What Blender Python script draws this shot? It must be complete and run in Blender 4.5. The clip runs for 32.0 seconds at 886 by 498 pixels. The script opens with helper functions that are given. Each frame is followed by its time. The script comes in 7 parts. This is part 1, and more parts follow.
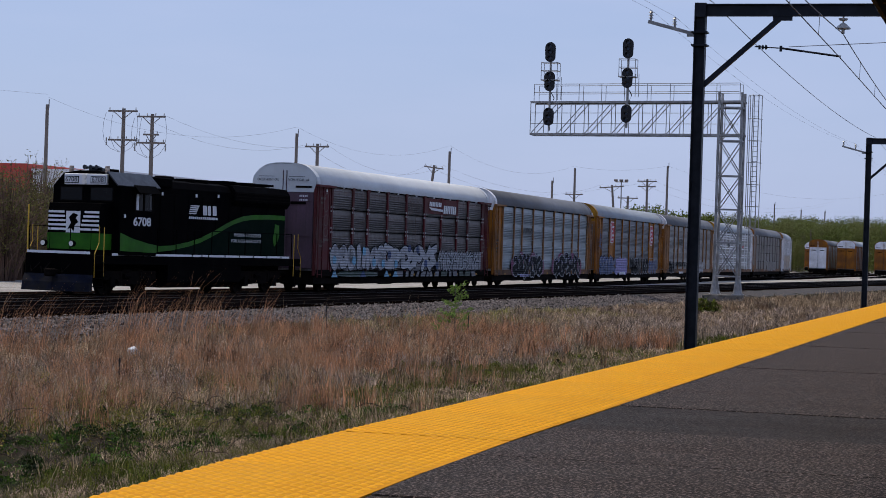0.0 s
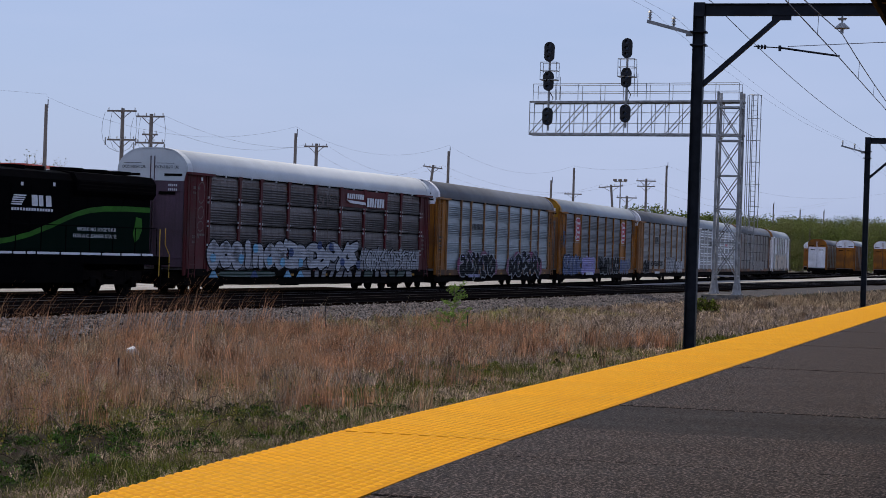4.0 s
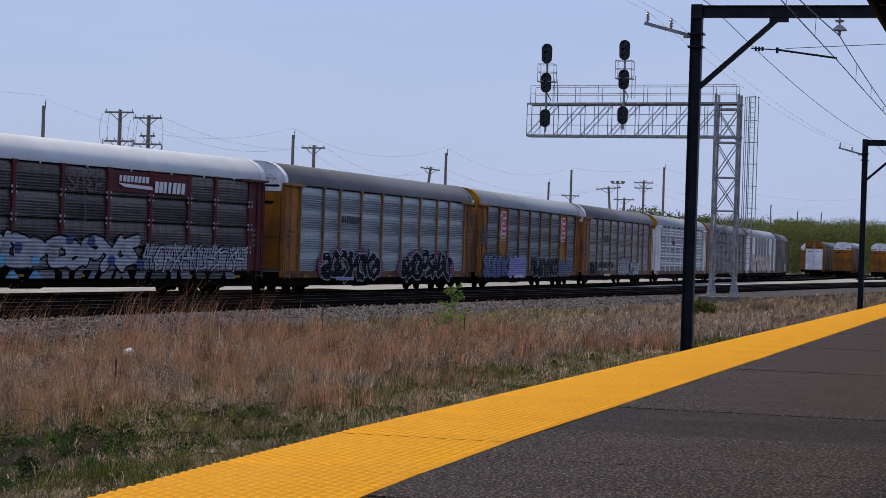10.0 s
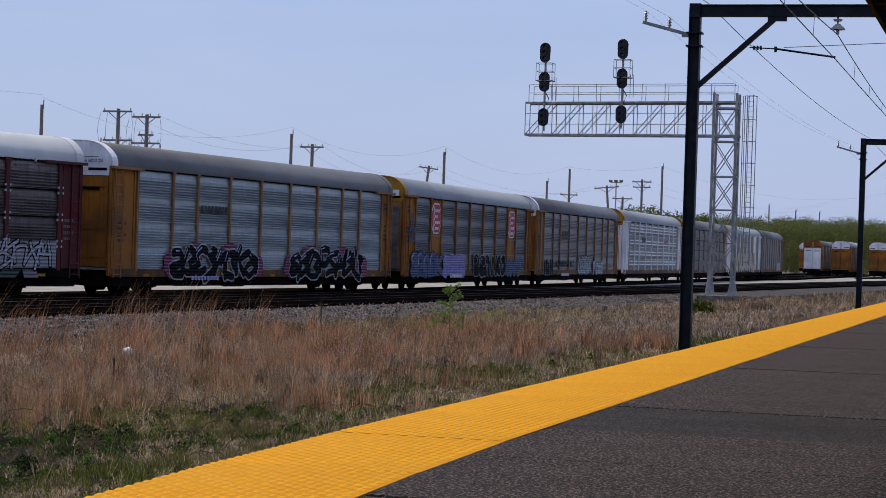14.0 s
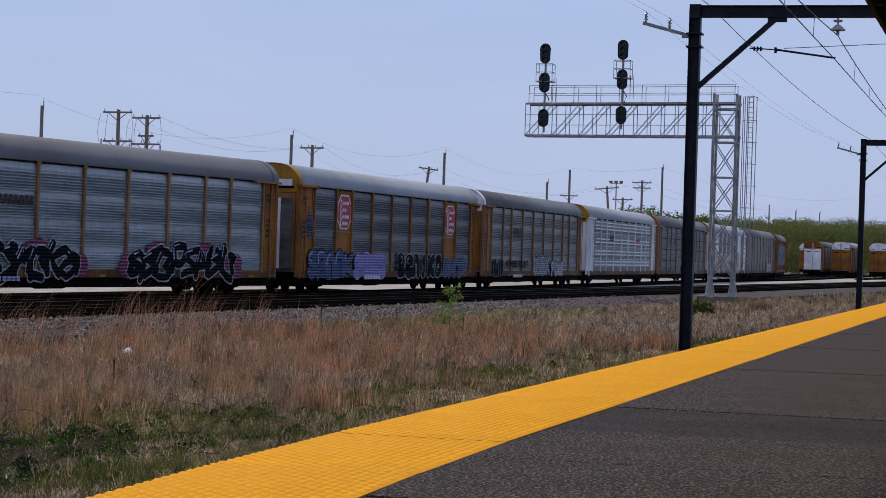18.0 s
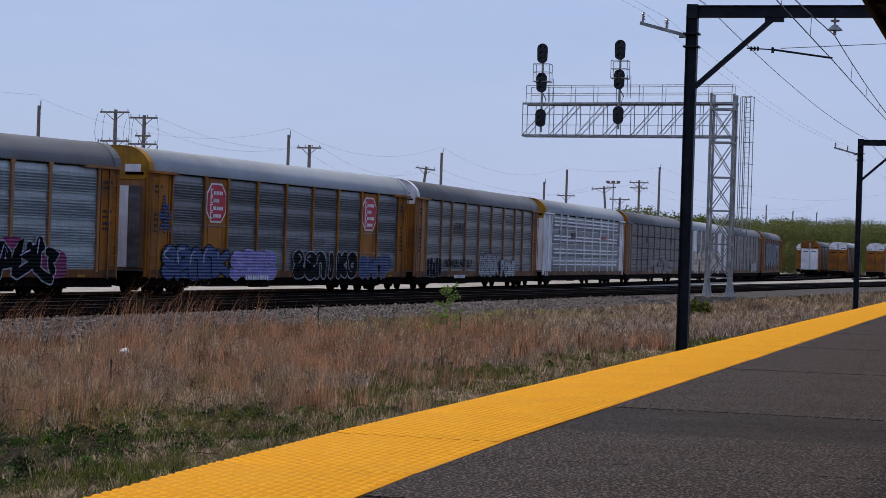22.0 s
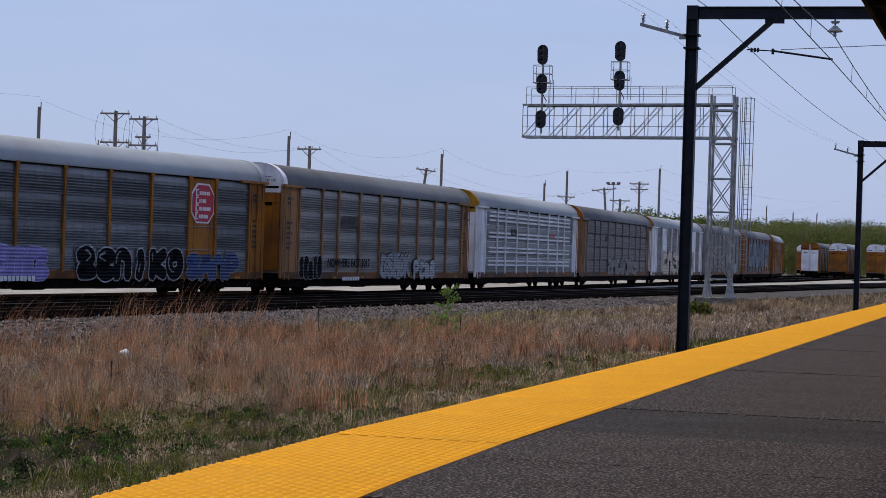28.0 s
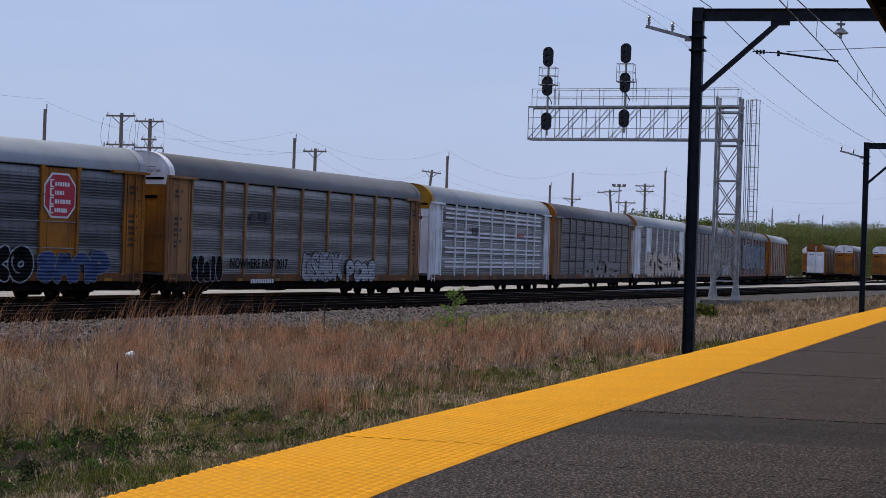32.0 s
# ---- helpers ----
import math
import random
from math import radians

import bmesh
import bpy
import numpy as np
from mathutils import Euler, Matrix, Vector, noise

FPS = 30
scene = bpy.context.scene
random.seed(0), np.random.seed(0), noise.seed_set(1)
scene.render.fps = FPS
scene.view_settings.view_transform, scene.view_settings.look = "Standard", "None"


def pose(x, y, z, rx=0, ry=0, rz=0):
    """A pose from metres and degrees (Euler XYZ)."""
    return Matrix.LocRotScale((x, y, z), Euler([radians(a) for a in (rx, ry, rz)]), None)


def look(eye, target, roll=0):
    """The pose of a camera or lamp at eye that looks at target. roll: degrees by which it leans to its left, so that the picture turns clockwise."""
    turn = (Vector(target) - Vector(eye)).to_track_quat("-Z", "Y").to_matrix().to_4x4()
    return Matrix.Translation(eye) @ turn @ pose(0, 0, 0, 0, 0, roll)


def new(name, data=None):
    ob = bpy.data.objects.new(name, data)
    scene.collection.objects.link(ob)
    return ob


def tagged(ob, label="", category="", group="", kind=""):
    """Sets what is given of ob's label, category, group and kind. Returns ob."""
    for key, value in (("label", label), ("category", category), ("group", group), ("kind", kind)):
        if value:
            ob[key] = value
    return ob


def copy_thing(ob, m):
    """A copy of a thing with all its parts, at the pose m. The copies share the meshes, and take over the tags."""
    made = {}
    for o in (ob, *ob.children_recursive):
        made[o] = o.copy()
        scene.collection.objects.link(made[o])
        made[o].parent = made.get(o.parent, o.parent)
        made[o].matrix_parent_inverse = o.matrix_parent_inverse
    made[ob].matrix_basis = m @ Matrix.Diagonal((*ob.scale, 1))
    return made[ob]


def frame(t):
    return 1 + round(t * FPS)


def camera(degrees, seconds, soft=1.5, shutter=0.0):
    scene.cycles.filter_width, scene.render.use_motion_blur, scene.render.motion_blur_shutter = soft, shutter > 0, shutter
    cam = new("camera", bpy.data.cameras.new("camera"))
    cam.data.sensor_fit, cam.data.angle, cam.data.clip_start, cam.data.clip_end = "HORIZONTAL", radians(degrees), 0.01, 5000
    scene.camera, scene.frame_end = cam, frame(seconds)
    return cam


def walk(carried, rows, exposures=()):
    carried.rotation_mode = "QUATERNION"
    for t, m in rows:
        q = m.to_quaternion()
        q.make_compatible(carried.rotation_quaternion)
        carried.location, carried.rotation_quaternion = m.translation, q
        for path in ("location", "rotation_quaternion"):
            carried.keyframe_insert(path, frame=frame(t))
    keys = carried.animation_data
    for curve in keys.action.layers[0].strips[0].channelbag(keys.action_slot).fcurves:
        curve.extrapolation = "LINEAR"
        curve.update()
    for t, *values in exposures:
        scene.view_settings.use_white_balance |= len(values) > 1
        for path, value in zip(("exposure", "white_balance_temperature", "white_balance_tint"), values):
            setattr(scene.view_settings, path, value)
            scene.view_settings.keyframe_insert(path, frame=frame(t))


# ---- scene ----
# ---- camera: hand-held on a low stand, only small turns ----
EYE = (0.0, 0.0, 2.176)
cam = camera(23.99, 32.0, soft=0.55)
TURNS = [(0, 15.783, 0.009, 1.82), (0.5, 15.781, 0.015, 1.83), (1, 15.779, 0.019, 1.84), (1.5, 15.774, 0.026, 1.84), (2, 15.774, 0.019, 1.84),
         (2.5, 15.776, 0.01, 1.84), (3, 15.77, -0.001, 1.82), (3.5, 15.766, -0.003, 1.8), (5.5, 15.724, 0.024, 1.81), (6, 15.725, 0.017, 1.82),
         (6.5, 15.725, 0.011, 1.81), (7, 15.726, 0.005, 1.83), (7.5, 15.726, 0.013, 1.83), (8, 15.717, 0.019, 1.85), (8.5, 15.709, 0.027, 1.85),
         (9, 15.702, 0.035, 1.84), (9.5, 15.694, 0.043, 1.84), (10, 15.686, 0.051, 1.84), (10.5, 15.684, 0.051, 1.84), (11, 15.685, 0.051, 1.84),
         (11.5, 15.685, 0.051, 1.84), (12, 15.671, 0.051, 1.84), (12.5, 15.662, 0.051, 1.84), (13, 15.654, 0.043, 1.84), (13.5, 15.647, 0.035, 1.84),
         (14, 15.639, 0.027, 1.84), (14.5, 15.632, 0.027, 1.84), (16.5, 15.654, 0.027, 1.84), (17, 15.655, 0.031, 1.82), (17.5, 15.649, 0.042, 1.84),
         (18, 15.643, 0.05, 1.83), (18.5, 15.639, 0.054, 1.85), (19, 15.638, 0.052, 1.83), (19.5, 15.637, 0.051, 1.84), (20, 15.63, 0.047, 1.83),
         (20.5, 15.62, 0.047, 1.82), (21, 15.605, 0.047, 1.82), (21.5, 15.583, 0.05, 1.83), (22, 15.564, 0.051, 1.83), (22.5, 15.557, 0.051, 1.83),
         (23, 15.558, 0.05, 1.82), (23.5, 15.566, 0.045, 1.8), (24, 15.571, 0.041, 1.77), (24.5, 15.578, 0.038, 1.76), (25, 15.582, 0.039, 1.76),
         (25.5, 15.583, 0.04, 1.77), (27.5, 15.565, 0.081, 1.78), (28, 15.571, 0.087, 1.83), (28.5, 15.582, 0.096, 1.9), (29, 15.609, 0.09, 1.94),
         (29.5, 15.644, 0.086, 1.88), (30, 15.685, 0.088, 1.79), (30.5, 15.708, 0.107, 1.76), (31, 15.72, 0.127, 1.79), (31.5, 15.725, 0.135, 1.8),
         (32, 15.727, 0.14, 1.81)]


def aim(yaw, pitch, roll):
    a, b = radians(yaw), radians(pitch)
    way = Vector((math.cos(a) * math.cos(b), math.sin(a) * math.cos(b), math.sin(b)))
    return look(EYE, Vector(EYE) + 50 * way, roll)


walk(cam, [(t, aim(a, b, c)) for t, a, b, c in TURNS], exposures=[(0.0, 0.06), (32.0, 0.06)])

# ---- light: thin bright cloud, a veiled sun high behind the train ----
SUN_ELEV, SUN_AZ = radians(65), radians(62)  # azimuth counted from +X towards +Y
world = bpy.data.worlds.new("sky")
scene.world = world
world.use_nodes = True
wn = world.node_tree.nodes
wl = world.node_tree.links
sky = wn.new("ShaderNodeTexSky")
sky.sky_type, sky.sun_disc = "NISHITA", False
sky.sun_elevation, sky.sun_rotation = SUN_ELEV, math.pi / 2 - SUN_AZ
sky.air_density, sky.dust_density, sky.ozone_density = 1.0, 1.2, 1.6
haze = wn.new("ShaderNodeMixRGB")
haze.inputs[0].default_value = 0.72
haze.inputs[2].default_value = (3.9, 4.88, 7.95, 1)
wl.new(sky.outputs[0], haze.inputs[1])
tc = wn.new("ShaderNodeTexCoord")
wmap = wn.new("ShaderNodeMapping")
wmap.inputs["Scale"].default_value = (1.0, 1.0, 5.0)
wl.new(tc.outputs["Generated"], wmap.inputs[0])
cloud = wn.new("ShaderNodeTexNoise")
cloud.inputs["Scale"].default_value, cloud.inputs["Detail"].default_value, cloud.inputs["Roughness"].default_value = 3.2, 5, 0.55
wl.new(wmap.outputs[0], cloud.inputs["Vector"])
ramp = wn.new("ShaderNodeMapRange")
ramp.inputs[1].default_value, ramp.inputs[2].default_value, ramp.inputs[3].default_value, ramp.inputs[4].default_value = 0.42, 0.7, 0.0, 0.45
wl.new(cloud.outputs[0], ramp.inputs[0])
veil = wn.new("ShaderNodeMixRGB")
veil.inputs[2].default_value = (4.9, 5.6, 7.9, 1)
wl.new(ramp.outputs[0], veil.inputs[0])
wl.new(haze.outputs[0], veil.inputs[1])
wl.new(veil.outputs[0], wn["Background"].inputs[0])
wn["Background"].inputs[1].default_value = 0.1
sun = new("sun", bpy.data.lights.new("sun", "SUN"))
sun.data.energy, sun.data.angle, sun.data.color = 3.15, radians(6), (1.0, 0.88, 0.70)
sd = Vector((math.cos(SUN_ELEV) * math.cos(SUN_AZ), math.cos(SUN_ELEV) * math.sin(SUN_AZ), math.sin(SUN_ELEV)))
sun.matrix_world = look(sd * 100, (0, 0, 0))


# ---- materials ----
def mat(name, base, rough=0.7, metal=0.0, vary=0.25, scale=3.0, fine=40.0, dirt=None, dirt_amt=0.0, dirt_scale=0.8, bump=0.15,
        stretch=(1, 1, 1), island=0.0, piece=0.0, streak=0.0, wear=None, spec=0.35, speck=None, speck_scale=120.0, waves=0.0):
    """A painted, metal or stone surface: coarse stains, fine grain, streaks that run down, and relief."""
    m = bpy.data.materials.new(name)
    m.use_nodes = True
    n, l = m.node_tree.nodes, m.node_tree.links
    bs = n["Principled BSDF"]
    bs.inputs["Roughness"].default_value, bs.inputs["Metallic"].default_value = rough, metal
    bs.inputs["Specular IOR Level"].default_value = spec
    co = n.new("ShaderNodeTexCoord")
    mp = n.new("ShaderNodeMapping")
    mp.inputs["Scale"].default_value = stretch
    l.new(co.outputs["Object"], mp.inputs[0])

    def tex(sc, det, vec=mp.outputs[0]):
        t = n.new("ShaderNodeTexNoise")
        t.inputs["Scale"].default_value, t.inputs["Detail"].default_value, t.inputs["Roughness"].default_value = sc, det, 0.6
        l.new(vec, t.inputs["Vector"])
        return t

    def rng(src, a, b, c, d):
        r = n.new("ShaderNodeMapRange")
        for i, v in enumerate((a, b, c, d)):
            r.inputs[i + 1].default_value = v
        l.new(src, r.inputs[0])
        return r.outputs[0]

    def mix(fac, a, b, kind="MIX"):
        x = n.new("ShaderNodeMixRGB")
        x.blend_type = kind
        for i, v in enumerate((fac, a, b)):
            if isinstance(v, tuple):
                x.inputs[i].default_value = (*v, 1) if len(v) == 3 else v
            elif isinstance(v, float):
                x.inputs[i].default_value = v
            else:
                l.new(v, x.inputs[i])
        return x.outputs[0]

    big, small = tex(scale, 4), tex(fine, 3)
    v1 = rng(big.outputs[0], 0.3, 0.7, 1 - vary, 1 + vary)
    v2 = rng(small.outputs[0], 0.3, 0.7, 1 - vary * 0.6, 1 + vary * 0.6)
    mul = n.new("ShaderNodeMath")
    mul.operation = "MULTIPLY"
    l.new(v1, mul.inputs[0])
    l.new(v2, mul.inputs[1])
    val = mul.outputs[0]
    for amount, src in ((island, "ShaderNodeNewGeometry"), (piece, "ShaderNodeObjectInfo")):
        if amount:
            g = n.new(src)
            o = rng(g.outputs["Random Per Island" if island and src.endswith("Geometry") else "Random"], 0, 1, 1 - amount, 1 + amount)
            mm = n.new("ShaderNodeMath")
            mm.operation = "MULTIPLY"
            l.new(val, mm.inputs[0])
            l.new(o, mm.inputs[1])
            val = mm.outputs[0]
    col = mix(1.0, tuple(base), val, "MULTIPLY")
    if dirt is not None:
        d = tex(dirt_scale, 6)
        col = mix(rng(d.outputs[0], 0.42, 0.62, 0.0, dirt_amt), col, tuple(dirt))
    if streak:
        ms = n.new("ShaderNodeMapping")
        ms.inputs["Scale"].default_value = (5, 5, 0.35)
        l.new(co.outputs["Object"], ms.inputs[0])
        st = tex(1.6, 5, ms.outputs[0])
        col = mix(rng(st.outputs[0], 0.48, 0.68, 0.0, streak), col, tuple(wear or (0.05, 0.035, 0.03)))
    if speck is not None:
        sp = tex(speck_scale, 2, co.outputs["Object"])
        col = mix(rng(sp.outputs[0], 0.52, 0.64, 0.0, 0.9), col, tuple(speck))
    l.new(col, bs.inputs["Base Color"])
    l.new(rng(big.outputs[0], 0.3, 0.7, max(0.05, rough - 0.12), min(1, rough + 0.12)), bs.inputs["Roughness"])
    if bump:
        b = n.new("ShaderNodeBump")
        b.inputs["Strength"].default_value, b.inputs["Distance"].default_value = bump, 0.02
        l.new(small.outputs[0], b.inputs["Height"])
        l.new(b.outputs[0], bs.inputs["Normal"])
        if waves:
            # paint that follows the pressed ribs of the sheet under it
            wv = n.new("ShaderNodeTexWave")
            wv.bands_direction, wv.wave_profile = "Z", "SIN"
            wv.inputs["Scale"].default_value = 0.314 / waves
            l.new(co.outputs["Object"], wv.inputs["Vector"])
            b2 = n.new("ShaderNodeBump")
            b2.inputs["Strength"].default_value, b2.inputs["Distance"].default_value = 0.45, 0.05
            l.new(wv.outputs["Fac"], b2.inputs["Height"])
            l.new(b.outputs[0], b2.inputs["Normal"])
            l.new(b2.outputs[0], bs.inputs["Normal"])
    return m



# ---- mesh helpers ----
def finish(bm, name, material, smooth=False):
    me = bpy.data.meshes.new(name)
    bmesh.ops.recalc_face_normals(bm, faces=bm.faces)
    bm.to_mesh(me)
    bm.free()
    for m in material if isinstance(material, (list, tuple)) else [material]:
        me.materials.append(m)
    if smooth:
        me.polygons.foreach_set("use_smooth", [True] * len(me.polygons))
    return me


def part(name, bm, material, parent, label="", at=None, smooth=False):
    me = bm if isinstance(bm, bpy.types.Mesh) else finish(bm, name, material, smooth)
    ob = new(name, me)
    ob.parent = parent
    if at is not None:
        ob.matrix_basis = at
    return tagged(ob, label)


def thing(name, label, category, at=None, group="", kind=""):
    ob = new(name)
    ob.empty_display_size = 0.5
    if at is not None:
        ob.matrix_basis = at
    return tagged(ob, label, category, group, kind)


def solo(name, bm, material, label, category, at=None, group="", kind="", smooth=False):
    ob = new(name, bm if isinstance(bm, bpy.types.Mesh) else finish(bm, name, material, smooth))
    if at is not None:
        ob.matrix_basis = at
    return tagged(ob, label, category, group, kind)


def box(bm, c, s, turn=None, bevel=0.0):
    """A box of size s round c; bevel rounds its edges."""
    b = bmesh.new()
    bmesh.ops.create_cube(b, size=1)
    bmesh.ops.scale(b, vec=s, verts=b.verts)
    if bevel:
        bmesh.ops.bevel(b, geom=b.edges[:], offset=bevel, segments=1, affect="EDGES")
    m = Matrix.Translation(c) @ (turn if turn is not None else Matrix())
    merge(bm, b, m)
    return bm


def merge(bm, b, m=None):
    me = bpy.data.meshes.new("tmp")
    if m is not None:
        bmesh.ops.transform(b, matrix=m, verts=b.verts)
    b.to_mesh(me)
    b.free()
    bm.from_mesh(me)
    bpy.data.meshes.remove(me)


def rod(bm, a, b, r, n=8, r2=None, caps=True):
    """A round bar from a to b, r2 its radius at b."""
    a, b = Vector(a), Vector(b)
    d = b - a
    if d.length < 1e-6:
        return bm
    q = d.to_track_quat("Z", "Y").to_matrix()
    r2 = r if r2 is None else r2
    ra = [bm.verts.new(a + q @ Vector((r * math.cos(2 * math.pi * i / n), r * math.sin(2 * math.pi * i / n), 0))) for i in range(n)]
    rb = [bm.verts.new(b + q @ Vector((r2 * math.cos(2 * math.pi * i / n), r2 * math.sin(2 * math.pi * i / n), 0))) for i in range(n)]
    for i in range(n):
        bm.faces.new((ra[i], ra[(i + 1) % n], rb[(i + 1) % n], rb[i]))
    if caps:
        bm.faces.new(ra[::-1])
        bm.faces.new(rb)
    return bm


def chain(bm, pts, r, n=6):
    """One bent tube through the points."""
    pts = [Vector(p) for p in pts]
    rings = []
    for i, p in enumerate(pts):
        d = (pts[min(i + 1, len(pts) - 1)] - pts[max(i - 1, 0)]).normalized()
        s = d.cross(Vector((0, 0, 1)))
        s = (s if s.length > 1e-3 else d.cross(Vector((0, 1, 0)))).normalized()
        u = s.cross(d)
        rings.append([bm.verts.new(p + (s * math.cos(2 * math.pi * k / n) + u * math.sin(2 * math.pi * k / n)) * r) for k in range(n)])
    for a, b in zip(rings[:-1], rings[1:]):
        for k in range(n):
            bm.faces.new((a[k], a[(k + 1) % n], b[(k + 1) % n], b[k]))
    bm.faces.new(rings[0][::-1])
    bm.faces.new(rings[-1])
    return bm


def beam(bm, a, b, w, h, up=(0, 0, 1)):
    """A square bar from a to b, w wide and h high."""
    a, b = Vector(a), Vector(b)
    d = (b - a).normalized()
    sx = d.cross(Vector(up))
    sx = (sx if sx.length > 1e-4 else Vector((1, 0, 0))).normalized()
    sy = sx.cross(d).normalized()
    vs = [bm.verts.new(e + sx * i * w / 2 + sy * j * h / 2) for e in (a, b) for i, j in ((-1, -1), (1, -1), (1, 1), (-1, 1))]
    for f in ((0, 1, 2, 3), (7, 6, 5, 4), (0, 4, 5, 1), (1, 5, 6, 2), (2, 6, 7, 3), (3, 7, 4, 0)):
        bm.faces.new([vs[i] for i in f])
    return bm


def prism(bm, prof, x0, x1, axis="x", caps=True):
    """A closed profile pushed along an axis: (y, z) points along x, or (x, z) points along y."""
    put = (lambda u, v, w: (w, u, v)) if axis == "x" else (lambda u, v, w: (u, w, v))
    a = [bm.verts.new(put(u, v, x0)) for u, v in prof]
    b = [bm.verts.new(put(u, v, x1)) for u, v in prof]
    k = len(prof)
    for i in range(k):
        bm.faces.new((a[i], a[(i + 1) % k], b[(i + 1) % k], b[i]))
    if caps:
        bm.faces.new(a)
        bm.faces.new(b[::-1])
    return bm


def plate(bm, pts, y, thick=0.012, side=-1):
    """A flat shape (x, z points) lying on the plane y, a few millimetres thick."""
    a = [bm.verts.new((u, y, v)) for u, v in pts]
    b = [bm.verts.new((u, y + side * thick, v)) for u, v in pts]
    k = len(pts)
    for i in range(k):
        bm.faces.new((a[i], a[(i + 1) % k], b[(i + 1) % k], b[i]))
    bm.faces.new(a)
    bm.faces.new(b[::-1])
    return bm


def lettering(name, text, size, parent, m, at, label="", width=None, shear=0.0, bold=0.0):
    """Raised letters in the built-in font, turned into a mesh; width squeezes the line to that length."""
    cu = bpy.data.curves.new(name, "FONT")
    cu.body, cu.size, cu.extrude, cu.resolution_u, cu.shear, cu.offset = text, size, 0.004, 3, shear, bold
    cu.align_x, cu.align_y = "CENTER", "CENTER"
    tmp = new("tmp", cu)
    bpy.context.view_layer.update()
    me = bpy.data.meshes.new_from_object(tmp.evaluated_get(bpy.context.evaluated_depsgraph_get()))
    bpy.data.objects.remove(tmp)
    bpy.data.curves.remove(cu)
    if width:
        xs = [v.co.x for v in me.vertices]
        k = width / max(1e-3, max(xs) - min(xs))
        me.transform(Matrix.Diagonal((k, 1, 1, 1)))
    me.materials.clear()
    me.materials.append(m)
    me.name = name
    return part(name, me, m, parent, label, at)


SIDE = Matrix.Rotation(radians(90), 4, "X")  # writing on the side that faces the platform


# ---- the train's way ----
WAY_S = np.arange(-80.0, 520.1, 0.5)


def sig(c, w):
    return 1 / (1 + np.exp(-np.clip((WAY_S - c) / w, -60, 60)))


WAY_H = -0.0891 * (1 - sig(100.31, 4.33)) + 0.0030 * 6 * np.log1p(np.exp(np.clip((WAY_S - 261) / 6, -60, 60)))
for _end, _k in ((80, -0.0070), (48, 0.0070)):  # the near end bends away, then runs straight again
    WAY_H += _k * 4 * np.log1p(np.exp(np.clip((_end - WAY_S) / 4, -60, 60)))
_mid = (WAY_H[1:] + WAY_H[:-1]) / 2
WAY_X = np.concatenate([[0], np.cumsum(0.5 * np.cos(_mid))])
WAY_Y = np.concatenate([[0], np.cumsum(0.5 * np.sin(_mid))])
WAY_X += 140 - np.interp(140, WAY_S, WAY_X)
WAY_Y += 32.433 - np.interp(140, WAY_S, WAY_Y)


def way(s, off=0.0, z=0.0):
    h = np.interp(s, WAY_S, WAY_H)
    return Vector((np.interp(s, WAY_S, WAY_X) - math.sin(h) * off, np.interp(s, WAY_S, WAY_Y) + math.cos(h) * off, z))


def main_line(x, off=0.0, z=0.0):
    """The two main tracks run straight, turned a little towards the platform; off is counted from the near track's near rail."""
    a = radians(-4.2)
    return Vector((x - math.sin(a) * off, 29.2 - 0.0734 * (x - 55.8) + math.cos(a) * off, z))


def front(t):
    """How far along its way the coupling behind the engine stands at t seconds."""
    return float(np.polyval([-3.3158736e-05, 0.0032126037, -0.08388717, -2.7545402, 89.756888], t))


def stand(c, half):
    a, b = way(c - half), way(c + half)
    return Matrix.Translation((a + b) / 2) @ Matrix.Rotation(math.atan2(b.y - a.y, b.x - a.x), 4, "Z")


TRAIN = []  # (thing, offset of its middle behind the coupling, half its bogie spacing)
WHEELS = []  # (wheelset, its place on the thing, radius)
# ---- surfaces ----
M_GRAVEL = mat("pale_gravel", (0.29, 0.278, 0.262), 0.95, spec=0.1, vary=0.35, scale=0.5, fine=9, dirt=(0.15, 0.135, 0.115), dirt_amt=0.65, dirt_scale=0.14, bump=0.6, speck=(0.4, 0.38, 0.36), speck_scale=14.0)
# near-black bed: oily ground, with shade among ties and rails put into colour
M_BED = mat("oily_shaded_track_bed", (0.0036, 0.0024, 0.002), 1.0, vary=0.6, scale=4, fine=14, dirt=(0.008, 0.0055, 0.0045), dirt_amt=0.45, dirt_scale=0.35, bump=0.8, spec=0.0)
M_BALLAST = mat("ballast_bed", (0.035, 0.031, 0.029), 0.95, vary=0.45, scale=5, fine=14, dirt=(0.05, 0.04, 0.034), dirt_amt=0.75, dirt_scale=0.5, bump=0.9)
M_STONE = mat("ballast_stone", (0.132, 0.113, 0.106), 0.95, spec=0.1, vary=0.35, scale=2, fine=30, island=0.97, bump=0.2)
M_SOIL = mat("dry_litter", (0.02, 0.015, 0.009), 1.0, spec=0.05, vary=0.45, scale=1.3, fine=22, dirt=(0.018, 0.022, 0.008), dirt_amt=0.8, dirt_scale=0.55, bump=0.8)
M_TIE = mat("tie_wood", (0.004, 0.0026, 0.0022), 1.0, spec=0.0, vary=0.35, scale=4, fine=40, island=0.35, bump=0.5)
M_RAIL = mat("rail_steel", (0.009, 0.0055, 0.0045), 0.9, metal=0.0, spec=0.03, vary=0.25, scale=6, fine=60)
M_RAILTOP = mat("rail_head", (0.10, 0.095, 0.095), 0.55, metal=1.0, vary=0.1, scale=6, fine=80, bump=0.05)
M_RAILDULL = mat("rusty_rail_head", (0.03, 0.022, 0.018), 0.7, metal=0.3, spec=0.1, vary=0.3, scale=6, fine=80, bump=0.05)
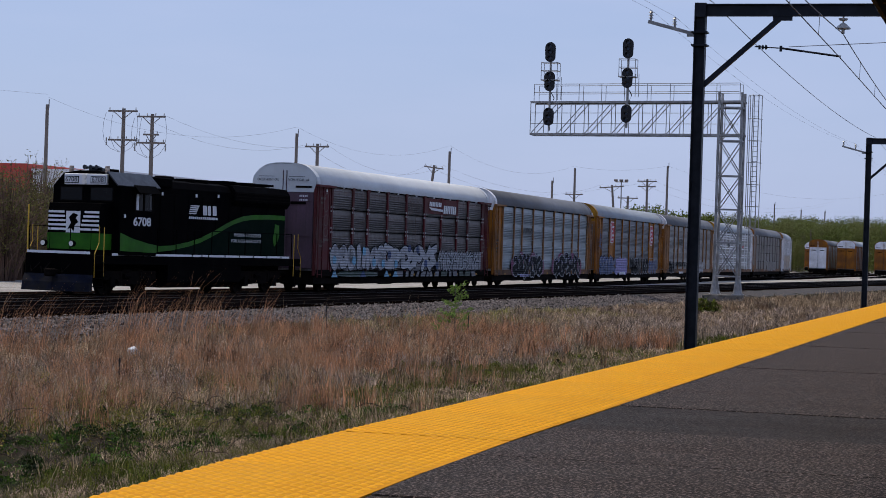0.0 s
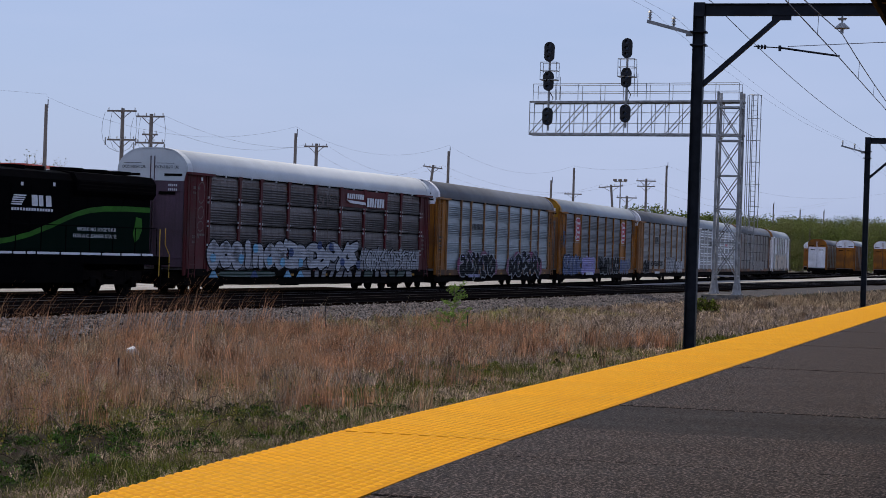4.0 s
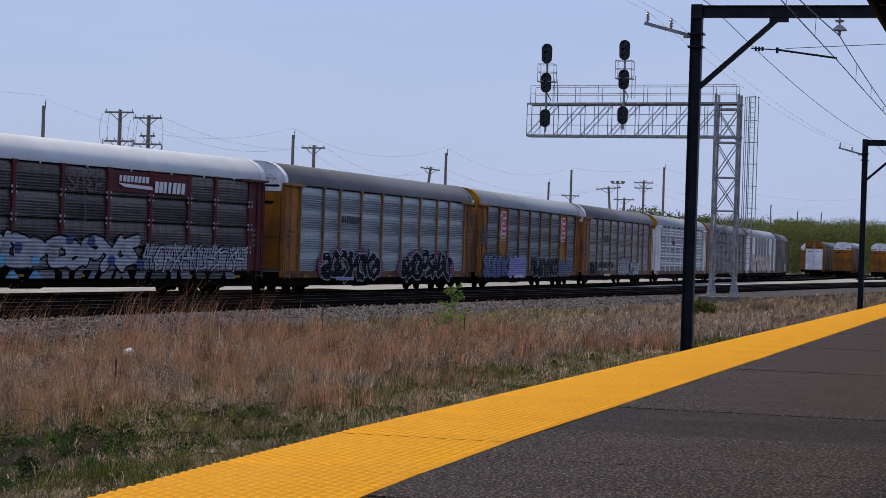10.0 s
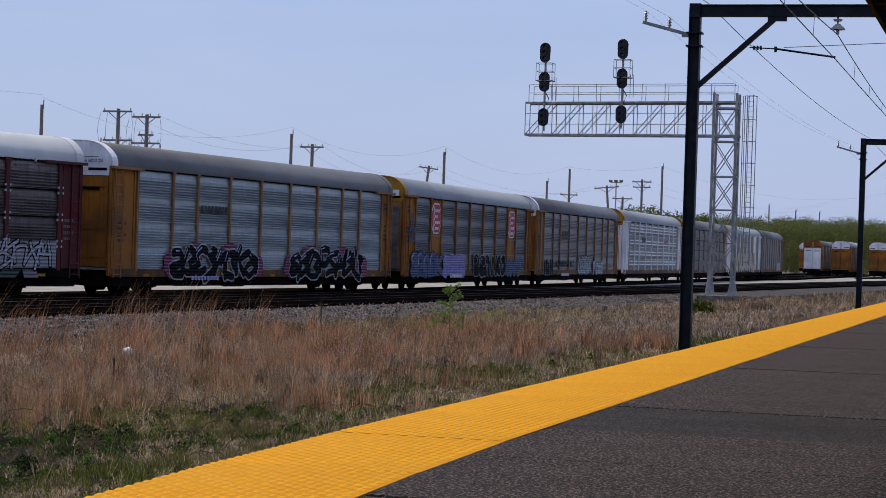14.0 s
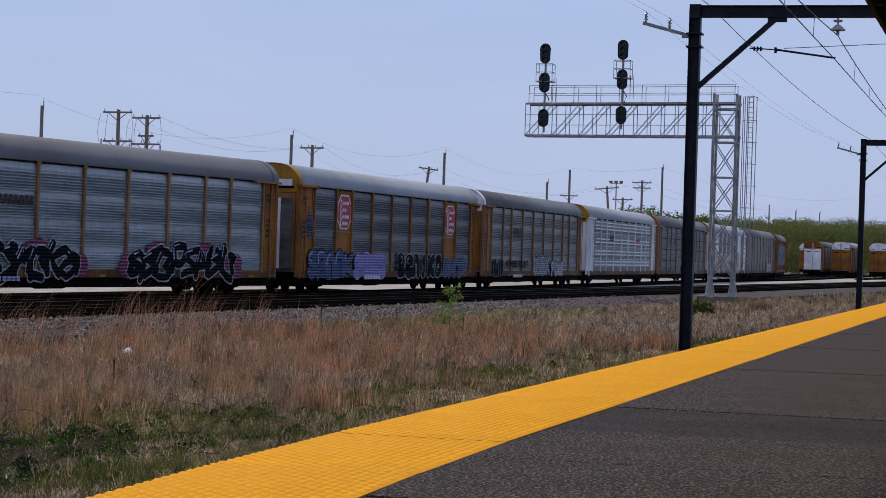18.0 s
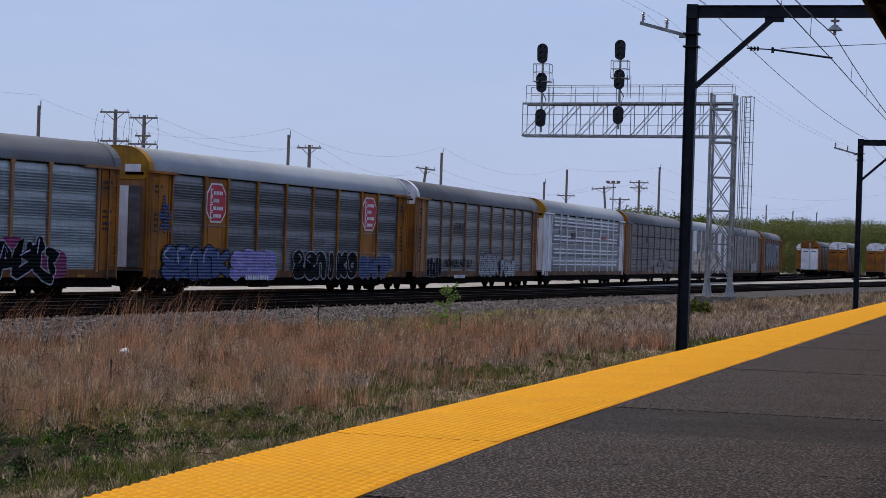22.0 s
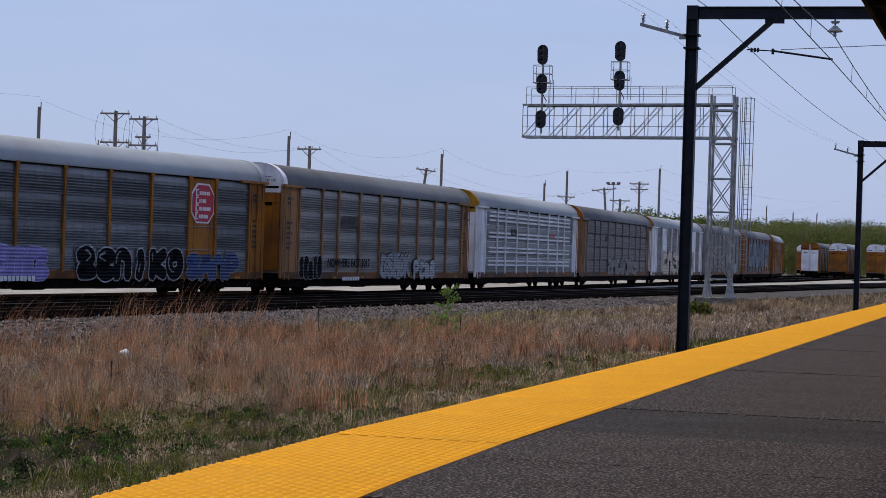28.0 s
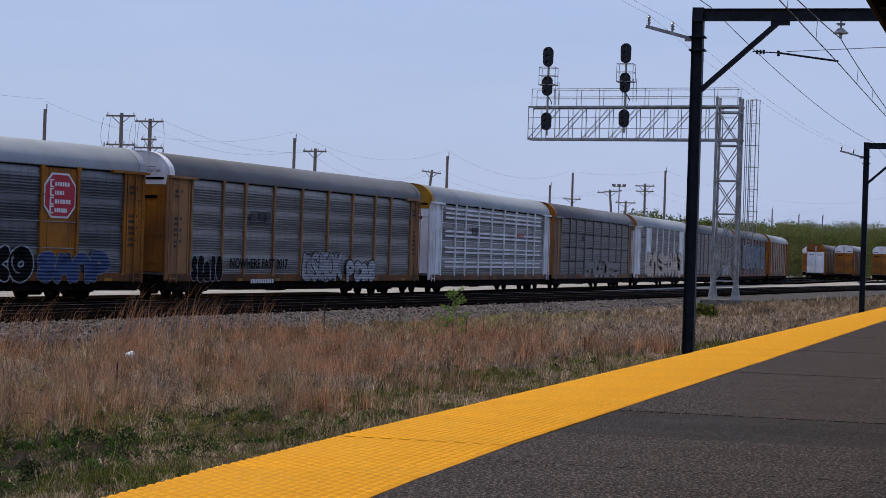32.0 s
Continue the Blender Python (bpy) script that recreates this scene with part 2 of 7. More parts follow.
M_CONC = mat("concrete", (0.42, 0.4, 0.37), 0.9, vary=0.18, scale=1.2, fine=25, dirt=(0.2, 0.18, 0.16), dirt_amt=0.5, dirt_scale=1.5, bump=0.3)
M_FOUND = mat("weathered_concrete", (0.22, 0.2, 0.175), 0.95, vary=0.3, scale=1.5, fine=25, dirt=(0.08, 0.065, 0.05), dirt_amt=0.7, dirt_scale=2.0, bump=0.4, spec=0.1)
M_DECK = mat("platform_asphalt", (0.0125, 0.009, 0.0088), 0.85, spec=0.2, vary=0.65, scale=1.6, fine=90, dirt=(0.007, 0.0052, 0.0053), dirt_amt=0.75, dirt_scale=0.8, piece=0.2, bump=0.8, stretch=(1, 0.35, 1), speck=(0.185, 0.143, 0.137), speck_scale=88.0)
# darker copy of the deck asphalt, with a band of shade put into its colour
M_DECKDARK = mat("platform_asphalt_shaded", (0.0058, 0.0043, 0.0044), 0.8, spec=0.2, vary=0.65, scale=1.6, fine=90, dirt=(0.0095, 0.0072, 0.0073), dirt_amt=0.6, dirt_scale=0.9, bump=0.8, stretch=(1, 0.35, 1), speck=(0.085, 0.066, 0.064), speck_scale=88.0)
M_YELLOW = mat("tactile_yellow", (0.63, 0.29, 0.013), 0.7, spec=0.04, vary=0.14, scale=1.5, fine=30, dirt=(0.47, 0.2, 0.012), dirt_amt=0.55, dirt_scale=2.2, piece=0.06, bump=0.1)
# domes lighter than the tile, the highlight on them put into the colour
M_DOME = mat("tactile_dome_lit", (0.775, 0.385, 0.026), 0.7, spec=0.05, vary=0.14, scale=1.5, fine=30, dirt=(0.6, 0.28, 0.025), dirt_amt=0.4, dirt_scale=3.0, bump=0.05)
M_TIMBER = mat("edge_timber", (0.12, 0.08, 0.06), 0.9, vary=0.3, scale=3, fine=30, stretch=(0.3, 1, 1))
M_POLE = mat("pole_steel", (0.008, 0.0095, 0.0145), 0.5, spec=0.15, vary=0.25, scale=1.5, fine=25, dirt=(0.03, 0.035, 0.045), dirt_amt=0.4, dirt_scale=2.5, bump=0.15)
M_GALV = mat("galvanised_steel", (0.33, 0.325, 0.32), 0.45, metal=0.3, vary=0.3, scale=2.5, fine=30, dirt=(0.14, 0.13, 0.125), dirt_amt=0.55, dirt_scale=2)
M_BLACK = mat("black_paint", (0.012, 0.012, 0.015), 0.55, vary=0.3, scale=3, fine=40)
M_LENS = mat("dark_lens", (0.01, 0.02, 0.05), 0.12, vary=0.1)
M_WIRE = mat("wire", (0.16, 0.16, 0.18), 0.6, vary=0.1)
M_PORC = mat("porcelain", (0.32, 0.31, 0.3), 0.3, vary=0.1)
M_WOODPOLE = mat("pole_wood", (0.17, 0.145, 0.13), 0.95, vary=0.3, scale=1.5, fine=20, stretch=(1, 1, 0.15), bump=0.4)
M_WALLW = mat("white_cladding", (0.62, 0.63, 0.66), 0.6, vary=0.06, scale=0.3, fine=3)
M_WALLR = mat("red_cladding", (0.42, 0.05, 0.04), 0.6, vary=0.1, scale=0.3, fine=3)
M_GLASS = mat("dark_glass", (0.015, 0.018, 0.025), 0.1, vary=0.1)
M_BARK = mat("bark", (0.13, 0.105, 0.09), 0.95, vary=0.3, scale=4, fine=25, bump=0.6)
M_CANOPY = mat("canopy_boards", (0.03, 0.022, 0.018), 0.8, vary=0.3, scale=1.2, fine=20, stretch=(0.3, 1, 1))
M_WHITE = mat("white_rag", (0.75, 0.75, 0.77), 0.8, vary=0.1, scale=8)


def foliage(name, a, b, patch=0.25, green=None, green_amt=0.0, trans=0.25, clump=0.0):
    """Leaves or blades: two tones by piece, patches by place, a little light through them."""
    m = bpy.data.materials.new(name)
    m.use_nodes = True
    n, l = m.node_tree.nodes, m.node_tree.links
    bs = n["Principled BSDF"]
    bs.inputs["Roughness"].default_value = 0.75
    bs.inputs["Specular IOR Level"].default_value = 0.2
    g = n.new("ShaderNodeNewGeometry")
    mx = n.new("ShaderNodeMixRGB")
    mx.inputs[1].default_value, mx.inputs[2].default_value = (*a, 1), (*b, 1)
    l.new(g.outputs["Random Per Island"], mx.inputs[0])
    co = n.new("ShaderNodeTexCoord")
    no = n.new("ShaderNodeTexNoise")
    no.inputs["Scale"].default_value, no.inputs["Detail"].default_value = patch, 4
    l.new(co.outputs["Object"], no.inputs["Vector"])
    col = mx.outputs[0]
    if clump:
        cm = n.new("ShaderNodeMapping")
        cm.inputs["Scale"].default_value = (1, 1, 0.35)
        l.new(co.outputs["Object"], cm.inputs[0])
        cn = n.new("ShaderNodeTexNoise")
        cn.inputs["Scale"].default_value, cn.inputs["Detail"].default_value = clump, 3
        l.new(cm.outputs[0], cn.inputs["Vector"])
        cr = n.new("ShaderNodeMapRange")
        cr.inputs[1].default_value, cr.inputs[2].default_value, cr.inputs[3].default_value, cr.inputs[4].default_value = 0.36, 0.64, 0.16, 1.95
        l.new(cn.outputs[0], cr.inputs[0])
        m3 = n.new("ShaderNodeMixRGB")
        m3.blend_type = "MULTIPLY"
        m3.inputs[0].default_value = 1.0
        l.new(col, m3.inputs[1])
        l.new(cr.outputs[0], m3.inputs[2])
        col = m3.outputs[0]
    if green:
        mr = n.new("ShaderNodeMapRange")
        mr.inputs[1].default_value, mr.inputs[2].default_value, mr.inputs[3].default_value, mr.inputs[4].default_value = 0.48, 0.62, 0.0, green_amt
        l.new(no.outputs[0], mr.inputs[0])
        m2 = n.new("ShaderNodeMixRGB")
        m2.inputs[2].default_value = (*green, 1)
        l.new(mr.outputs[0], m2.inputs[0])
        l.new(col, m2.inputs[1])
        col = m2.outputs[0]
    l.new(col, bs.inputs["Base Color"])
    if trans:
        tr = n.new("ShaderNodeBsdfTranslucent")
        l.new(col, tr.inputs["Color"])
        ms = n.new("ShaderNodeMixShader")
        ms.inputs[0].default_value = trans
        l.new(bs.outputs[0], ms.inputs[1])
        l.new(tr.outputs[0], ms.inputs[2])
        l.new(ms.outputs[0], n["Material Output"].inputs["Surface"])
    return m


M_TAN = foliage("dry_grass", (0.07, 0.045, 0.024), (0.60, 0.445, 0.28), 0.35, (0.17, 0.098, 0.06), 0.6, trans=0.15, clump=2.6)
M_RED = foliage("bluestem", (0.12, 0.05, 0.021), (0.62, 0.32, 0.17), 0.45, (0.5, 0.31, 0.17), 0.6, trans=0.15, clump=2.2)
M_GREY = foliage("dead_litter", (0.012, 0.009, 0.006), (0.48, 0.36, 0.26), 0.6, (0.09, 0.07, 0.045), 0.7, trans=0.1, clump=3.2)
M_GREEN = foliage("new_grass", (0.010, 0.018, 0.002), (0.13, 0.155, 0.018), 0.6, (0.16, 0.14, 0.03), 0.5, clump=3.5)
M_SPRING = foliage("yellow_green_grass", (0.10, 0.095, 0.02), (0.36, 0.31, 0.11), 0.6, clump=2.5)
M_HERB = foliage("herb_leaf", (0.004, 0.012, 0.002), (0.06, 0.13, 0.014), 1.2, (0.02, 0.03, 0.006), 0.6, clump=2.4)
M_FORB = foliage("yellow_forb", (0.05, 0.055, 0.006), (0.34, 0.31, 0.05), 0.8, (0.16, 0.1, 0.05), 0.5)
M_BRAMBLE = foliage("bramble_stem", (0.016, 0.010, 0.008), (0.085, 0.05, 0.038), 0.8, trans=0.0)
M_WEED = foliage("purple_weed", (0.06, 0.043, 0.034), (0.5, 0.385, 0.3), 0.5, trans=0.1, clump=2.6)
M_LEAF = foliage("spring_leaf", (0.036, 0.055, 0.011), (0.16, 0.195, 0.043), 0.05, (0.17, 0.155, 0.065), 0.5)
M_LEAFY = foliage("sapling_leaf", (0.11, 0.19, 0.03), (0.2, 0.3, 0.06), 1.0)
M_BRUSH = foliage("brush_leaf", (0.05, 0.05, 0.016), (0.2, 0.19, 0.06), 0.3, (0.14, 0.075, 0.04), 0.6)
M_TWIG = foliage("twig", (0.05, 0.032, 0.026), (0.2, 0.125, 0.095), 0.5, trans=0.0)

# ---- the ground: one sheet from the platform to the horizon ----
A_MAIN = radians(-4.2)


def depth_of(x, y):
    """Distance from the near main rail towards the platform."""
    return (29.2 - 0.0734 * (x - 55.8) - y) * math.cos(A_MAIN)


LEVELS_Q = [-3000, -90, -20, -15.5, -14.0, 1.9, 4.6, 8, 14, 20, 26, 60, 3000]
LEVELS_Z = [-0.33, -0.33, -0.33, -0.31, -0.2, -0.2, -0.72, -1.0, -1.05, -0.95, -0.8, -0.7, -0.7]


def ground_z(x, y):
    q = depth_of(x, y)
    z = float(np.interp(q, LEVELS_Q, LEVELS_Z))
    if 3.0 < q < 40:
        z += 0.09 * noise.noise((x * 0.35, y * 0.35, 0)) + 0.04 * noise.noise((x * 1.1, y * 1.1, 4))
    return z


def ground():
    us = [-2500, -900, -300, -100, -30, 0, 8] + [14 + 1.2 * i for i in range(130)] + [175, 185, 200, 220, 250, 300, 400, 600, 1000, 2000, 4500]
    qs = [-2600, -1200, -600, -300, -150, -90, -50, -30, -20, -17, -15.5, -14, -10, -6, -3, 0, 1.2, 1.9, 2.4, 3.0, 3.6] + [4.2 + 0.6 * i for i in range(40)] + [32, 40, 60, 120, 400, 1200, 2600]
    ca, sa = math.cos(A_MAIN), math.sin(A_MAIN)
    vs, fs, mi = [], [], []
    for u in us:
        for q in qs:
            x, y = u + sa * q, 29.2 - 0.0734 * (u - 55.8) - q * ca
            vs.append((x, y, ground_z(x, y) if -800 < q < 800 else -0.5))
    k = len(qs)
    for i in range(len(us) - 1):
        for j in range(k - 1):
            fs.append((i * k + j, (i + 1) * k + j, (i + 1) * k + j + 1, i * k + j + 1))
            q = (qs[j] + qs[j + 1]) / 2 + 0.5 * noise.noise((us[i] * 0.4, qs[j], 2))
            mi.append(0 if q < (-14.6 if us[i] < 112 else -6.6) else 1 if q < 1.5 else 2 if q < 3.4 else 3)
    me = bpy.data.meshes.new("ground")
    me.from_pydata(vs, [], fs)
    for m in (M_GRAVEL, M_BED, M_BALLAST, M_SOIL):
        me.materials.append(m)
    me.polygons.foreach_set("material_index", mi)
    me.update()
    solo("ground", me, None, "pale yard gravel, grey ballast and dry grassy soil", "ground", kind="structure")


ground()

# ---- tracks ----
RAIL = [(-0.07, -0.17), (0.07, -0.17), (0.07, -0.155), (0.012, -0.13), (0.012, -0.045), (0.036, -0.03), (0.036, -0.004), (0.028, 0.0), (-0.028, 0.0), (-0.036, -0.004), (-0.036, -0.03), (-0.012, -0.045), (-0.012, -0.13), (-0.07, -0.155)]


def track(name, label, line, s0, s1, step, ties=True, top=None):
    """Two rails and their ties along line(s, off)."""
    tr = thing(name, label, "railway track", kind="structure")
    n = max(2, int((s1 - s0) / step))
    for off in (-0.755, 0.755):
        bm = bmesh.new()
        rows = []
        for i in range(n + 1):
            s = s0 + (s1 - s0) * i / n
            c, e = line(s, off), line(s, off + 1)
            side = (e - c)
            rows.append([bm.verts.new(c + side * y + Vector((0, 0, z))) for y, z in RAIL])
        k = len(RAIL)
        for a, b in zip(rows[:-1], rows[1:]):
            for i in range(k):
                f = bm.faces.new((a[i], a[(i + 1) % k], b[(i + 1) % k], b[i]))
                f.material_index = 1 if i in (6, 7, 8) else 0
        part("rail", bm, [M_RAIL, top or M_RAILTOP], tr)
    if ties:
        vs, fs = [], []
        rnd = random.Random(5)
        s = s0 + 0.3
        while s < s1 - 0.3:
            a, b = line(s, -1.3 + rnd.uniform(-0.05, 0.05)), line(s, 1.3 + rnd.uniform(-0.05, 0.05))
            d = (b - a).normalized().cross(Vector((0, 0, 1))) * 0.115
            zt = -0.172 + rnd.uniform(-0.012, 0.002)
            o = len(vs)
            for p in (a - d, a + d, b + d, b - d):
                vs += [(p.x, p.y, zt - 0.16), (p.x, p.y, zt)]
            fs += [(o + 1, o + 3, o + 5, o + 7), (o, o + 1, o + 7, o + 6), (o + 2, o + 3, o + 1, o), (o + 4, o + 5, o + 3, o + 2), (o + 6, o + 7, o + 5, o + 4)]
            s += 0.53 + rnd.uniform(-0.03, 0.03)
        me = bpy.data.meshes.new("ties")
        me.from_pydata(vs, [], fs)
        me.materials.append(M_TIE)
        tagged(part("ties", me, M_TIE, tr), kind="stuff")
    return tr


track("track_train", "worn railway track with dark ties that the freight train runs on", way, -60, 460, 2.0, top=M_RAILDULL)
track("track_main_near", "straight main railway track on grey ballast beside the grass", lambda s, o: main_line(s, 0.755 + o), -20, 420, 10.0, top=M_RAILDULL)
track("track_main_far", "second main railway track with shiny rail heads", lambda s, o: main_line(s, 4.6 + o), -20, 420, 10.0)
for yy in (41.1, 35.2, 30.6, 24.4):
    track("track_yard", "yard track on pale gravel under parked freight cars", lambda s, o, yy=yy: Vector((s, yy + o, -0.05)), 262 if yy > 30 else 330, 470, 20.0)


def stones():
    """Loose ballast along the shoulder of the near track and between the rails."""
    rnd = np.random.default_rng(3)
    n = 30000
    u = 40 + 92 * rnd.random(n) ** 1.4
    q = np.where(rnd.random(n) < 0.95, rnd.uniform(1.5, 4.4, n), rnd.uniform(-3, 1.5, n))
    base = np.array([(1, 0, 0), (0.3, 0.9, -0.1), (-0.8, 0.5, 0.1), (-0.7, -0.6, 0), (0.4, -0.8, 0.1), (0.1, 0.1, 0.8), (0.0, 0.1, -0.7)])
    tri = np.array([(0, 1, 5), (1, 2, 5), (2, 3, 5), (3, 4, 5), (4, 0, 5), (1, 0, 6), (2, 1, 6), (3, 2, 6), (4, 3, 6), (0, 4, 6)])
    vs, fs = [], []
    ca, sa = math.cos(A_MAIN), math.sin(A_MAIN)
    for i in range(n):
        x, y = u[i] + sa * q[i], 29.2 - 0.0734 * (u[i] - 55.8) - q[i] * ca
        r = rnd.uniform(0.018, 0.06)
        m = base * (r * rnd.uniform(0.7, 1.3, 3))
        a = rnd.uniform(0, 6.28)
        rot = np.array([(math.cos(a), -math.sin(a), 0), (math.sin(a), math.cos(a), 0), (0, 0, 1)])
        vs.append(m @ rot.T + np.array([x, y, ground_z(x, y) + r * 0.25]))
        fs.append(tri + 7 * i)
    me = bpy.data.meshes.new("ballast_stones")
    me.from_pydata(np.concatenate(vs).tolist(), [], np.concatenate(fs).tolist())
    me.materials.append(M_STONE)
    solo("ballast_stones", me, None, "loose grey crushed stone along the track shoulder", "ballast", kind="stuff")


stones()

# ---- platform ----
PZ = 1.476
EDGE = 2.495
STRIP = 0.66


def bend(x):
    """How far the near end of the strip swings away from the platform's line."""
    return 0.0 if x > 8 else 0.06 * (8 - x) ** 2 / 7 if x > 4.5 else 0.105 + 0.06 * (4.5 - x)


def degrees_of(x):
    return 3.43 * min(1.0, max(0.0, (8 - x) / 3.5))


def platform():
    b = bmesh.new()
    box(b, (72, -2.2, 0.35), (164, 8.4, 2.1))
    solo("platform", b, M_CONC, "long raised concrete station platform beside the tracks", "platform", kind="structure")
    b = bmesh.new()
    box(b, (72, 2.16, PZ - 0.125), (164, 0.46, 0.19))
    solo("platform_edge_beam", b, M_TIMBER, "dark timber edge beam under the platform's yellow strip", "edge beam", kind="structure")
    deck = thing("platform_deck", "dark asphalt platform surface laid in cross panels", "pavement", kind="structure")
    me = finish(box(bmesh.new(), (0, 0, 0), (1.278, 8.5, 0.05), bevel=0.004), "panel", M_DECK)
    # the one wider panel carries the painted shade band across the deck
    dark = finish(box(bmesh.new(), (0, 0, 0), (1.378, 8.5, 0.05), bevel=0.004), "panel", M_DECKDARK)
    x, k = -6.05, 0
    while x < 120:
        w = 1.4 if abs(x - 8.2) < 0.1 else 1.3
        part("panel", dark if w > 1.35 else me, None, deck, "panel darkened as a band of shade" if w > 1.35 else "", at=Matrix.Translation((x + w / 2, EDGE - STRIP - 3.85, PZ - 0.0262 - (k % 3) * 0.0012)))
        x += w
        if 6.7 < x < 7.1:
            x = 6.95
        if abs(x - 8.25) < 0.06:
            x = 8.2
        k += 1
    # yellow strip: moulded tiles with rows of domes
    tile = bmesh.new()
    box(tile, (0, 0, -0.012), (1.216, STRIP - 0.004, 0.024))
    vs, fs = [], []
    for i in range(34):
        for j in range(18):
            if (i + j) % 2:
                continue
            cx, cy = -0.59 + 0.03576 * i, -0.292 + 0.0358 * j
            o = len(vs)
            for r, z in ((0.0175, 0.0), (0.0085, 0.0044)):
                vs += [(cx + r * math.cos(1.0472 * a), cy + r * math.sin(1.0472 * a), z) for a in range(6)]
            fs += [tuple(o + 6 + a for a in range(6))] + [(o + a, o + (a + 1) % 6, o + 6 + (a + 1) % 6, o + 6 + a) for a in range(6)]
    dm = bpy.data.meshes.new("tmp")
    dm.from_pydata(vs, [], fs)
    tile.from_mesh(dm)
    bpy.data.meshes.remove(dm)
    tm = finish(tile, "tactile_tile", [M_YELLOW, M_DOME])
    tm.polygons.foreach_set("material_index", [0 if p.center.z < 0.0005 else 1 for p in tm.polygons])
    flat = finish(box(bmesh.new(), (0, 0, -0.012), (1.216, STRIP - 0.004, 0.024)), "tile", M_YELLOW)
    strip = thing("tactile_strip", "bright yellow tactile warning strip along the platform edge", "tactile paving", kind="structure")
    rnd = random.Random(8)
    x, k = -5.332, 0
    while x < 130:
        part("tile", tm if x < 62 else flat, None, strip, at=pose(x, EDGE - STRIP / 2 - bend(x) + rnd.uniform(-0.002, 0.002), PZ + rnd.uniform(-0.001, 0.001), 0, 0, degrees_of(x)))
        x += 1.222


platform()


def canopy():
    c = thing("platform_canopy", "dark timber platform canopy with deep fascia over the platform", "canopy")
    part("roof", box(bmesh.new(), (17, -1.75, 5.42), (56, 7.1, 0.12)), M_CANOPY, c)
    part("fascia", box(bmesh.new(), (17, 1.84, 5.36), (56, 0.06, 0.36), bevel=0.01), M_CANOPY, c)
    for i in range(18):
        part("rafter", box(bmesh.new(), (-9 + 3.05 * i, -1.7, 5.27), (0.12, 6.9, 0.18)), M_CANOPY, c)
    for x in (-7, 1.5, 10, 18.5, 27, 35.5, 43):
        b = bmesh.new()
        box(b, (x, -3.6, 3.32), (0.22, 0.22, 3.72), bevel=0.02)
        part("post", b, M_POLE, c)


canopy()


# ---- overhead line ----
def wire(bm, a, b, sag, r, n=14):
    a, b = Vector(a), Vector(b)
    pts = []
    for i in range(n + 1):
        k = i / n
        pts.append(a.lerp(b, k) - Vector((0, 0, 4 * sag * k * (1 - k))))
    return chain(bm, pts, r, 5)


def insulator(bm, c, h=0.2, r=0.05):
    c = Vector(c)
    rod(bm, c, c + Vector((0, 0, h)), r * 0.45, 8)
    for i in range(3):
        z = Vector((0, 0, h * (0.3 + 0.25 * i)))
        rod(bm, c + z, c + z + Vector((0, 0, h * 0.12)), r, 10, r * 0.5)


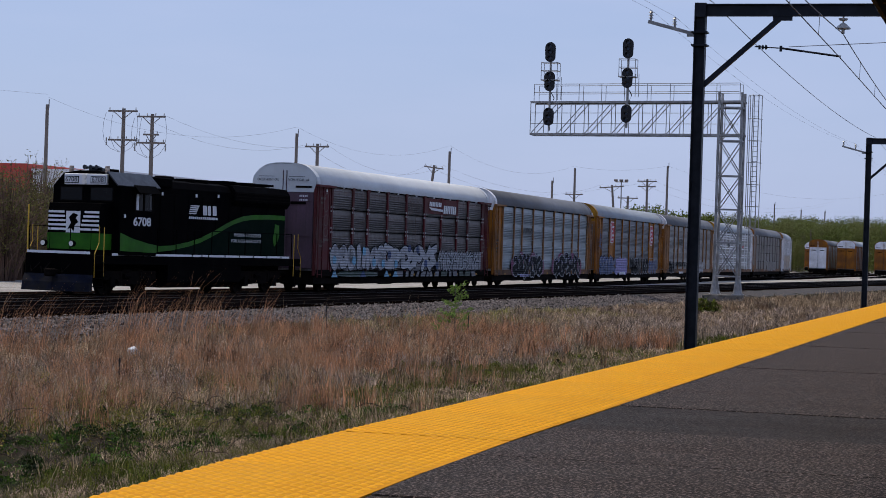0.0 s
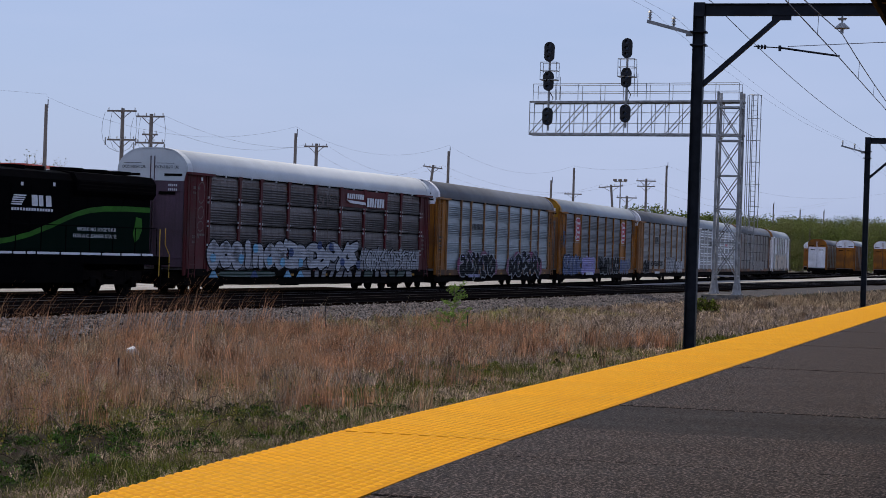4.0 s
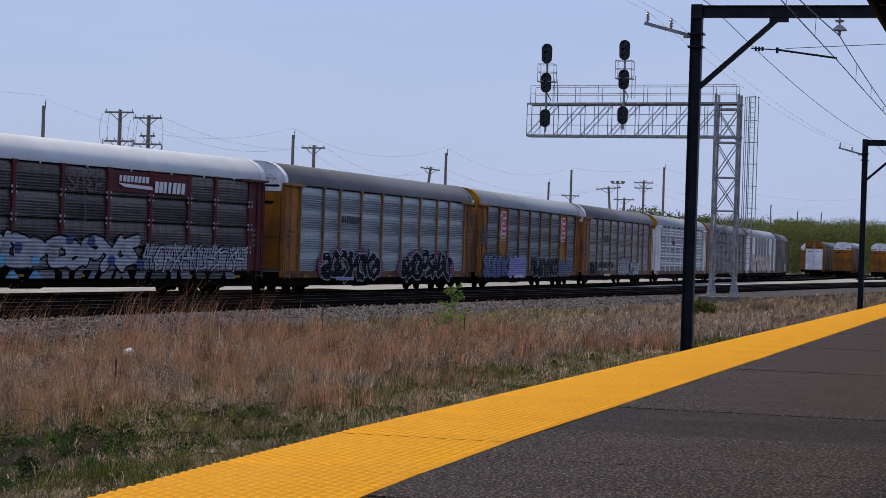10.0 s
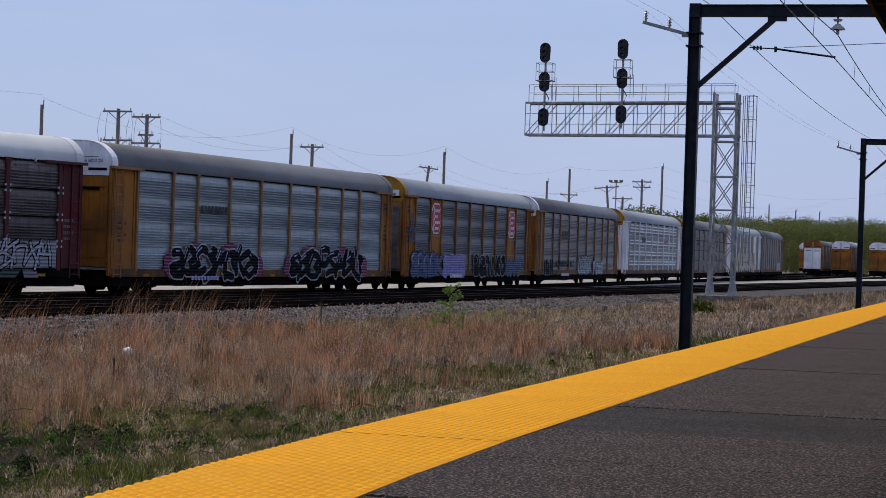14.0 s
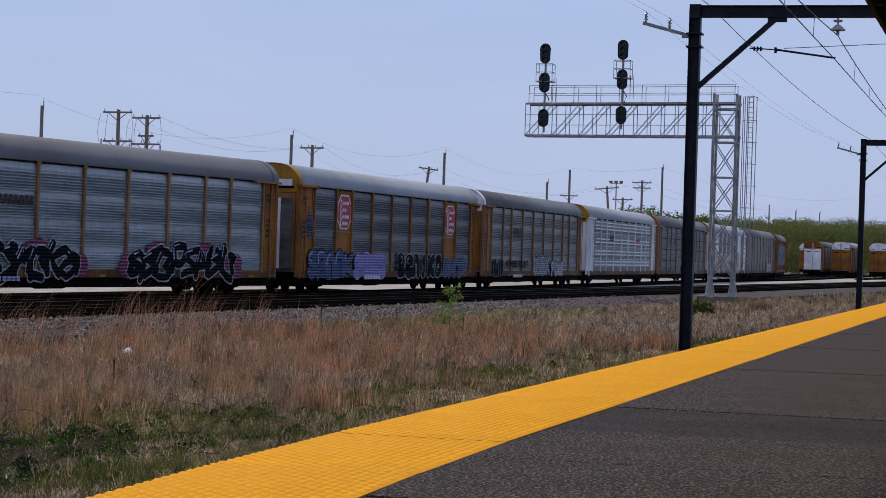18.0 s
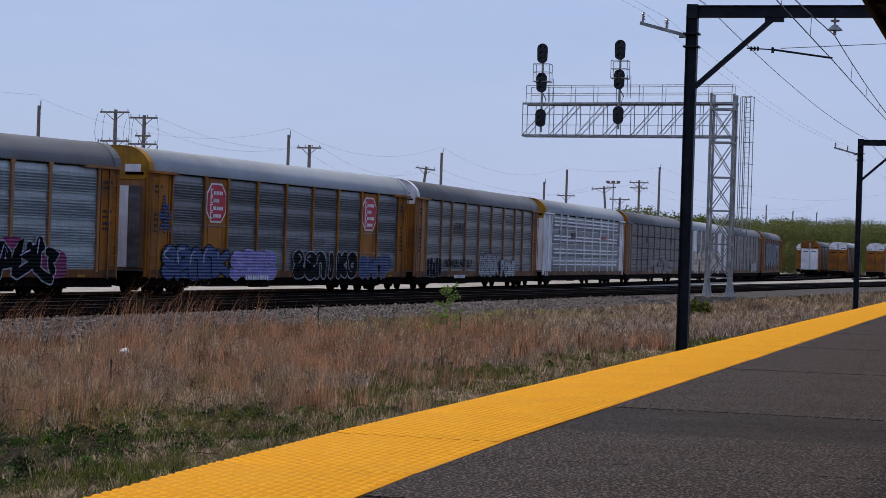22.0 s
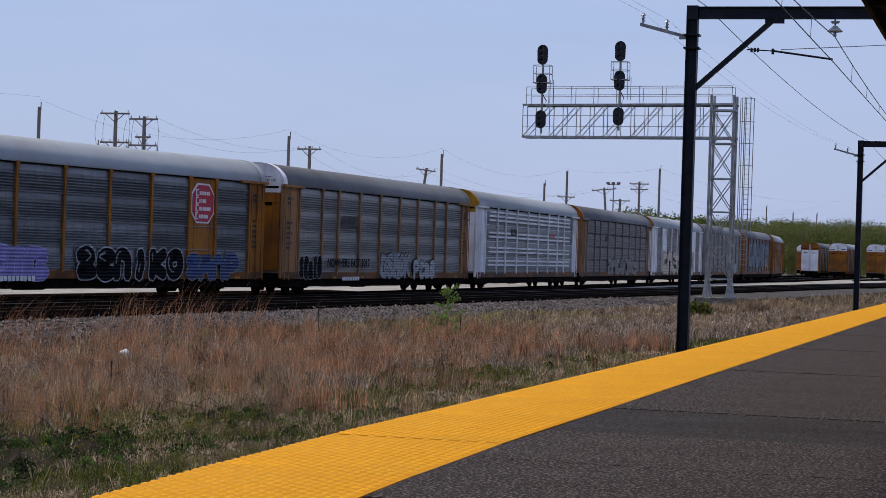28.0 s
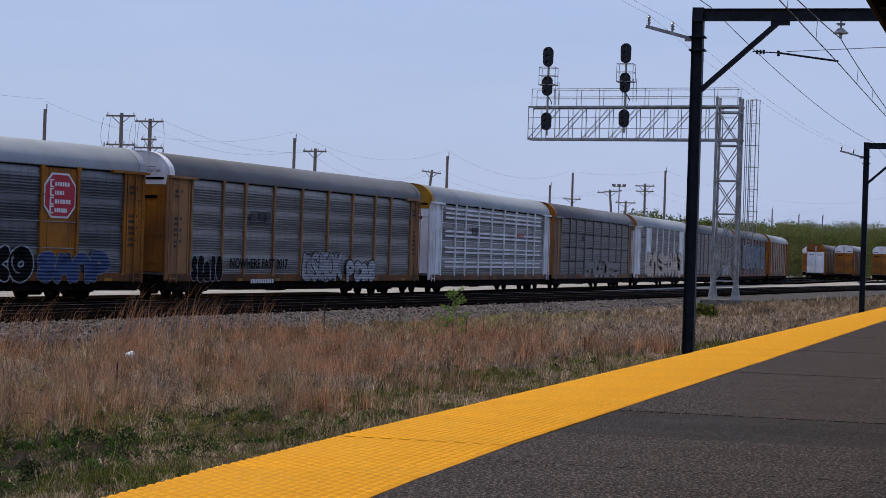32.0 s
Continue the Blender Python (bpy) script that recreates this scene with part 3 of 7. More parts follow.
def line_pole(x):
    m = thing("catenary_pole", "dark steel overhead-line pole with bracket arm and diagonal brace", "pole", pose(x, 7.0, 0), group="overhead line poles")
    b = bmesh.new()
    hb = [(-0.115, -0.12), (0.115, -0.12), (0.115, -0.104), (0.008, -0.104), (0.008, 0.104), (0.115, 0.104), (0.115, 0.12), (-0.115, 0.12), (-0.115, 0.104), (-0.008, 0.104), (-0.008, -0.104), (-0.115, -0.104)]
    lo, hi = [b.verts.new((x0, y0, -0.75)) for x0, y0 in hb], [b.verts.new((x0, y0, 7.55)) for x0, y0 in hb]
    for i in range(12):
        b.faces.new((lo[i], lo[(i + 1) % 12], hi[(i + 1) % 12], hi[i]))
    b.faces.new(hi)
    part("column", b, M_POLE, m)
    b = bmesh.new()
    for zz in (7.36, 7.6):
        box(b, (0, -3.05, zz), (0.16, 5.9, 0.018))
    box(b, (0, -3.05, 7.48), (0.014, 5.9, 0.23))
    box(b, (0, 0.0, 7.48), (0.2, 0.24, 0.3))
    part("bracket_arm", b, M_POLE, m)
    b = bmesh.new()
    beam(b, (0, -0.08, 5.85), (0, -1.72, 7.33), 0.1, 0.13, up=(1, 0, 0))
    box(b, (0, -1.75, 7.31), (0.12, 0.4, 0.1))
    part("diagonal_brace", b, M_POLE, m)
    b = bmesh.new()
    beam(b, (0.14, 0.15, 6.98), (0.14, 1.16, 7.25), 0.07, 0.07)
    beam(b, (0.14, -0.1, 6.98), (0.14, 0.3, 6.98), 0.1, 0.1)
    part("crossarm", b, M_GALV, m, "galvanised crossarm")
    for yy, zz in ((1.1, 7.25), (0.58, 7.11)):
        b = bmesh.new()
        insulator(b, (0.14, yy, zz), 0.24, 0.055)
        part("insulator", b, M_PORC, m)
    for zz in (6.72, 7.0):
        part("clamp", box(bmesh.new(), (0, 0, zz), (0.3, 0.34, 0.035)), M_POLE, m)
    # suspension insulator, registration arm and its rod insulator
    b = bmesh.new()
    rod(b, (0, -3.02, 7.36), (0, -3.02, 7.0), 0.02, 8)
    rod(b, (0, -3.02, 7.3), (0, -3.02, 7.26), 0.1, 12, 0.08)
    rod(b, (0, -3.02, 7.2), (0, -3.02, 7.1), 0.05, 12, 0.16)
    rod(b, (0, -3.02, 7.1), (0, -3.02, 7.08), 0.16, 12)
    rod(b, (0, -3.02, 7.08), (0, -3.02, 6.98), 0.035, 8)
    part("bell_insulator", b, M_PORC, m)
    b = bmesh.new()
    rod(b, (0, -1.18, 6.7), (0, -1.75, 6.67), 0.014, 6)
    for i in range(3):
        rod(b, (0, -1.26 - 0.07 * i, 6.69), (0, -1.3 - 0.07 * i, 6.69), 0.055, 10, 0.04)
    rod(b, (0, -1.75, 6.67), (0, -2.99, 6.5), 0.022, 8)
    rod(b, (0, -1.73, 6.72), (0, -1.73, 6.6), 0.03, 8)
    part("registration_arm", b, M_POLE, m)
    b = bmesh.new()
    rod(b, (0, -1.9, 6.7), (0, -6.0, 6.9), 0.008, 5)
    part("cross_wire", b, M_WIRE, m)
    return m


for px in (44.5, 92.5):
    line_pole(px)


def overhead_wires():
    spans = [(-4, 44.5), (44.5, 92.5), (92.5, 141)]
    w = thing("overhead_wires", "thin dark overhead contact and feeder wires above the platform track", "wire")
    for a, b in spans:
        bm = bmesh.new()
        wire(bm, (a, 3.98, 6.98), (b, 3.98, 6.98), 0.42, 0.011, 24)
        part("messenger_wire", bm, M_WIRE, w)
        bm = bmesh.new()
        wire(bm, (a, 4.01, 6.46), (b, 4.01, 6.46), 0.03, 0.011)
        part("contact_wire", bm, M_WIRE, w)
        for i in range(1, 10):
            k = i / 10
            x = a + (b - a) * k
            bm = rod(bmesh.new(), (x, 4.0, 6.46 - 0.12 * k * (1 - k)), (x, 3.985, 6.98 - 1.68 * k * (1 - k)), 0.006, 5)
            part("dropper", bm, M_WIRE, w)
        bm = bmesh.new()
        wire(bm, (a, 6.75, 7.65), (b, 6.75, 7.65), 0.3, 0.009, 24)
        part("feeder_wire", bm, M_WIRE, w)
        for yy, zz in ((8.1, 7.5), (7.58, 7.36)):
            bm = bmesh.new()
            wire(bm, (a + 0.14, yy, zz), (b + 0.14, yy, zz), 0.35, 0.0025, 20)
            part("line_wire", bm, M_WIRE, w)


overhead_wires()


# ---- signal bridge ----
def signal_bridge():
    X, Y = 125.0, 17.6
    s = thing("signal_bridge", "grey galvanised cantilever signal bridge with walkway, ladder cage and lattice mast", "signal bridge", pose(X, Y, 0))
    f = thing("signal_foundation", "weathered concrete foundation block under the signal mast", "foundation", pose(X, Y, 0))
    part("block", box(bmesh.new(), (0, 0.2, -0.5), (2.2, 2.2, 0.98), bevel=0.03), M_FOUND, f)
    H = 12.1
    legs = [(-0.62, -0.68), (-0.62, 0.68), (0.62, -0.68), (0.62, 0.68)]
    for x, y in legs:
        b = bmesh.new()
        rod(b, (x, y, 0.0), (x, y, H), 0.085, 10)
        rod(b, (x, y, 0.0), (x, y, 0.85), 0.22, 10, 0.085)
        box(b, (x, y, 0.02), (0.5, 0.5, 0.05))
        part("mast_leg", b, M_GALV, s)
    lv = [1.1, 3.1, 5.1, 7.1, 9.2]
    for (x0, y0), (x1, y1) in (((-0.62, -0.68), (-0.62, 0.68)), ((0.62, -0.68), (0.62, 0.68)), ((-0.62, -0.68), (0.62, -0.68)), ((-0.62, 0.68), (0.62, 0.68))):
        for i, z in enumerate(lv + [11.2]):
            part("mast_strut", beam(bmesh.new(), (x0, y0, z), (x1, y1, z), 0.08, 0.08), M_GALV, s)
        for i in range(5):
            a, c = lv[i], (lv + [11.2])[i + 1]
            for p, q in (((x0, y0), (x1, y1)), ((x1, y1), (x0, y0))) if x0 == x1 else (((x0, y0), (x1, y1)) if i % 2 else ((x1, y1), (x0, y0)),):
                part("mast_diagonal", beam(bmesh.new(), (*p, a), (*q, c), 0.055, 0.055), M_GALV, s)
    # cantilever truss over the two main tracks
    tip = 12.25
    for x in (-0.62, 0.62):
        for z0, z1 in ((9.55, 9.42), (11.55, 11.36)):
            part("chord", beam(bmesh.new(), (x, -0.8, z0), (x, tip, z1), 0.12, 0.12), M_GALV, s)
        for i in range(15):
            y = tip - 0.84 * i
            part("truss_post", beam(bmesh.new(), (x, y, 9.55 - 0.0106 * y), (x, y, 11.55 - 0.0155 * y), 0.035 if i % 2 else 0.05, 0.04), M_GALV, s)
            if i % 2 == 0 and i < 14:
                part("truss_diagonal", beam(bmesh.new(), (x, y, 9.55 - 0.0106 * y), (x, y - 1.68, 11.5 - 0.0155 * (y - 1.68)), 0.045, 0.045), M_GALV, s)
    for i in range(8):
        y = tip - 1.68 * i
        part("cross_tie", beam(bmesh.new(), (-0.62, y, 9.52 - 0.0106 * y), (0.62, y, 9.52 - 0.0106 * y), 0.06, 0.06), M_GALV, s)
    b = bmesh.new()
    box(b, (0, 5.85, 11.5), (1.3, 12.9, 0.03), Matrix.Rotation(-0.0155, 4, 'X'))
    part("walkway_grating", b, M_GALV, s)
    for x in (-0.66, 0.66):
        for z in (10.2, 10.85) if x < 0 else ():
            part("safety_rail", beam(bmesh.new(), (x, -0.5, z), (x, tip, z - 0.15), 0.03, 0.03), M_GALV, s)
        for z in (12.15, 12.65):
            part("handrail", rod(bmesh.new(), (x, -0.5, z), (x, tip - 0.2, z - 0.19), 0.02, 6), M_GALV, s)
        for i in range(10):
            y = tip - 0.2 - 1.4 * i
            part("rail_post", rod(bmesh.new(), (x, y, 11.5 - 0.0155 * y), (x, y, 12.65 - 0.0155 * y), 0.02, 6), M_GALV, s)
    # caged ladder on the mast
    lad = bmesh.new()
    for yy in (-1.3, -1.65):
        rod(lad, (-0.45, yy, 1.8), (-0.45, yy, 12.0), 0.03, 6)
    for i in range(34):
        rod(lad, (-0.45, -1.3, 2.0 + 0.3 * i), (-0.45, -1.65, 2.0 + 0.3 * i), 0.014, 5)
    part("ladder", lad, M_GALV, s)
    for i in range(5):
        a = math.pi * (i + 0.5) / 5
        part("cage_bar", rod(bmesh.new(), (-0.45 - 0.7 * math.sin(a), -1.48 + 0.42 * math.cos(a), 4.0), (-0.45 - 0.7 * math.sin(a), -1.48 + 0.42 * math.cos(a), 11.9), 0.024, 5), M_GALV, s)
    for z in (4.0, 5.3, 6.6, 7.9, 9.2, 10.5, 11.9):
        pts = [(-0.45 - 0.7 * math.sin(math.pi * i / 8), -1.48 + 0.42 * math.cos(math.pi * i / 8), z) for i in range(9)]
        part("cage_hoop", chain(bmesh.new(), pts, 0.02, 5), M_GALV, s)
    # signals
    for yy, dz in ((11.05, -0.08), (6.25, 0.16)):
        g = thing("railway_signal", "black three-head colour light signal on a short mast above the walkway", "signal", pose(X - 0.75, Y + yy, dz), group="signals on the bridge")
        part("mast", rod(bmesh.new(), (0, 0, 9.7), (0, 0, 14.4), 0.07, 8), M_GALV, g)
        for z0, z1 in ((13.88, 15.1), (12.1, 13.32), (10.0, 11.1)):
            h = part("signal_head", oval(0.33, (z1 - z0) / 2, 0.06), M_BLACK, g, at=pose(-0.2, 0, (z0 + z1) / 2))
            for k in (-0.36, 0, 0.36):
                c = bmesh.new()
                prof = [(0.12 * math.cos(math.pi * (i / 8) - 0.25 + 0.0), 0.12 * math.sin(math.pi * (i / 8) - 0.25)) for i in range(9)]
                for (y0, q0), (y1, q1) in zip(prof[:-1], prof[1:]):
                    c.faces.new([c.verts.new(v) for v in ((-0.04, y0, q0 + k), (-0.3, y0, q0 + k), (-0.3, y1, q1 + k), (-0.04, y1, q1 + k))])
                part("hood", c, M_BLACK, h)
                part("lens", rod(bmesh.new(), (-0.03, 0, k), (-0.05, 0, k), 0.1, 12), M_LENS, h)
            part("housing", box(bmesh.new(), (0.15, 0, 0), (0.25, 0.3, (z1 - z0) * 0.75), bevel=0.03), M_BLACK, h)
        for x in (-0.35, 0.45):
            for y in (-0.5, 0.5):
                part("cage_post", rod(bmesh.new(), (x, y, 12.75), (x, y, 13.85), 0.02, 5), M_GALV, g)
        for z in (13.35, 13.85):
            part("cage_rail", chain(bmesh.new(), [(-0.35, -0.5, z), (-0.35, 0.5, z), (0.45, 0.5, z), (0.45, -0.5, z), (-0.35, -0.5, z)], 0.02, 5), M_GALV, g)
        part("step_plate", box(bmesh.new(), (0.05, 0, 12.78), (0.85, 1.05, 0.05)), M_GALV, g)
        ld = bmesh.new()
        for y in (-0.62, -0.42):
            rod(ld, (0.3, y, 11.6), (0.3, y, 13.0), 0.02, 5)
        part("ladder", ld, M_GALV, g)
        part("cable", chain(bmesh.new(), [(0.1, 0.05, 12.2), (0.1, -0.25, 11.7), (0.05, -0.1, 11.3)], 0.03, 6), M_BLACK, g)


def oval(ry, rz, t, n=20):
    """A flat-sided oval plate, facing -x."""
    bm = bmesh.new()
    st = rz - ry
    prof = []
    for i in range(n):
        a = 2 * math.pi * i / n
        prof.append((ry * math.cos(a), ry * math.sin(a) + (st if math.sin(a) >= 0 else -st)))
    return prism(bm, prof, -t / 2, t / 2)


signal_bridge()


# ---- utility poles and wires behind the train ----
def utility_pole(x, y, top, arms, drops=0, lean=0.0):
    o = thing("utility_pole", "grey weathered wooden utility pole with crossarms and line wires" if arms else "plain grey weathered wooden pole carrying wires", "utility pole", pose(x, y, -0.6, lean, 0, 0), group="utility poles behind the train")
    part("pole", rod(bmesh.new(), (0, 0, 0), (0, 0, top + 0.6), 0.19, 10, 0.13), M_WOODPOLE, o)
    if not arms:
        part("top_pin", rod(bmesh.new(), (0, -0.14, top + 0.3), (0, -0.14, top + 1.0), 0.04, 6), M_WIRE, o)
    for dz, half, pins in arms:
        z = top + 0.6 - dz
        a = part("crossarm", box(bmesh.new(), (-0.16, 0, z), (0.1, half * 2, 0.13), bevel=0.01), M_WOODPOLE, o)
        for i in range(pins):
            yy = -half + 0.12 + (2 * half - 0.24) * i / (pins - 1)
            b = bmesh.new()
            insulator(b, (-0.16, yy, z + 0.06), 0.2, 0.06)
            part("insulator", b, M_PORC, a)
        b = bmesh.new()
        for sgn in (-1, 1):
            beam(b, (-0.13, sgn * half * 0.62, z - 0.05), (-0.16, 0, z - 0.62), 0.03, 0.05)
        part("arm_brace", b, M_WOODPOLE, a)
    if drops:
        for sgn in (-1.1, 0.75, 1.3):
            pts = [(-0.2, sgn, top + 0.3), (-0.25, sgn * 1.12, top - 0.4), (-0.3, sgn * 1.14, top - 1.1), (-0.3, sgn * 1.05, top - 1.75), (-0.3, sgn * 0.7, top - 2.3), (-0.2, sgn * 0.15, top - 2.6)]
            part("drop_wire", chain(bmesh.new(), pts, 0.014, 5), M_WIRE, o)
        for sgn in (-1.2, 0, 1.2):
            b = bmesh.new()
            rod(b, (-0.25, sgn, top - 2.1), (-0.25, sgn, top - 1.55), 0.05, 6)
            part("fuse_switch", b, M_PORC, o)
    return o


A1 = [(0.25, 1.15, 4)]
A2 = [(0.25, 1.05, 4), (2.45, 1.2, 4)]
utility_pole(149.5, 75.0, 12.6, [])
utility_pole(139.8, 64.0, 11.7, [(0.2, 1.15, 3), (2.3, 1.1, 4)], 1)
utility_pole(139.5, 61.6, 11.3, [(0.2, 1.1, 4), (1.5, 0.6, 2), (2.1, 1.1, 4)], 1)
utility_pole(179.1, 64.8, 12.3, [])
utility_pole(165.5, 58.0, 10.7, A2)
utility_pole(207.3, 58.2, 12.3, [])
utility_pole(206.6, 61.0, 10.9, A2, lean=7)
utility_pole(257.5, 58.7, 11.3, [])
utility_pole(249.6, 54.1, 12.6, [(3.2, 1.1, 2)])
utility_pole(246.7, 47.9, 10.6, [(0.25, 1.5, 4), (3.2, 1.6, 3)], lean=-5)
utility_pole(251.5, 47.8, 9.4, [(0.25, 1.25, 3)])
utility_pole(252.8, 45.7, 11.6, [(0.3, 1.2, 4), (0.95, 1.1, 4)])
utility_pole(260.8, 44.6, 13.6, [])
utility_pole(462, 55.0, 14.5, [])
utility_pole(470, 50.0, 13.5, [])
utility_pole(478, 45.5, 13.5, [])


def yard_light():
    o = thing("yard_light_mast", "thin pale steel mast with a ring of floodlights over the yard", "light mast", pose(251.2, 48.6, -0.5))
    part("mast", rod(bmesh.new(), (0, 0, 0), (0, 0, 11.6), 0.12, 8, 0.07), M_GALV, o)
    part("head_ring", box(bmesh.new(), (0, 0, 11.6), (0.3, 1.5, 0.1), bevel=0.02), M_GALV, o)
    for y in (-0.65, 0, 0.65):
        part("floodlight", box(bmesh.new(), (-0.2, y, 11.78), (0.35, 0.42, 0.26), bevel=0.04), M_WOODPOLE, o)


yard_light()


def far_wires():
    w = thing("line_wires", "thin slack wires strung between the utility poles", "wire")
    runs = [((149.5, 75, 13.4), (100, 86, 13.2), 0.3), ((149.5, 75, 13.2), (179.1, 64.8, 12.9), 1.9), ((149.5, 75, 6.6), (100, 86, 6.9), 0.3), ((149.5, 75, 6.6), (179.1, 64.8, 6.6), 1.2),
            ((139.5, 60.6, 11.2), (165.5, 57.0, 10.6), 1.0), ((139.5, 62.6, 11.2), (165.5, 59.0, 10.6), 1.3), ((139.5, 60.6, 6.9), (165.5, 57, 8.4), 0.8), ((139.5, 62.4, 6.9), (165.5, 59, 8.4), 1.2),
            ((165.5, 57.1, 10.6), (206.6, 58.6, 10.8), 1.6), ((165.5, 58.9, 10.6), (206.6, 60.4, 10.8), 1.9), ((165.5, 57.0, 8.4), (206.6, 58.5, 8.5), 1.6), ((165.5, 59.0, 8.4), (206.6, 60.5, 8.5), 1.9),
            ((179.1, 64.8, 12.9), (207.3, 58.2, 12.9), 1.7), ((206.6, 58.6, 10.8), (246.7, 48, 10.6), 1.8), ((206.6, 60.5, 10.8), (246.7, 50, 10.6), 2.1), ((207.3, 58.2, 12.9), (249.6, 54.1, 12.9), 1.8),
            ((246.7, 48.5, 10.6), (252.8, 45.7, 11.6), 0.4), ((249.6, 54.1, 12.8), (260.8, 44.6, 13.6), 0.5), ((252.8, 45.5, 11.6), (330, 30, 11.6), 2.2), ((260.8, 44.6, 13.6), (350, 22, 14), 2.5), ((252.8, 46.5, 11), (330, 31, 11), 2.2)]
    for a, b, sag in runs:
        part("span", wire(bmesh.new(), a, b, sag, 0.007, 12), M_WIRE, w)


far_wires()


# ---- trees and shrubs ----
def leaf_cloud(rnd, centre, radius, n, size):
    """Many small leaf clumps scattered unevenly in a lobed crown."""
    c = np.array(centre)
    d = rnd.normal(size=(n, 3))
    d /= np.linalg.norm(d, axis=1)[:, None]
    p = c + d * (rnd.random((n, 1)) ** 0.45) * np.array(radius)
    a = rnd.normal(size=(n, 3)) * size * 0.5
    b = rnd.normal(size=(n, 3)) * size * 0.5
    q = np.stack([p - a - b * 0.3, p + b, p + a - b * 0.2, p - b], 1).reshape(-1, 3)
    return q


def quads(name, pts, m):
    me = bpy.data.meshes.new(name)
    me.from_pydata(pts.tolist(), [], np.arange(len(pts)).reshape(-1, 4).tolist())
    me.materials.append(m)
    return me


def tree(x, y, h, seed, leaf=0.5, dense=260, name="tree", label="broadleaf tree with thin spring leaves at the yard's edge"):
    rnd = np.random.default_rng(seed)
    o = thing(name, label, "tree", pose(x, y, -0.5))
    b = bmesh.new()
    rod(b, (0, 0, 0), (0.15, 0.1, h * 0.55), h * 0.022, 8, h * 0.013)
    crowns = []
    for i in range(6):
        a = rnd.uniform(0, 6.28)
        s0 = Vector((0.1, 0.08, h * rnd.uniform(0.25, 0.55)))
        e = Vector((math.cos(a) * h * 0.22, math.sin(a) * h * 0.22, h * rnd.uniform(0.55, 0.92)))
        rod(b, s0, e, h * 0.009, 6, h * 0.003)
        crowns.append(e)
    part("trunk", b, M_BARK, o)
    q = [leaf_cloud(rnd, e, (h * 0.2, h * 0.2, h * 0.17), dense // 6, leaf) for e in crowns]
    part("crown", quads("crown", np.concatenate(q), M_LEAF), M_LEAF, o)
    return o


def woods():
    """The wooded edge far beyond the yard: too many stems to count."""
    rnd = np.random.default_rng(11)
    q, trunks = [], bmesh.new()
    for i in range(520):
        x = rnd.uniform(440, 535)
        y = rnd.uniform(14, 92) * x / 480
        h = (3.4 + 0.0222 * x) * rnd.uniform(0.84, 0.97) * (1 + 0.05 * noise.noise((y * 0.05, 3, 1)))
        if i % 3 == 0:
            rod(trunks, (x, y, -0.6), (x + rnd.uniform(-0.5, 0.5), y, h * 0.8), 0.16, 5, 0.05)
        for k in range(5):
            c = (x + rnd.normal() * 1.6, y + rnd.normal() * 1.8, h * (0.08 + 0.155 * k + rnd.uniform(0, 0.12)))
            q.append(leaf_cloud(rnd, c, (2.2, 2.4, h * 0.15), 260, 0.15))
    o = thing("far_woods", "distant line of trees in fresh spring green", "woods", kind="stuff")
    tagged(part("foliage", quads("foliage", np.concatenate(q), M_LEAF), M_LEAF, o), kind="stuff")
    tagged(part("stems", trunks, M_BARK, o), kind="stuff")


woods()
for i, (tx, ty, th) in enumerate(((294, 54, 9.6), (300, 50.5, 9.2), (306, 47.5, 8.8), (318, 55, 9.6), (330, 49, 9), (300, 58, 9.0), (290, 60, 8.4), (345, 52, 9.5))):
    tree(tx, ty, th, 40 + i, 0.2, 1800)


def shrub(x, y, h, w, seed, m, leaf, n, name, label):
    """A many-stemmed bush of bare twigs with small leaves."""
    rnd = np.random.default_rng(seed)
    o = thing(name, label, "shrub", pose(x, y, ground_z(x, y) - 0.05))
    tips = []
    b = bmesh.new()
    for i in range(200):
        a, s = rnd.uniform(0, 6.28), rnd.random() ** 0.6
        top = Vector((math.cos(a) * w * s * 0.5, math.sin(a) * w * s * 0.5, h * rnd.uniform(0.45, 1.0) * (1.1 - 0.4 * s)))
        mid = Vector((top.x * 0.45, top.y * 0.45, top.z * 0.55))
        rod(b, (top.x * 0.2, top.y * 0.2, 0), mid, h * 0.006, 5, h * 0.004, False)
        rod(b, mid, top, h * 0.004, 5, h * 0.0015, False)
        tips.append(top)
        for k in range(4):
            e = mid.lerp(top, rnd.uniform(0.1, 0.9))
            f = e + Vector(rnd.normal(size=3)) * h * 0.07
            rod(b, e, f, h * 0.0022, 4, h * 0.001, False)
            tips.append(f)
    tagged(part("branch_tangle", b, M_TWIG, o), kind="stuff")
    q = [leaf_cloud(rnd, t, (h * 0.05, h * 0.05, h * 0.05), max(1, n // len(tips)), leaf) for t in tips]
    part("leaves", quads("leaves", np.concatenate(q), m), m, o)
    return o


for i, (sx, sy, sh, sw) in enumerate(((108, 55.4, 6.9, 5.0), (104, 54.4, 6.6, 5), (106, 57, 7.0, 5), (110, 55.6, 7.4, 6), (112, 55.6, 4.4, 3.6), (100, 62, 6.4, 5), (112, 61, 6.0, 4))):
    shrub(sx, sy, sh, sw, 60 + i, M_BRUSH, 0.055, 9000, "shrub", "tangled brush with bare reddish twigs and sparse new leaves")
shrub(107, 16.1, 1.15, 1.8, 70, M_GREEN, 0.07, 2200, "bush", "low green bush in the dry grass beside the signal foundation")
shrub(112, 17.0, 0.9, 1.5, 71, M_TWIG, 0.05, 600, "bush", "low brown bush in the dry grass")


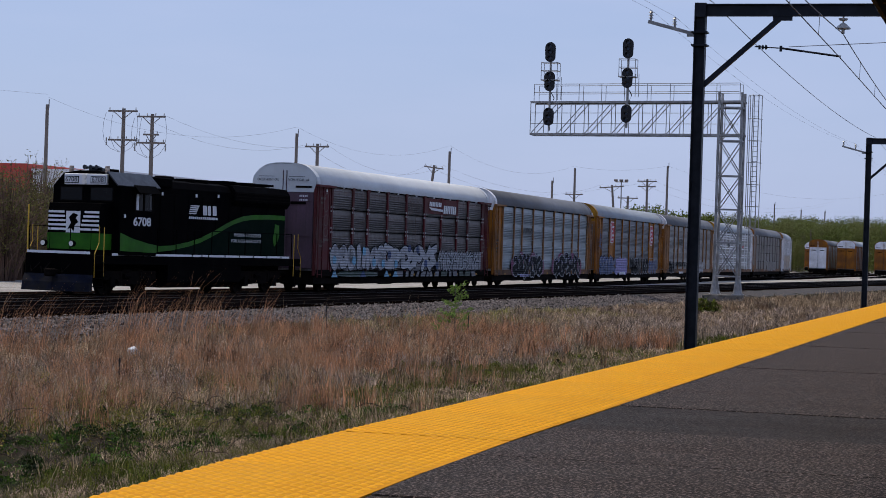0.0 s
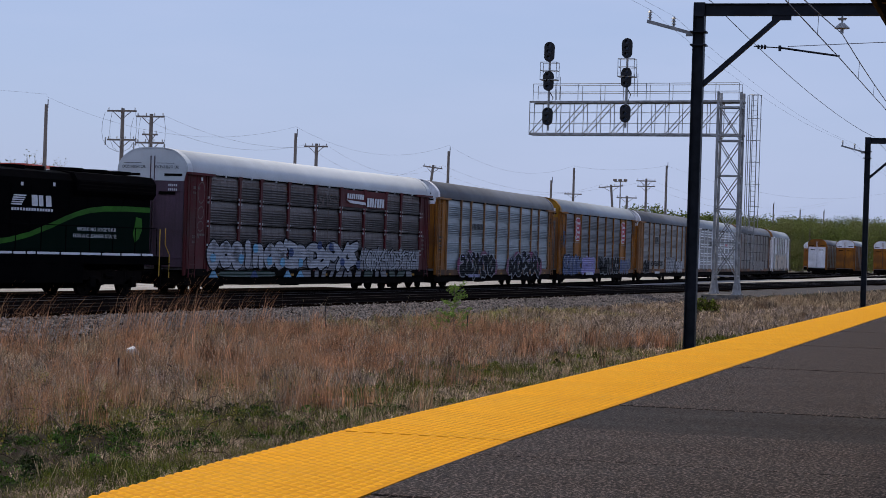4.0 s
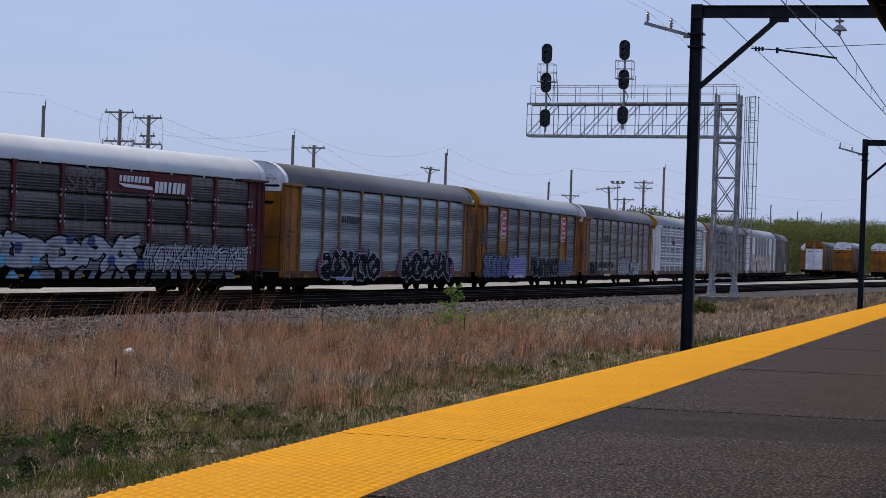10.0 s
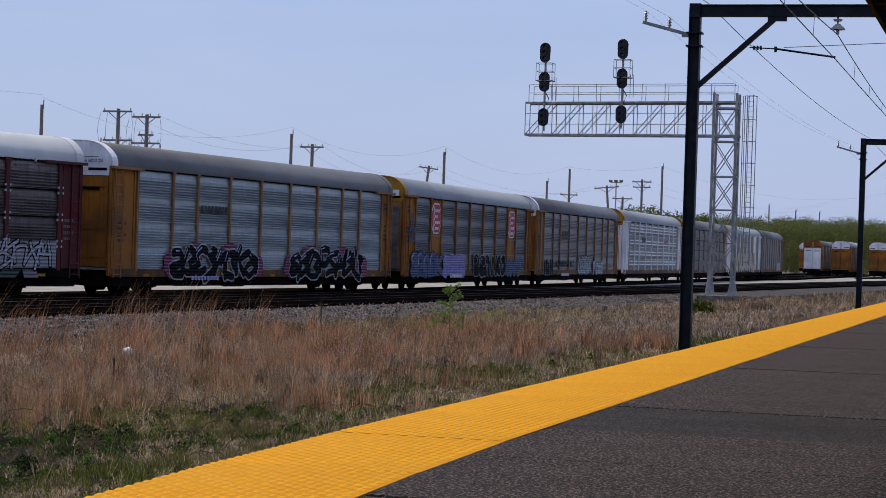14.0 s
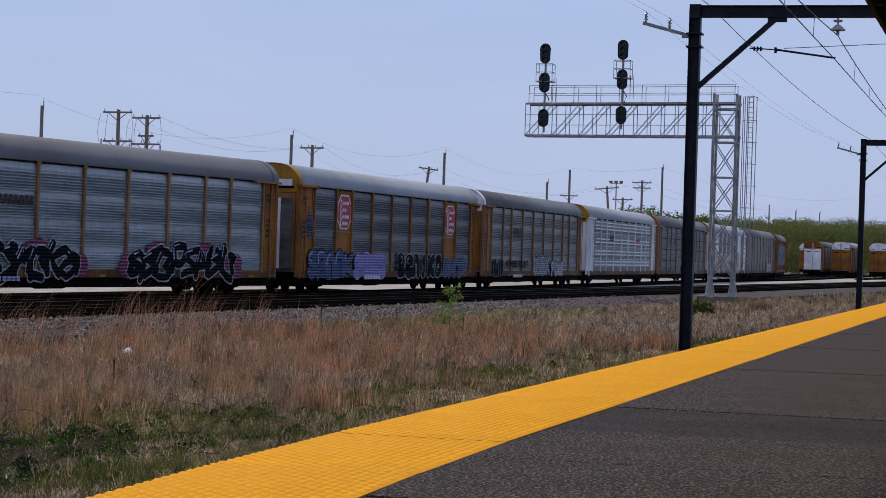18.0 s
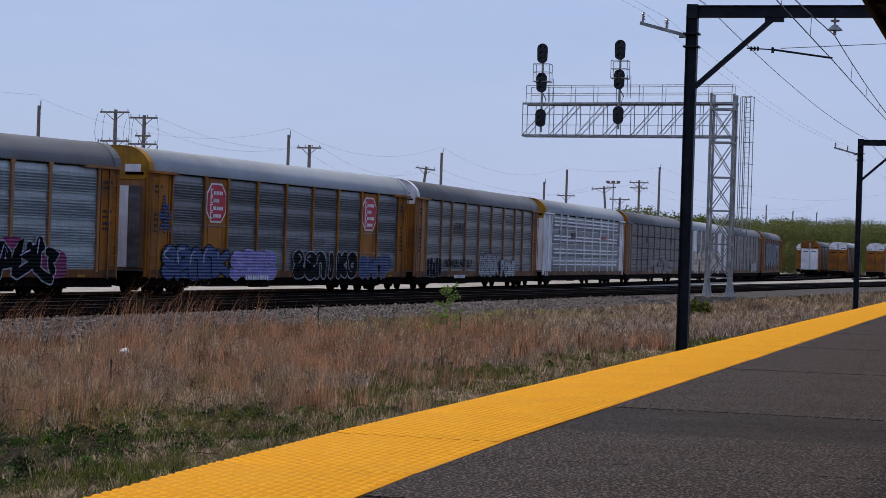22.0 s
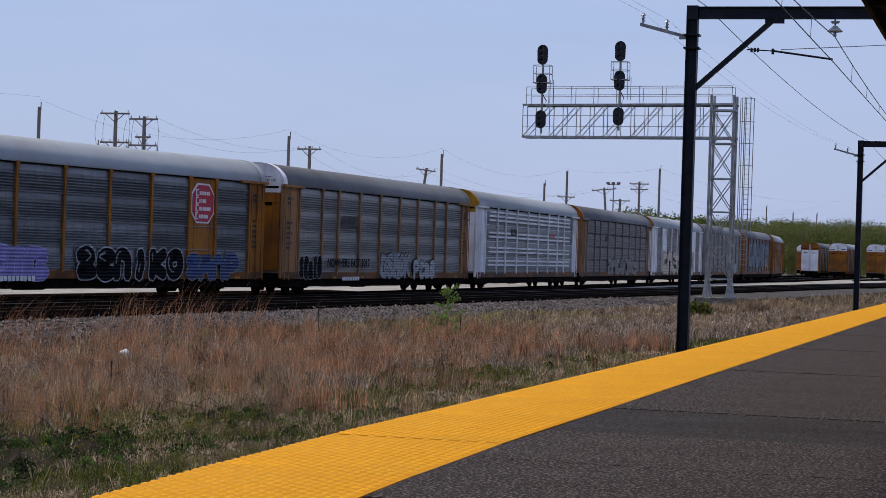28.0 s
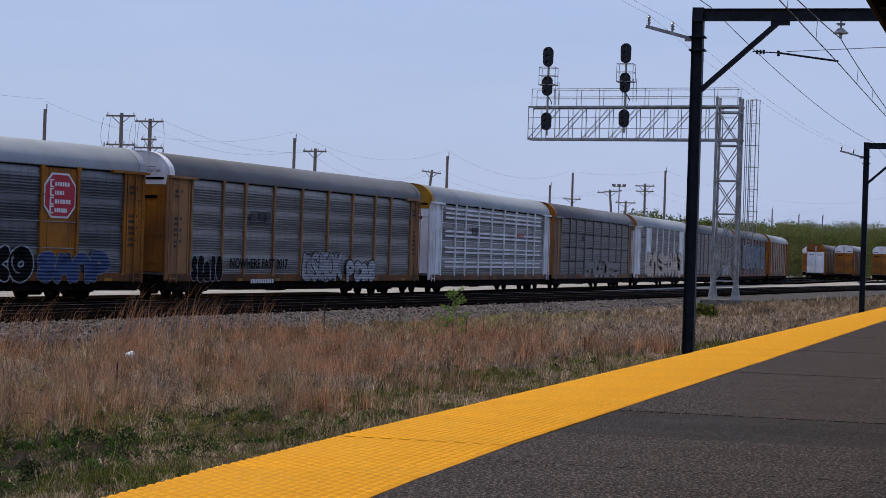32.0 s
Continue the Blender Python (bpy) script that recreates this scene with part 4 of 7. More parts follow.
def sapling():
    rnd = np.random.default_rng(9)
    o = thing("sapling", "thin young sapling with bright green spring leaves in the grass", "sapling", pose(66.9, 18.4, ground_z(66.9, 18.4)))
    b = bmesh.new()
    rod(b, (0, 0, 0), (0.02, 0.05, 2.05), 0.02, 6, 0.006)
    tw = bmesh.new()
    q = []
    for i in range(26):
        z = 0.3 + 1.65 * (i / 26)
        a = rnd.uniform(0, 6.28)
        L = 0.78 * (1.05 - 0.75 * i / 26)
        e = Vector((math.cos(a) * L, math.sin(a) * L, z + rnd.uniform(0.05, 0.3)))
        rod(tw, (0.01, 0.02, z), e, 0.008, 5, 0.003)
        for k in range(9):
            c = Vector((0.01, 0.02, z)).lerp(e, rnd.uniform(0.25, 1.05))
            q.append(leaf_cloud(rnd, c, (0.09, 0.09, 0.08), 5, 0.038))
    part("stem", b, M_BARK, o)
    tagged(part("twig_tangle", tw, M_BARK, o), kind="stuff")
    part("leaves", quads("leaves", np.concatenate(q), M_LEAFY), M_LEAFY, o)


sapling()


def small_finds():
    for x, y, h in ((63.0, 21.6, 1.15), (40.6, 18.5, 0.7), (66.7, 17.9, 1.0)):
        b = bmesh.new()
        rod(b, (0, 0, -0.1), (0.02, 0.01, h), 0.022, 6, 0.018)
        solo("fence_stake", b, M_BLACK, "thin dark metal stake standing in the dry grass", "stake", pose(x, y, ground_z(x, y)), group="stakes in the grass")
    b = bmesh.new()
    bmesh.ops.create_icosphere(b, subdivisions=2, radius=0.12)
    for v in b.verts:
        v.co *= 1 + 0.5 * noise.noise(v.co * 9)
        v.co.z *= 1.2
        v.co.y *= 1.4
    solo("white_bag", b, M_WHITE, "crumpled white plastic bag lying in the grass", "litter", pose(48.9, 21.9, ground_z(48.9, 21.9) + 0.28))
    b = bmesh.new()
    bmesh.ops.create_icosphere(b, subdivisions=2, radius=0.24)
    for v in b.verts:
        v.co *= 1 + 0.4 * noise.noise(v.co * 5)
        v.co.z *= 0.7
    solo("boulder", b, M_STONE, "dark grey boulder at the foot of the ballast", "stone", pose(58.5, 24.2, ground_z(58.5, 24.2) + 0.1))


small_finds()


# ---- grass ----
def blades(name, label, m, n, region, height, width, lean, seed, per=9, keep=None, wind=0.0):
    """Tufts of thin bent blades, three triangles each; region(rnd) gives a tuft's place."""
    rnd = np.random.default_rng(seed)
    xy = []
    while len(xy) < n:
        c = region(rnd)
        if keep is None or keep(*c, rnd):
            xy.append(c)
    xy = np.array(xy)
    base = np.repeat(xy, per, 0) + rnd.normal(size=(n * per, 2)) * 0.07
    z = np.repeat(np.array([ground_z(x, y) for x, y in xy]), per) - 0.03
    k = n * per
    tall = np.array([0.55 + 0.95 * (0.5 + 0.5 * noise.noise((x * 0.9, y * 0.9, seed))) + 0.25 * noise.noise((x * 3, y * 3, seed)) for x, y in xy])
    hh = np.repeat(tall * rnd.uniform(0.65, 1.2, n), per) * height * rnd.uniform(0.55, 1.15, k)
    far = np.clip(base[:, 0] / 40, 0.8, 2.6)
    w = width * rnd.uniform(0.6, 1.4, k) * far
    a = rnd.uniform(0, 6.28, k)
    dx, dy = np.cos(a) * lean * hh * rnd.uniform(0.1, 1.0, k), np.sin(a) * lean * hh * rnd.uniform(0.1, 1.0, k)
    dy = dy - wind * hh * rnd.uniform(0.4, 1.2, k)
    wa = rnd.uniform(-1.2, 1.2, k) - math.pi / 2 + 0.27
    wx, wy = np.cos(wa) * w / 2, np.sin(wa) * w / 2
    b0 = np.stack([base[:, 0] - wx, base[:, 1] - wy, z], 1)
    b1 = np.stack([base[:, 0] + wx, base[:, 1] + wy, z], 1)
    m0 = np.stack([base[:, 0] + dx * 0.35 - wx * 0.7, base[:, 1] + dy * 0.35 - wy * 0.7, z + hh * 0.6], 1)
    m1 = np.stack([base[:, 0] + dx * 0.35 + wx * 0.7, base[:, 1] + dy * 0.35 + wy * 0.7, z + hh * 0.6], 1)
    tp = np.stack([base[:, 0] + dx, base[:, 1] + dy, z + hh * (1 - 0.25 * lean)], 1)
    v = np.stack([b0, b1, m1, m0, tp], 1).reshape(-1, 3)
    i = np.arange(k) * 5
    me = bpy.data.meshes.new(name)
    nv, nq = len(v), k
    me.vertices.add(nv)
    me.vertices.foreach_set("co", v.ravel())
    loops = np.concatenate([np.stack([i, i + 1, i + 2, i + 3], 1), np.stack([i + 3, i + 2, i + 4], 1)], 1).ravel()
    me.loops.add(len(loops))
    me.loops.foreach_set("vertex_index", loops)
    me.polygons.add(2 * k)
    st = np.empty(2 * k, int)
    st[0::2], st[1::2] = np.arange(k) * 7, np.arange(k) * 7 + 4
    me.polygons.foreach_set("loop_start", st)
    me.update(calc_edges=True)
    me.validate()
    me.materials.append(m)
    solo(name, me, None, label, "grass", kind="stuff")


def spot(q0, q1, u0=18, u1=150, power=1.6, ragged=0.0):
    def region(rnd):
        u = u0 + (u1 - u0) * rnd.random() ** power
        q = rnd.uniform(q0, q1 + (ragged * (noise.noise((u * 0.22, 5, 2)) + 0.6 * noise.noise((u * 0.7, 9, 2)))))
        return u + math.sin(A_MAIN) * q, 29.2 - 0.0734 * (u - 55.8) - q * math.cos(A_MAIN)
    return region


def clear(inner):
    """Keeps most of a growth out of the dark tangle by the platform's near end."""
    return lambda x, y, rnd: inner(x, y, rnd) and not (x < 31 and y > 0.19 * x + 7.4 and rnd.random() < 0.92)


def patch(scale, low, seed):
    return lambda x, y, rnd: noise.noise((x * scale, y * scale, seed)) + 0.35 * rnd.normal() > low and y > 7.6


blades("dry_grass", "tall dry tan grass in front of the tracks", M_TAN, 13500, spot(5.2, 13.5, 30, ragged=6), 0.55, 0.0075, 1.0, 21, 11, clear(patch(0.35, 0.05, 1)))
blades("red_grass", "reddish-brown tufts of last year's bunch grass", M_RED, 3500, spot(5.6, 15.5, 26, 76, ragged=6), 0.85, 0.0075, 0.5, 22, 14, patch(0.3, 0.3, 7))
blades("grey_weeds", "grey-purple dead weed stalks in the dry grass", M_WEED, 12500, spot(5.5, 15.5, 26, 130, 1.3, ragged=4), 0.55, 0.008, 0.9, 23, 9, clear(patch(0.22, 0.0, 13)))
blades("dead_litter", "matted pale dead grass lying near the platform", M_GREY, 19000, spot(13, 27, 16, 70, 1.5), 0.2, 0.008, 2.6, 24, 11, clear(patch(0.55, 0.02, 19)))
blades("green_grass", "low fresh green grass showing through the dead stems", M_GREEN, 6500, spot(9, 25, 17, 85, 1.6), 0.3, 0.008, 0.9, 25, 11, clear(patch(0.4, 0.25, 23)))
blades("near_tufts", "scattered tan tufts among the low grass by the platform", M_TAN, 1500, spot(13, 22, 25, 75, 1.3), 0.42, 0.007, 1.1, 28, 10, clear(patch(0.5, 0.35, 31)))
blades("edge_grass", "sparse dry grass at the foot of the ballast", M_TAN, 1800, spot(4.2, 6.2, 40, 160), 0.34, 0.009, 0.6, 26, 7, patch(0.4, 0.05, 29))
blades("track_stems", "tall thin reddish stems leaning beside the track", M_RED, 300, spot(4.0, 6.2, 42, 62, 1.0), 1.5, 0.006, 0.3, 27, 4, wind=0.42)
blades("leaning_stems", "thin tan stems standing above the grass", M_TAN, 160, spot(4.8, 9, 44, 80, 1.0), 1.3, 0.006, 0.4, 33, 3, wind=0.3)
blades("spring_grass", "yellow-green spring grass at the foot of the ballast", M_SPRING, 2000, spot(4.4, 8.0, 60, 100, 1.0), 0.45, 0.008, 0.6, 34, 9, patch(0.3, 0.0, 41))
blades("left_spring_grass", "yellow-green grass among the reddish tufts", M_SPRING, 1500, spot(7.5, 14.5, 27, 46, 1.2), 0.4, 0.008, 0.7, 37, 9, patch(0.45, 0.2, 47))
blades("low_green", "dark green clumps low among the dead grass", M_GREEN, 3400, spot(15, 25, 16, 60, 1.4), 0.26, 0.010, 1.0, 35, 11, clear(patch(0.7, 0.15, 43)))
blades("foundation_grass", "tan grass hiding the foot of the signal mast", M_TAN, 900, spot(7.2, 9.6, 116, 126, 1.0), 0.8, 0.010, 0.6, 36, 9)
blades("far_grass", "dry grass strip beside the far tracks", M_TAN, 5000, spot(4.8, 13, 120, 260, 0.9), 0.55, 0.012, 0.5, 30, 7)


def herbs(name, label, m, n, region, height, leaf, spread, per, seed, keep=None):
    """Low leafy weeds: each plant a loose heap of small leaves, wider below."""
    rnd = np.random.default_rng(seed)
    q = []
    while len(q) < n:
        x, y = region(rnd)
        if keep is not None and not keep(x, y, rnd):
            continue
        h = height * rnd.uniform(0.5, 1.3)
        w = spread * rnd.uniform(0.6, 1.3)
        k = int(per * rnd.uniform(0.6, 1.3))
        t = rnd.random((k, 1)) ** 1.3
        a = rnd.uniform(0, 6.28, (k, 1))
        r = w * (1 - 0.7 * t) * rnd.random((k, 1)) ** 0.5
        p = np.concatenate([x + r * np.cos(a), y + r * np.sin(a), ground_z(x, y) + 0.02 + h * t], 1)
        u = rnd.normal(size=(k, 3)) * leaf * 0.6
        v = rnd.normal(size=(k, 3)) * leaf * 0.4
        q.append(np.stack([p - u, p + v, p + u, p - v], 1).reshape(-1, 3))
    solo(name, quads(name, np.concatenate(q), m), None, label, "weeds", kind="stuff")


herbs("green_herbs", "dark green leafy weeds spreading low near the platform", M_HERB, 240, spot(14.5, 19.5, 23, 40, 1.1), 0.16, 0.022, 0.26, 190, 81, patch(0.6, 0.22, 53))
herbs("far_herbs", "low green weeds between the dry tufts", M_GREEN, 150, spot(13, 17, 42, 66, 1.0), 0.2, 0.025, 0.22, 120, 82, patch(0.5, 0.25, 57))
herbs("yellow_forbs", "yellow-green budding weeds among dark stems", M_FORB, 260, spot(9, 18, 24, 40, 1.0), 0.42, 0.018, 0.26, 70, 83, patch(0.5, 0.15, 59))
herbs("dry_heads", "pale seed heads of last year's weeds", M_WEED, 1100, spot(6.5, 15, 30, 90, 1.3), 0.6, 0.014, 0.2, 60, 84, patch(0.25, 0.0, 61))


def brambles():
    """Thin dark canes that arch over the low weeds."""
    rnd = np.random.default_rng(85)
    b = bmesh.new()
    for i in range(110):
        x, y = spot(13, 20, 21, 38, 1.3)(rnd)
        if y < 8.2:
            continue
        a, L, h = rnd.uniform(0, 6.28), rnd.uniform(0.6, 1.9), rnd.uniform(0.12, 0.5)
        z = ground_z(x, y)
        pts = [(x + math.cos(a) * L * k / 6, y + math.sin(a) * L * k / 6, z + h * math.sin(math.pi * min(1.0, (k + 0.6) / 6.6)) + 0.03 * rnd.normal()) for k in range(7)]
        chain(b, pts, rnd.uniform(0.003, 0.006), 4)
        for k in range(5):
            p = Vector(pts[rnd.integers(1, 6)])
            rod(b, p, p + Vector(rnd.normal(size=3)) * 0.12, 0.0028, 4, 0.0012, False)
    solo("bramble_canes", b, M_BRAMBLE, "dark arching bramble canes over the low weeds", "brambles", kind="stuff")


brambles()


# ---- far building ----
def warehouse():
    o = thing("warehouse", "long white clad warehouse with a red end block behind the brush", "building", pose(275, 140, -0.5))
    part("wall", box(bmesh.new(), (20, -6.8, 6.1), (40, 13.4, 12.2)), M_WALLW, o)
    part("roof", box(bmesh.new(), (20, -6.8, 12.3), (40.5, 13.8, 0.4)), M_WALLW, o)
    part("red_block", box(bmesh.new(), (19, 14.9, 6.6), (40, 29.0, 13.2)), M_WALLR, o, "red clad end block")
    for i in range(2):
        part("window", box(bmesh.new(), (-0.05, -2.6 - 5.5 * i, 8.9), (0.1, 1.6, 1.6)), M_GLASS, o)


warehouse()
# ---- the train ----
def paint(name, c, rough=0.6, streak=0.35, vary=0.18, wear=(0.06, 0.04, 0.03), dirt=(0.05, 0.04, 0.035), dirt_amt=0.35, stretch=(1, 1, 1), spec=0.2, metal=0.0, piece=0.0):
    return mat(name, c, rough, metal=metal, vary=vary, scale=0.7, fine=18, dirt=dirt, dirt_amt=dirt_amt, dirt_scale=0.5, streak=streak, wear=wear, bump=0.12, spec=spec, stretch=stretch, piece=piece)


FLAT = (0.35, 1, 3.2)  # level bands along the ribs: grime, plus the ribs' uneven shade put into the colour


M_MAROON = paint("maroon_paint", (0.095, 0.010, 0.013))
M_PURPLE = paint("faded_maroon", (0.115, 0.068, 0.092), streak=0.3)
M_ORANGE = paint("orange_paint", (0.34, 0.122, 0.009), streak=0.5, wear=(0.085, 0.035, 0.018), dirt=(0.10, 0.04, 0.016), dirt_amt=0.65)
M_ORANGE2 = paint("faded_orange", (0.32, 0.155, 0.06), streak=0.45, wear=(0.13, 0.07, 0.04), dirt=(0.13, 0.07, 0.04), dirt_amt=0.5)
M_CARYEL = paint("yellow_paint", (0.38, 0.185, 0.012), streak=0.35, wear=(0.14, 0.07, 0.02))
M_CARWHITE = paint("white_paint", (0.8, 0.8, 0.83), streak=0.15, wear=(0.25, 0.2, 0.16), dirt=(0.4, 0.37, 0.36), dirt_amt=0.3)
M_PANEL_DARK = paint("weathered_panel", (0.16, 0.142, 0.142), 0.45, streak=0.5, vary=0.5, dirt=(0.024, 0.019, 0.019), dirt_amt=0.6, stretch=FLAT, spec=0.4, wear=(0.034, 0.022, 0.018), metal=0.4, piece=0.3)
M_PANEL_SILVER = paint("silver_panel", (0.375, 0.42, 0.45), 0.42, streak=0.3, vary=0.3, wear=(0.17, 0.165, 0.16), dirt=(0.135, 0.16, 0.18), dirt_amt=0.75, stretch=FLAT, spec=0.5, metal=0.45, piece=0.12)
M_PANEL_BLUE = paint("bluish_panel", (0.172, 0.184, 0.205), 0.42, streak=0.4, vary=0.4, wear=(0.056, 0.048, 0.047), dirt=(0.05, 0.051, 0.058), dirt_amt=0.7, stretch=FLAT, spec=0.5, metal=0.45, piece=0.3)
M_PANEL_GREY = paint("grey_panel", (0.262, 0.258, 0.258), 0.42, streak=0.4, vary=0.35, wear=(0.12, 0.092, 0.075), dirt=(0.09, 0.085, 0.086), dirt_amt=0.7, stretch=FLAT, spec=0.5, metal=0.45, piece=0.15)
M_PANEL_BROWN = paint("brownish_panel", (0.21, 0.195, 0.19), 0.55, streak=0.4, vary=0.25, wear=(0.12, 0.075, 0.05))
M_PANEL_NAVY = paint("navy_panel", (0.05, 0.065, 0.1), 0.5, streak=0.25, vary=0.3, wear=(0.1, 0.15, 0.2))
M_ROOFW = paint("white_roof", (0.56, 0.585, 0.60), 0.6, streak=0.1, vary=0.08, wear=(0.45, 0.4, 0.36), dirt_amt=0.12, dirt=(0.5, 0.46, 0.42))
M_ROOFG = paint("grey_roof", (0.145, 0.15, 0.16), 0.6, streak=0.15, vary=0.12, wear=(0.1, 0.085, 0.075), dirt=(0.10, 0.09, 0.085))
M_ROOFB = paint("pale_roof", (0.31, 0.34, 0.37), 0.6, streak=0.12, vary=0.1, wear=(0.25, 0.23, 0.21), dirt=(0.25, 0.24, 0.23), dirt_amt=0.3)
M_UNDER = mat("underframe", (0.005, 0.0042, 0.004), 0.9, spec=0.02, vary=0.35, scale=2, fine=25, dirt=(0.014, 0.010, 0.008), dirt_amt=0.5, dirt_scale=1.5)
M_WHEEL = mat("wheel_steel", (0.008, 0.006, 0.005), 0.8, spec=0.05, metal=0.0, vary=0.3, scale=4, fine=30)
M_SILL = paint("dirty_orange_sill", (0.17, 0.06, 0.012), streak=0.7, wear=(0.014, 0.009, 0.008), dirt=(0.024, 0.014, 0.009), dirt_amt=0.75)
M_BOLT = mat("worn_steel", (0.42, 0.41, 0.42), 0.5, vary=0.3, scale=5)
M_STENCIL = mat("faded_stencil", (0.16, 0.13, 0.12), 0.8, vary=0.3, scale=4, spec=0.1)
M_LETTER = mat("white_letter", (0.66, 0.66, 0.68), 0.6, vary=0.12, scale=4)
M_INK = mat("black_letter", (0.015, 0.015, 0.018), 0.6, vary=0.2, scale=4)
M_SIGNRED = mat("sign_red", (0.42, 0.012, 0.035), 0.5, vary=0.1, scale=3)
M_G_WHITE = mat("spray_white", (0.38, 0.39, 0.43), 0.5, vary=0.4, scale=1.5, waves=0.132, dirt=(0.16, 0.16, 0.175), dirt_amt=0.7, dirt_scale=1.5)
M_G_GREY = mat("spray_grey", (0.24, 0.245, 0.27), 0.5, vary=0.35, scale=1.2, waves=0.132)
M_G_SILVER = mat("spray_silver", (0.3, 0.31, 0.34), 0.45, vary=0.35, scale=1.2, waves=0.132)
M_G_DULL = mat("spray_dull", (0.14, 0.14, 0.155), 0.5, vary=0.35, scale=1.2, waves=0.132)
M_G_BLACK = mat("spray_black", (0.005, 0.005, 0.007), 0.6, spec=0.04, vary=0.3, scale=2, waves=0.132)
M_G_BLUE = mat("spray_blue", (0.018, 0.04, 0.13), 0.5, vary=0.35, scale=1.5, waves=0.132)
M_G_SKY = mat("spray_sky", (0.12, 0.3, 0.45), 0.5, vary=0.3, scale=1.5, waves=0.132)
M_G_LILAC = mat("spray_lilac", (0.20, 0.17, 0.42), 0.5, vary=0.3, scale=1.5, waves=0.132)
M_G_LILAC2 = mat("spray_pale_lilac", (0.34, 0.32, 0.55), 0.5, vary=0.3, scale=1.5, waves=0.132)
M_G_PINK = mat("spray_magenta", (0.15, 0.014, 0.075), 0.5, vary=0.3, scale=1.5, waves=0.132)
M_G_GREEN = mat("spray_green", (0.018, 0.04, 0.03), 0.5, vary=0.3, scale=1.5, waves=0.132)
M_G_TAN = mat("spray_tan", (0.42, 0.33, 0.26), 0.5, vary=0.3, scale=1.5, waves=0.132)
M_LBLACK = mat("engine_black", (0.0016, 0.0016, 0.002), 0.75, spec=0.01, vary=0.25, scale=1.2, fine=25, dirt=(0.004, 0.0034, 0.0034), dirt_amt=0.6, dirt_scale=0.8, bump=0.06)
M_LGREEN = mat("engine_green", (0.03, 0.135, 0.010), 0.5, spec=0.1, vary=0.2, scale=1.5, fine=25, dirt=(0.012, 0.05, 0.006), dirt_amt=0.5, dirt_scale=1.2, bump=0.05)
M_LDGREEN = mat("engine_dark_green", (0.001, 0.0075, 0.0045), 0.6, spec=0.02, vary=0.15, scale=1.5, fine=25, bump=0.05)
M_LWHITE = mat("engine_white", (0.72, 0.72, 0.74), 0.5, vary=0.08, scale=2, fine=25)
M_CABGLASS = mat("cab_glass", (0.006, 0.007, 0.009), 0.2, spec=0.1, vary=0.1)
M_LYEL = mat("grab_yellow", (0.6, 0.36, 0.03), 0.5, vary=0.15, scale=4)
M_LAMP = mat("lamp_glass", (0.8, 0.75, 0.68), 0.15, vary=0.05)
M_LGREY = mat("shade_grey", (0.016, 0.018, 0.024), 0.4, vary=0.15, scale=2)
M_PLOW = mat("plow_blue", (0.008, 0.010, 0.02), 0.7, spec=0.04, vary=0.4, scale=2.5, dirt=(0.02, 0.018, 0.016), dirt_amt=0.7, dirt_scale=2)


def wheelset(parent, x, r, z=None):
    b = bmesh.new()
    for y in (-0.755, 0.755):
        sg = 1 if y > 0 else -1
        rod(b, (0, y - 0.05, 0), (0, y + 0.07, 0), r, 24)
        rod(b, (0, y - sg * 0.09, 0), (0, y - sg * 0.05, 0), r + 0.028, 24)
        for i in range(5):
            a = 1.2566 * i
            rod(b, (r * 0.62 * math.cos(a), y + sg * 0.06, r * 0.62 * math.sin(a)), (r * 0.62 * math.cos(a), y + sg * 0.085, r * 0.62 * math.sin(a)), r * 0.13, 8)
    rod(b, (0, -1.05, 0), (0, 1.05, 0), 0.085, 10)
    w = part("wheelset", b, M_WHEEL, parent, at=pose(x, 0, r if z is None else z))
    WHEELS.append((w, Vector((x, 0, r if z is None else z)), r))
    return w


def bogie(parent, x, base, r):
    """A two-axle freight truck at x."""
    b = bmesh.new()
    for y in (-0.98, 0.98):
        h = base / 2
        prof = [(-h - 0.28, r + 0.16), (-h + 0.25, r + 0.2), (-0.35, r + 0.3), (0.35, r + 0.3), (h - 0.25, r + 0.2), (h + 0.28, r + 0.16), (h + 0.28, r - 0.06), (h - 0.22, r - 0.06), (0.45, r - 0.24), (-0.45, r - 0.24), (-h + 0.22, r - 0.06), (-h - 0.28, r - 0.06)]
        prism(b, prof, y - 0.07, y + 0.07, "y")
        for k in (-0.22, 0, 0.22):
            rod(b, (k, y, r - 0.18), (k, y, r + 0.2), 0.09, 8)
    box(b, (0, 0, r + 0.12), (0.4, 2.0, 0.24))
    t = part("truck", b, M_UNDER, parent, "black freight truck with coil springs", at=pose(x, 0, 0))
    for k in (-base / 2, base / 2):
        wheelset(t, k, r)
    return t


BOLT = finish(box(bmesh.new(), (0, 0, 0), (0.06, 0.05, 0.085)), "bolt", M_BOLT)
POSTS = [-12.4, -9.5, -7.35, -4.4, -1.4, 1.62, 4.6, 7.5, 9.6, 12.45]
ROOF = [(1.585, 4.97), (1.58, 5.13), (1.53, 5.3), (1.43, 5.45), (1.29, 5.6), (1.12, 5.73), (0.94, 5.825), (0.74, 5.885), (0.5, 5.92), (0.25, 5.932), (0, 5.936)]
ROOF = ROOF + [(-y, z) for y, z in ROOF[-2::-1]]
ROWS = [1.06, 1.95, 2.92, 3.9, 4.93]


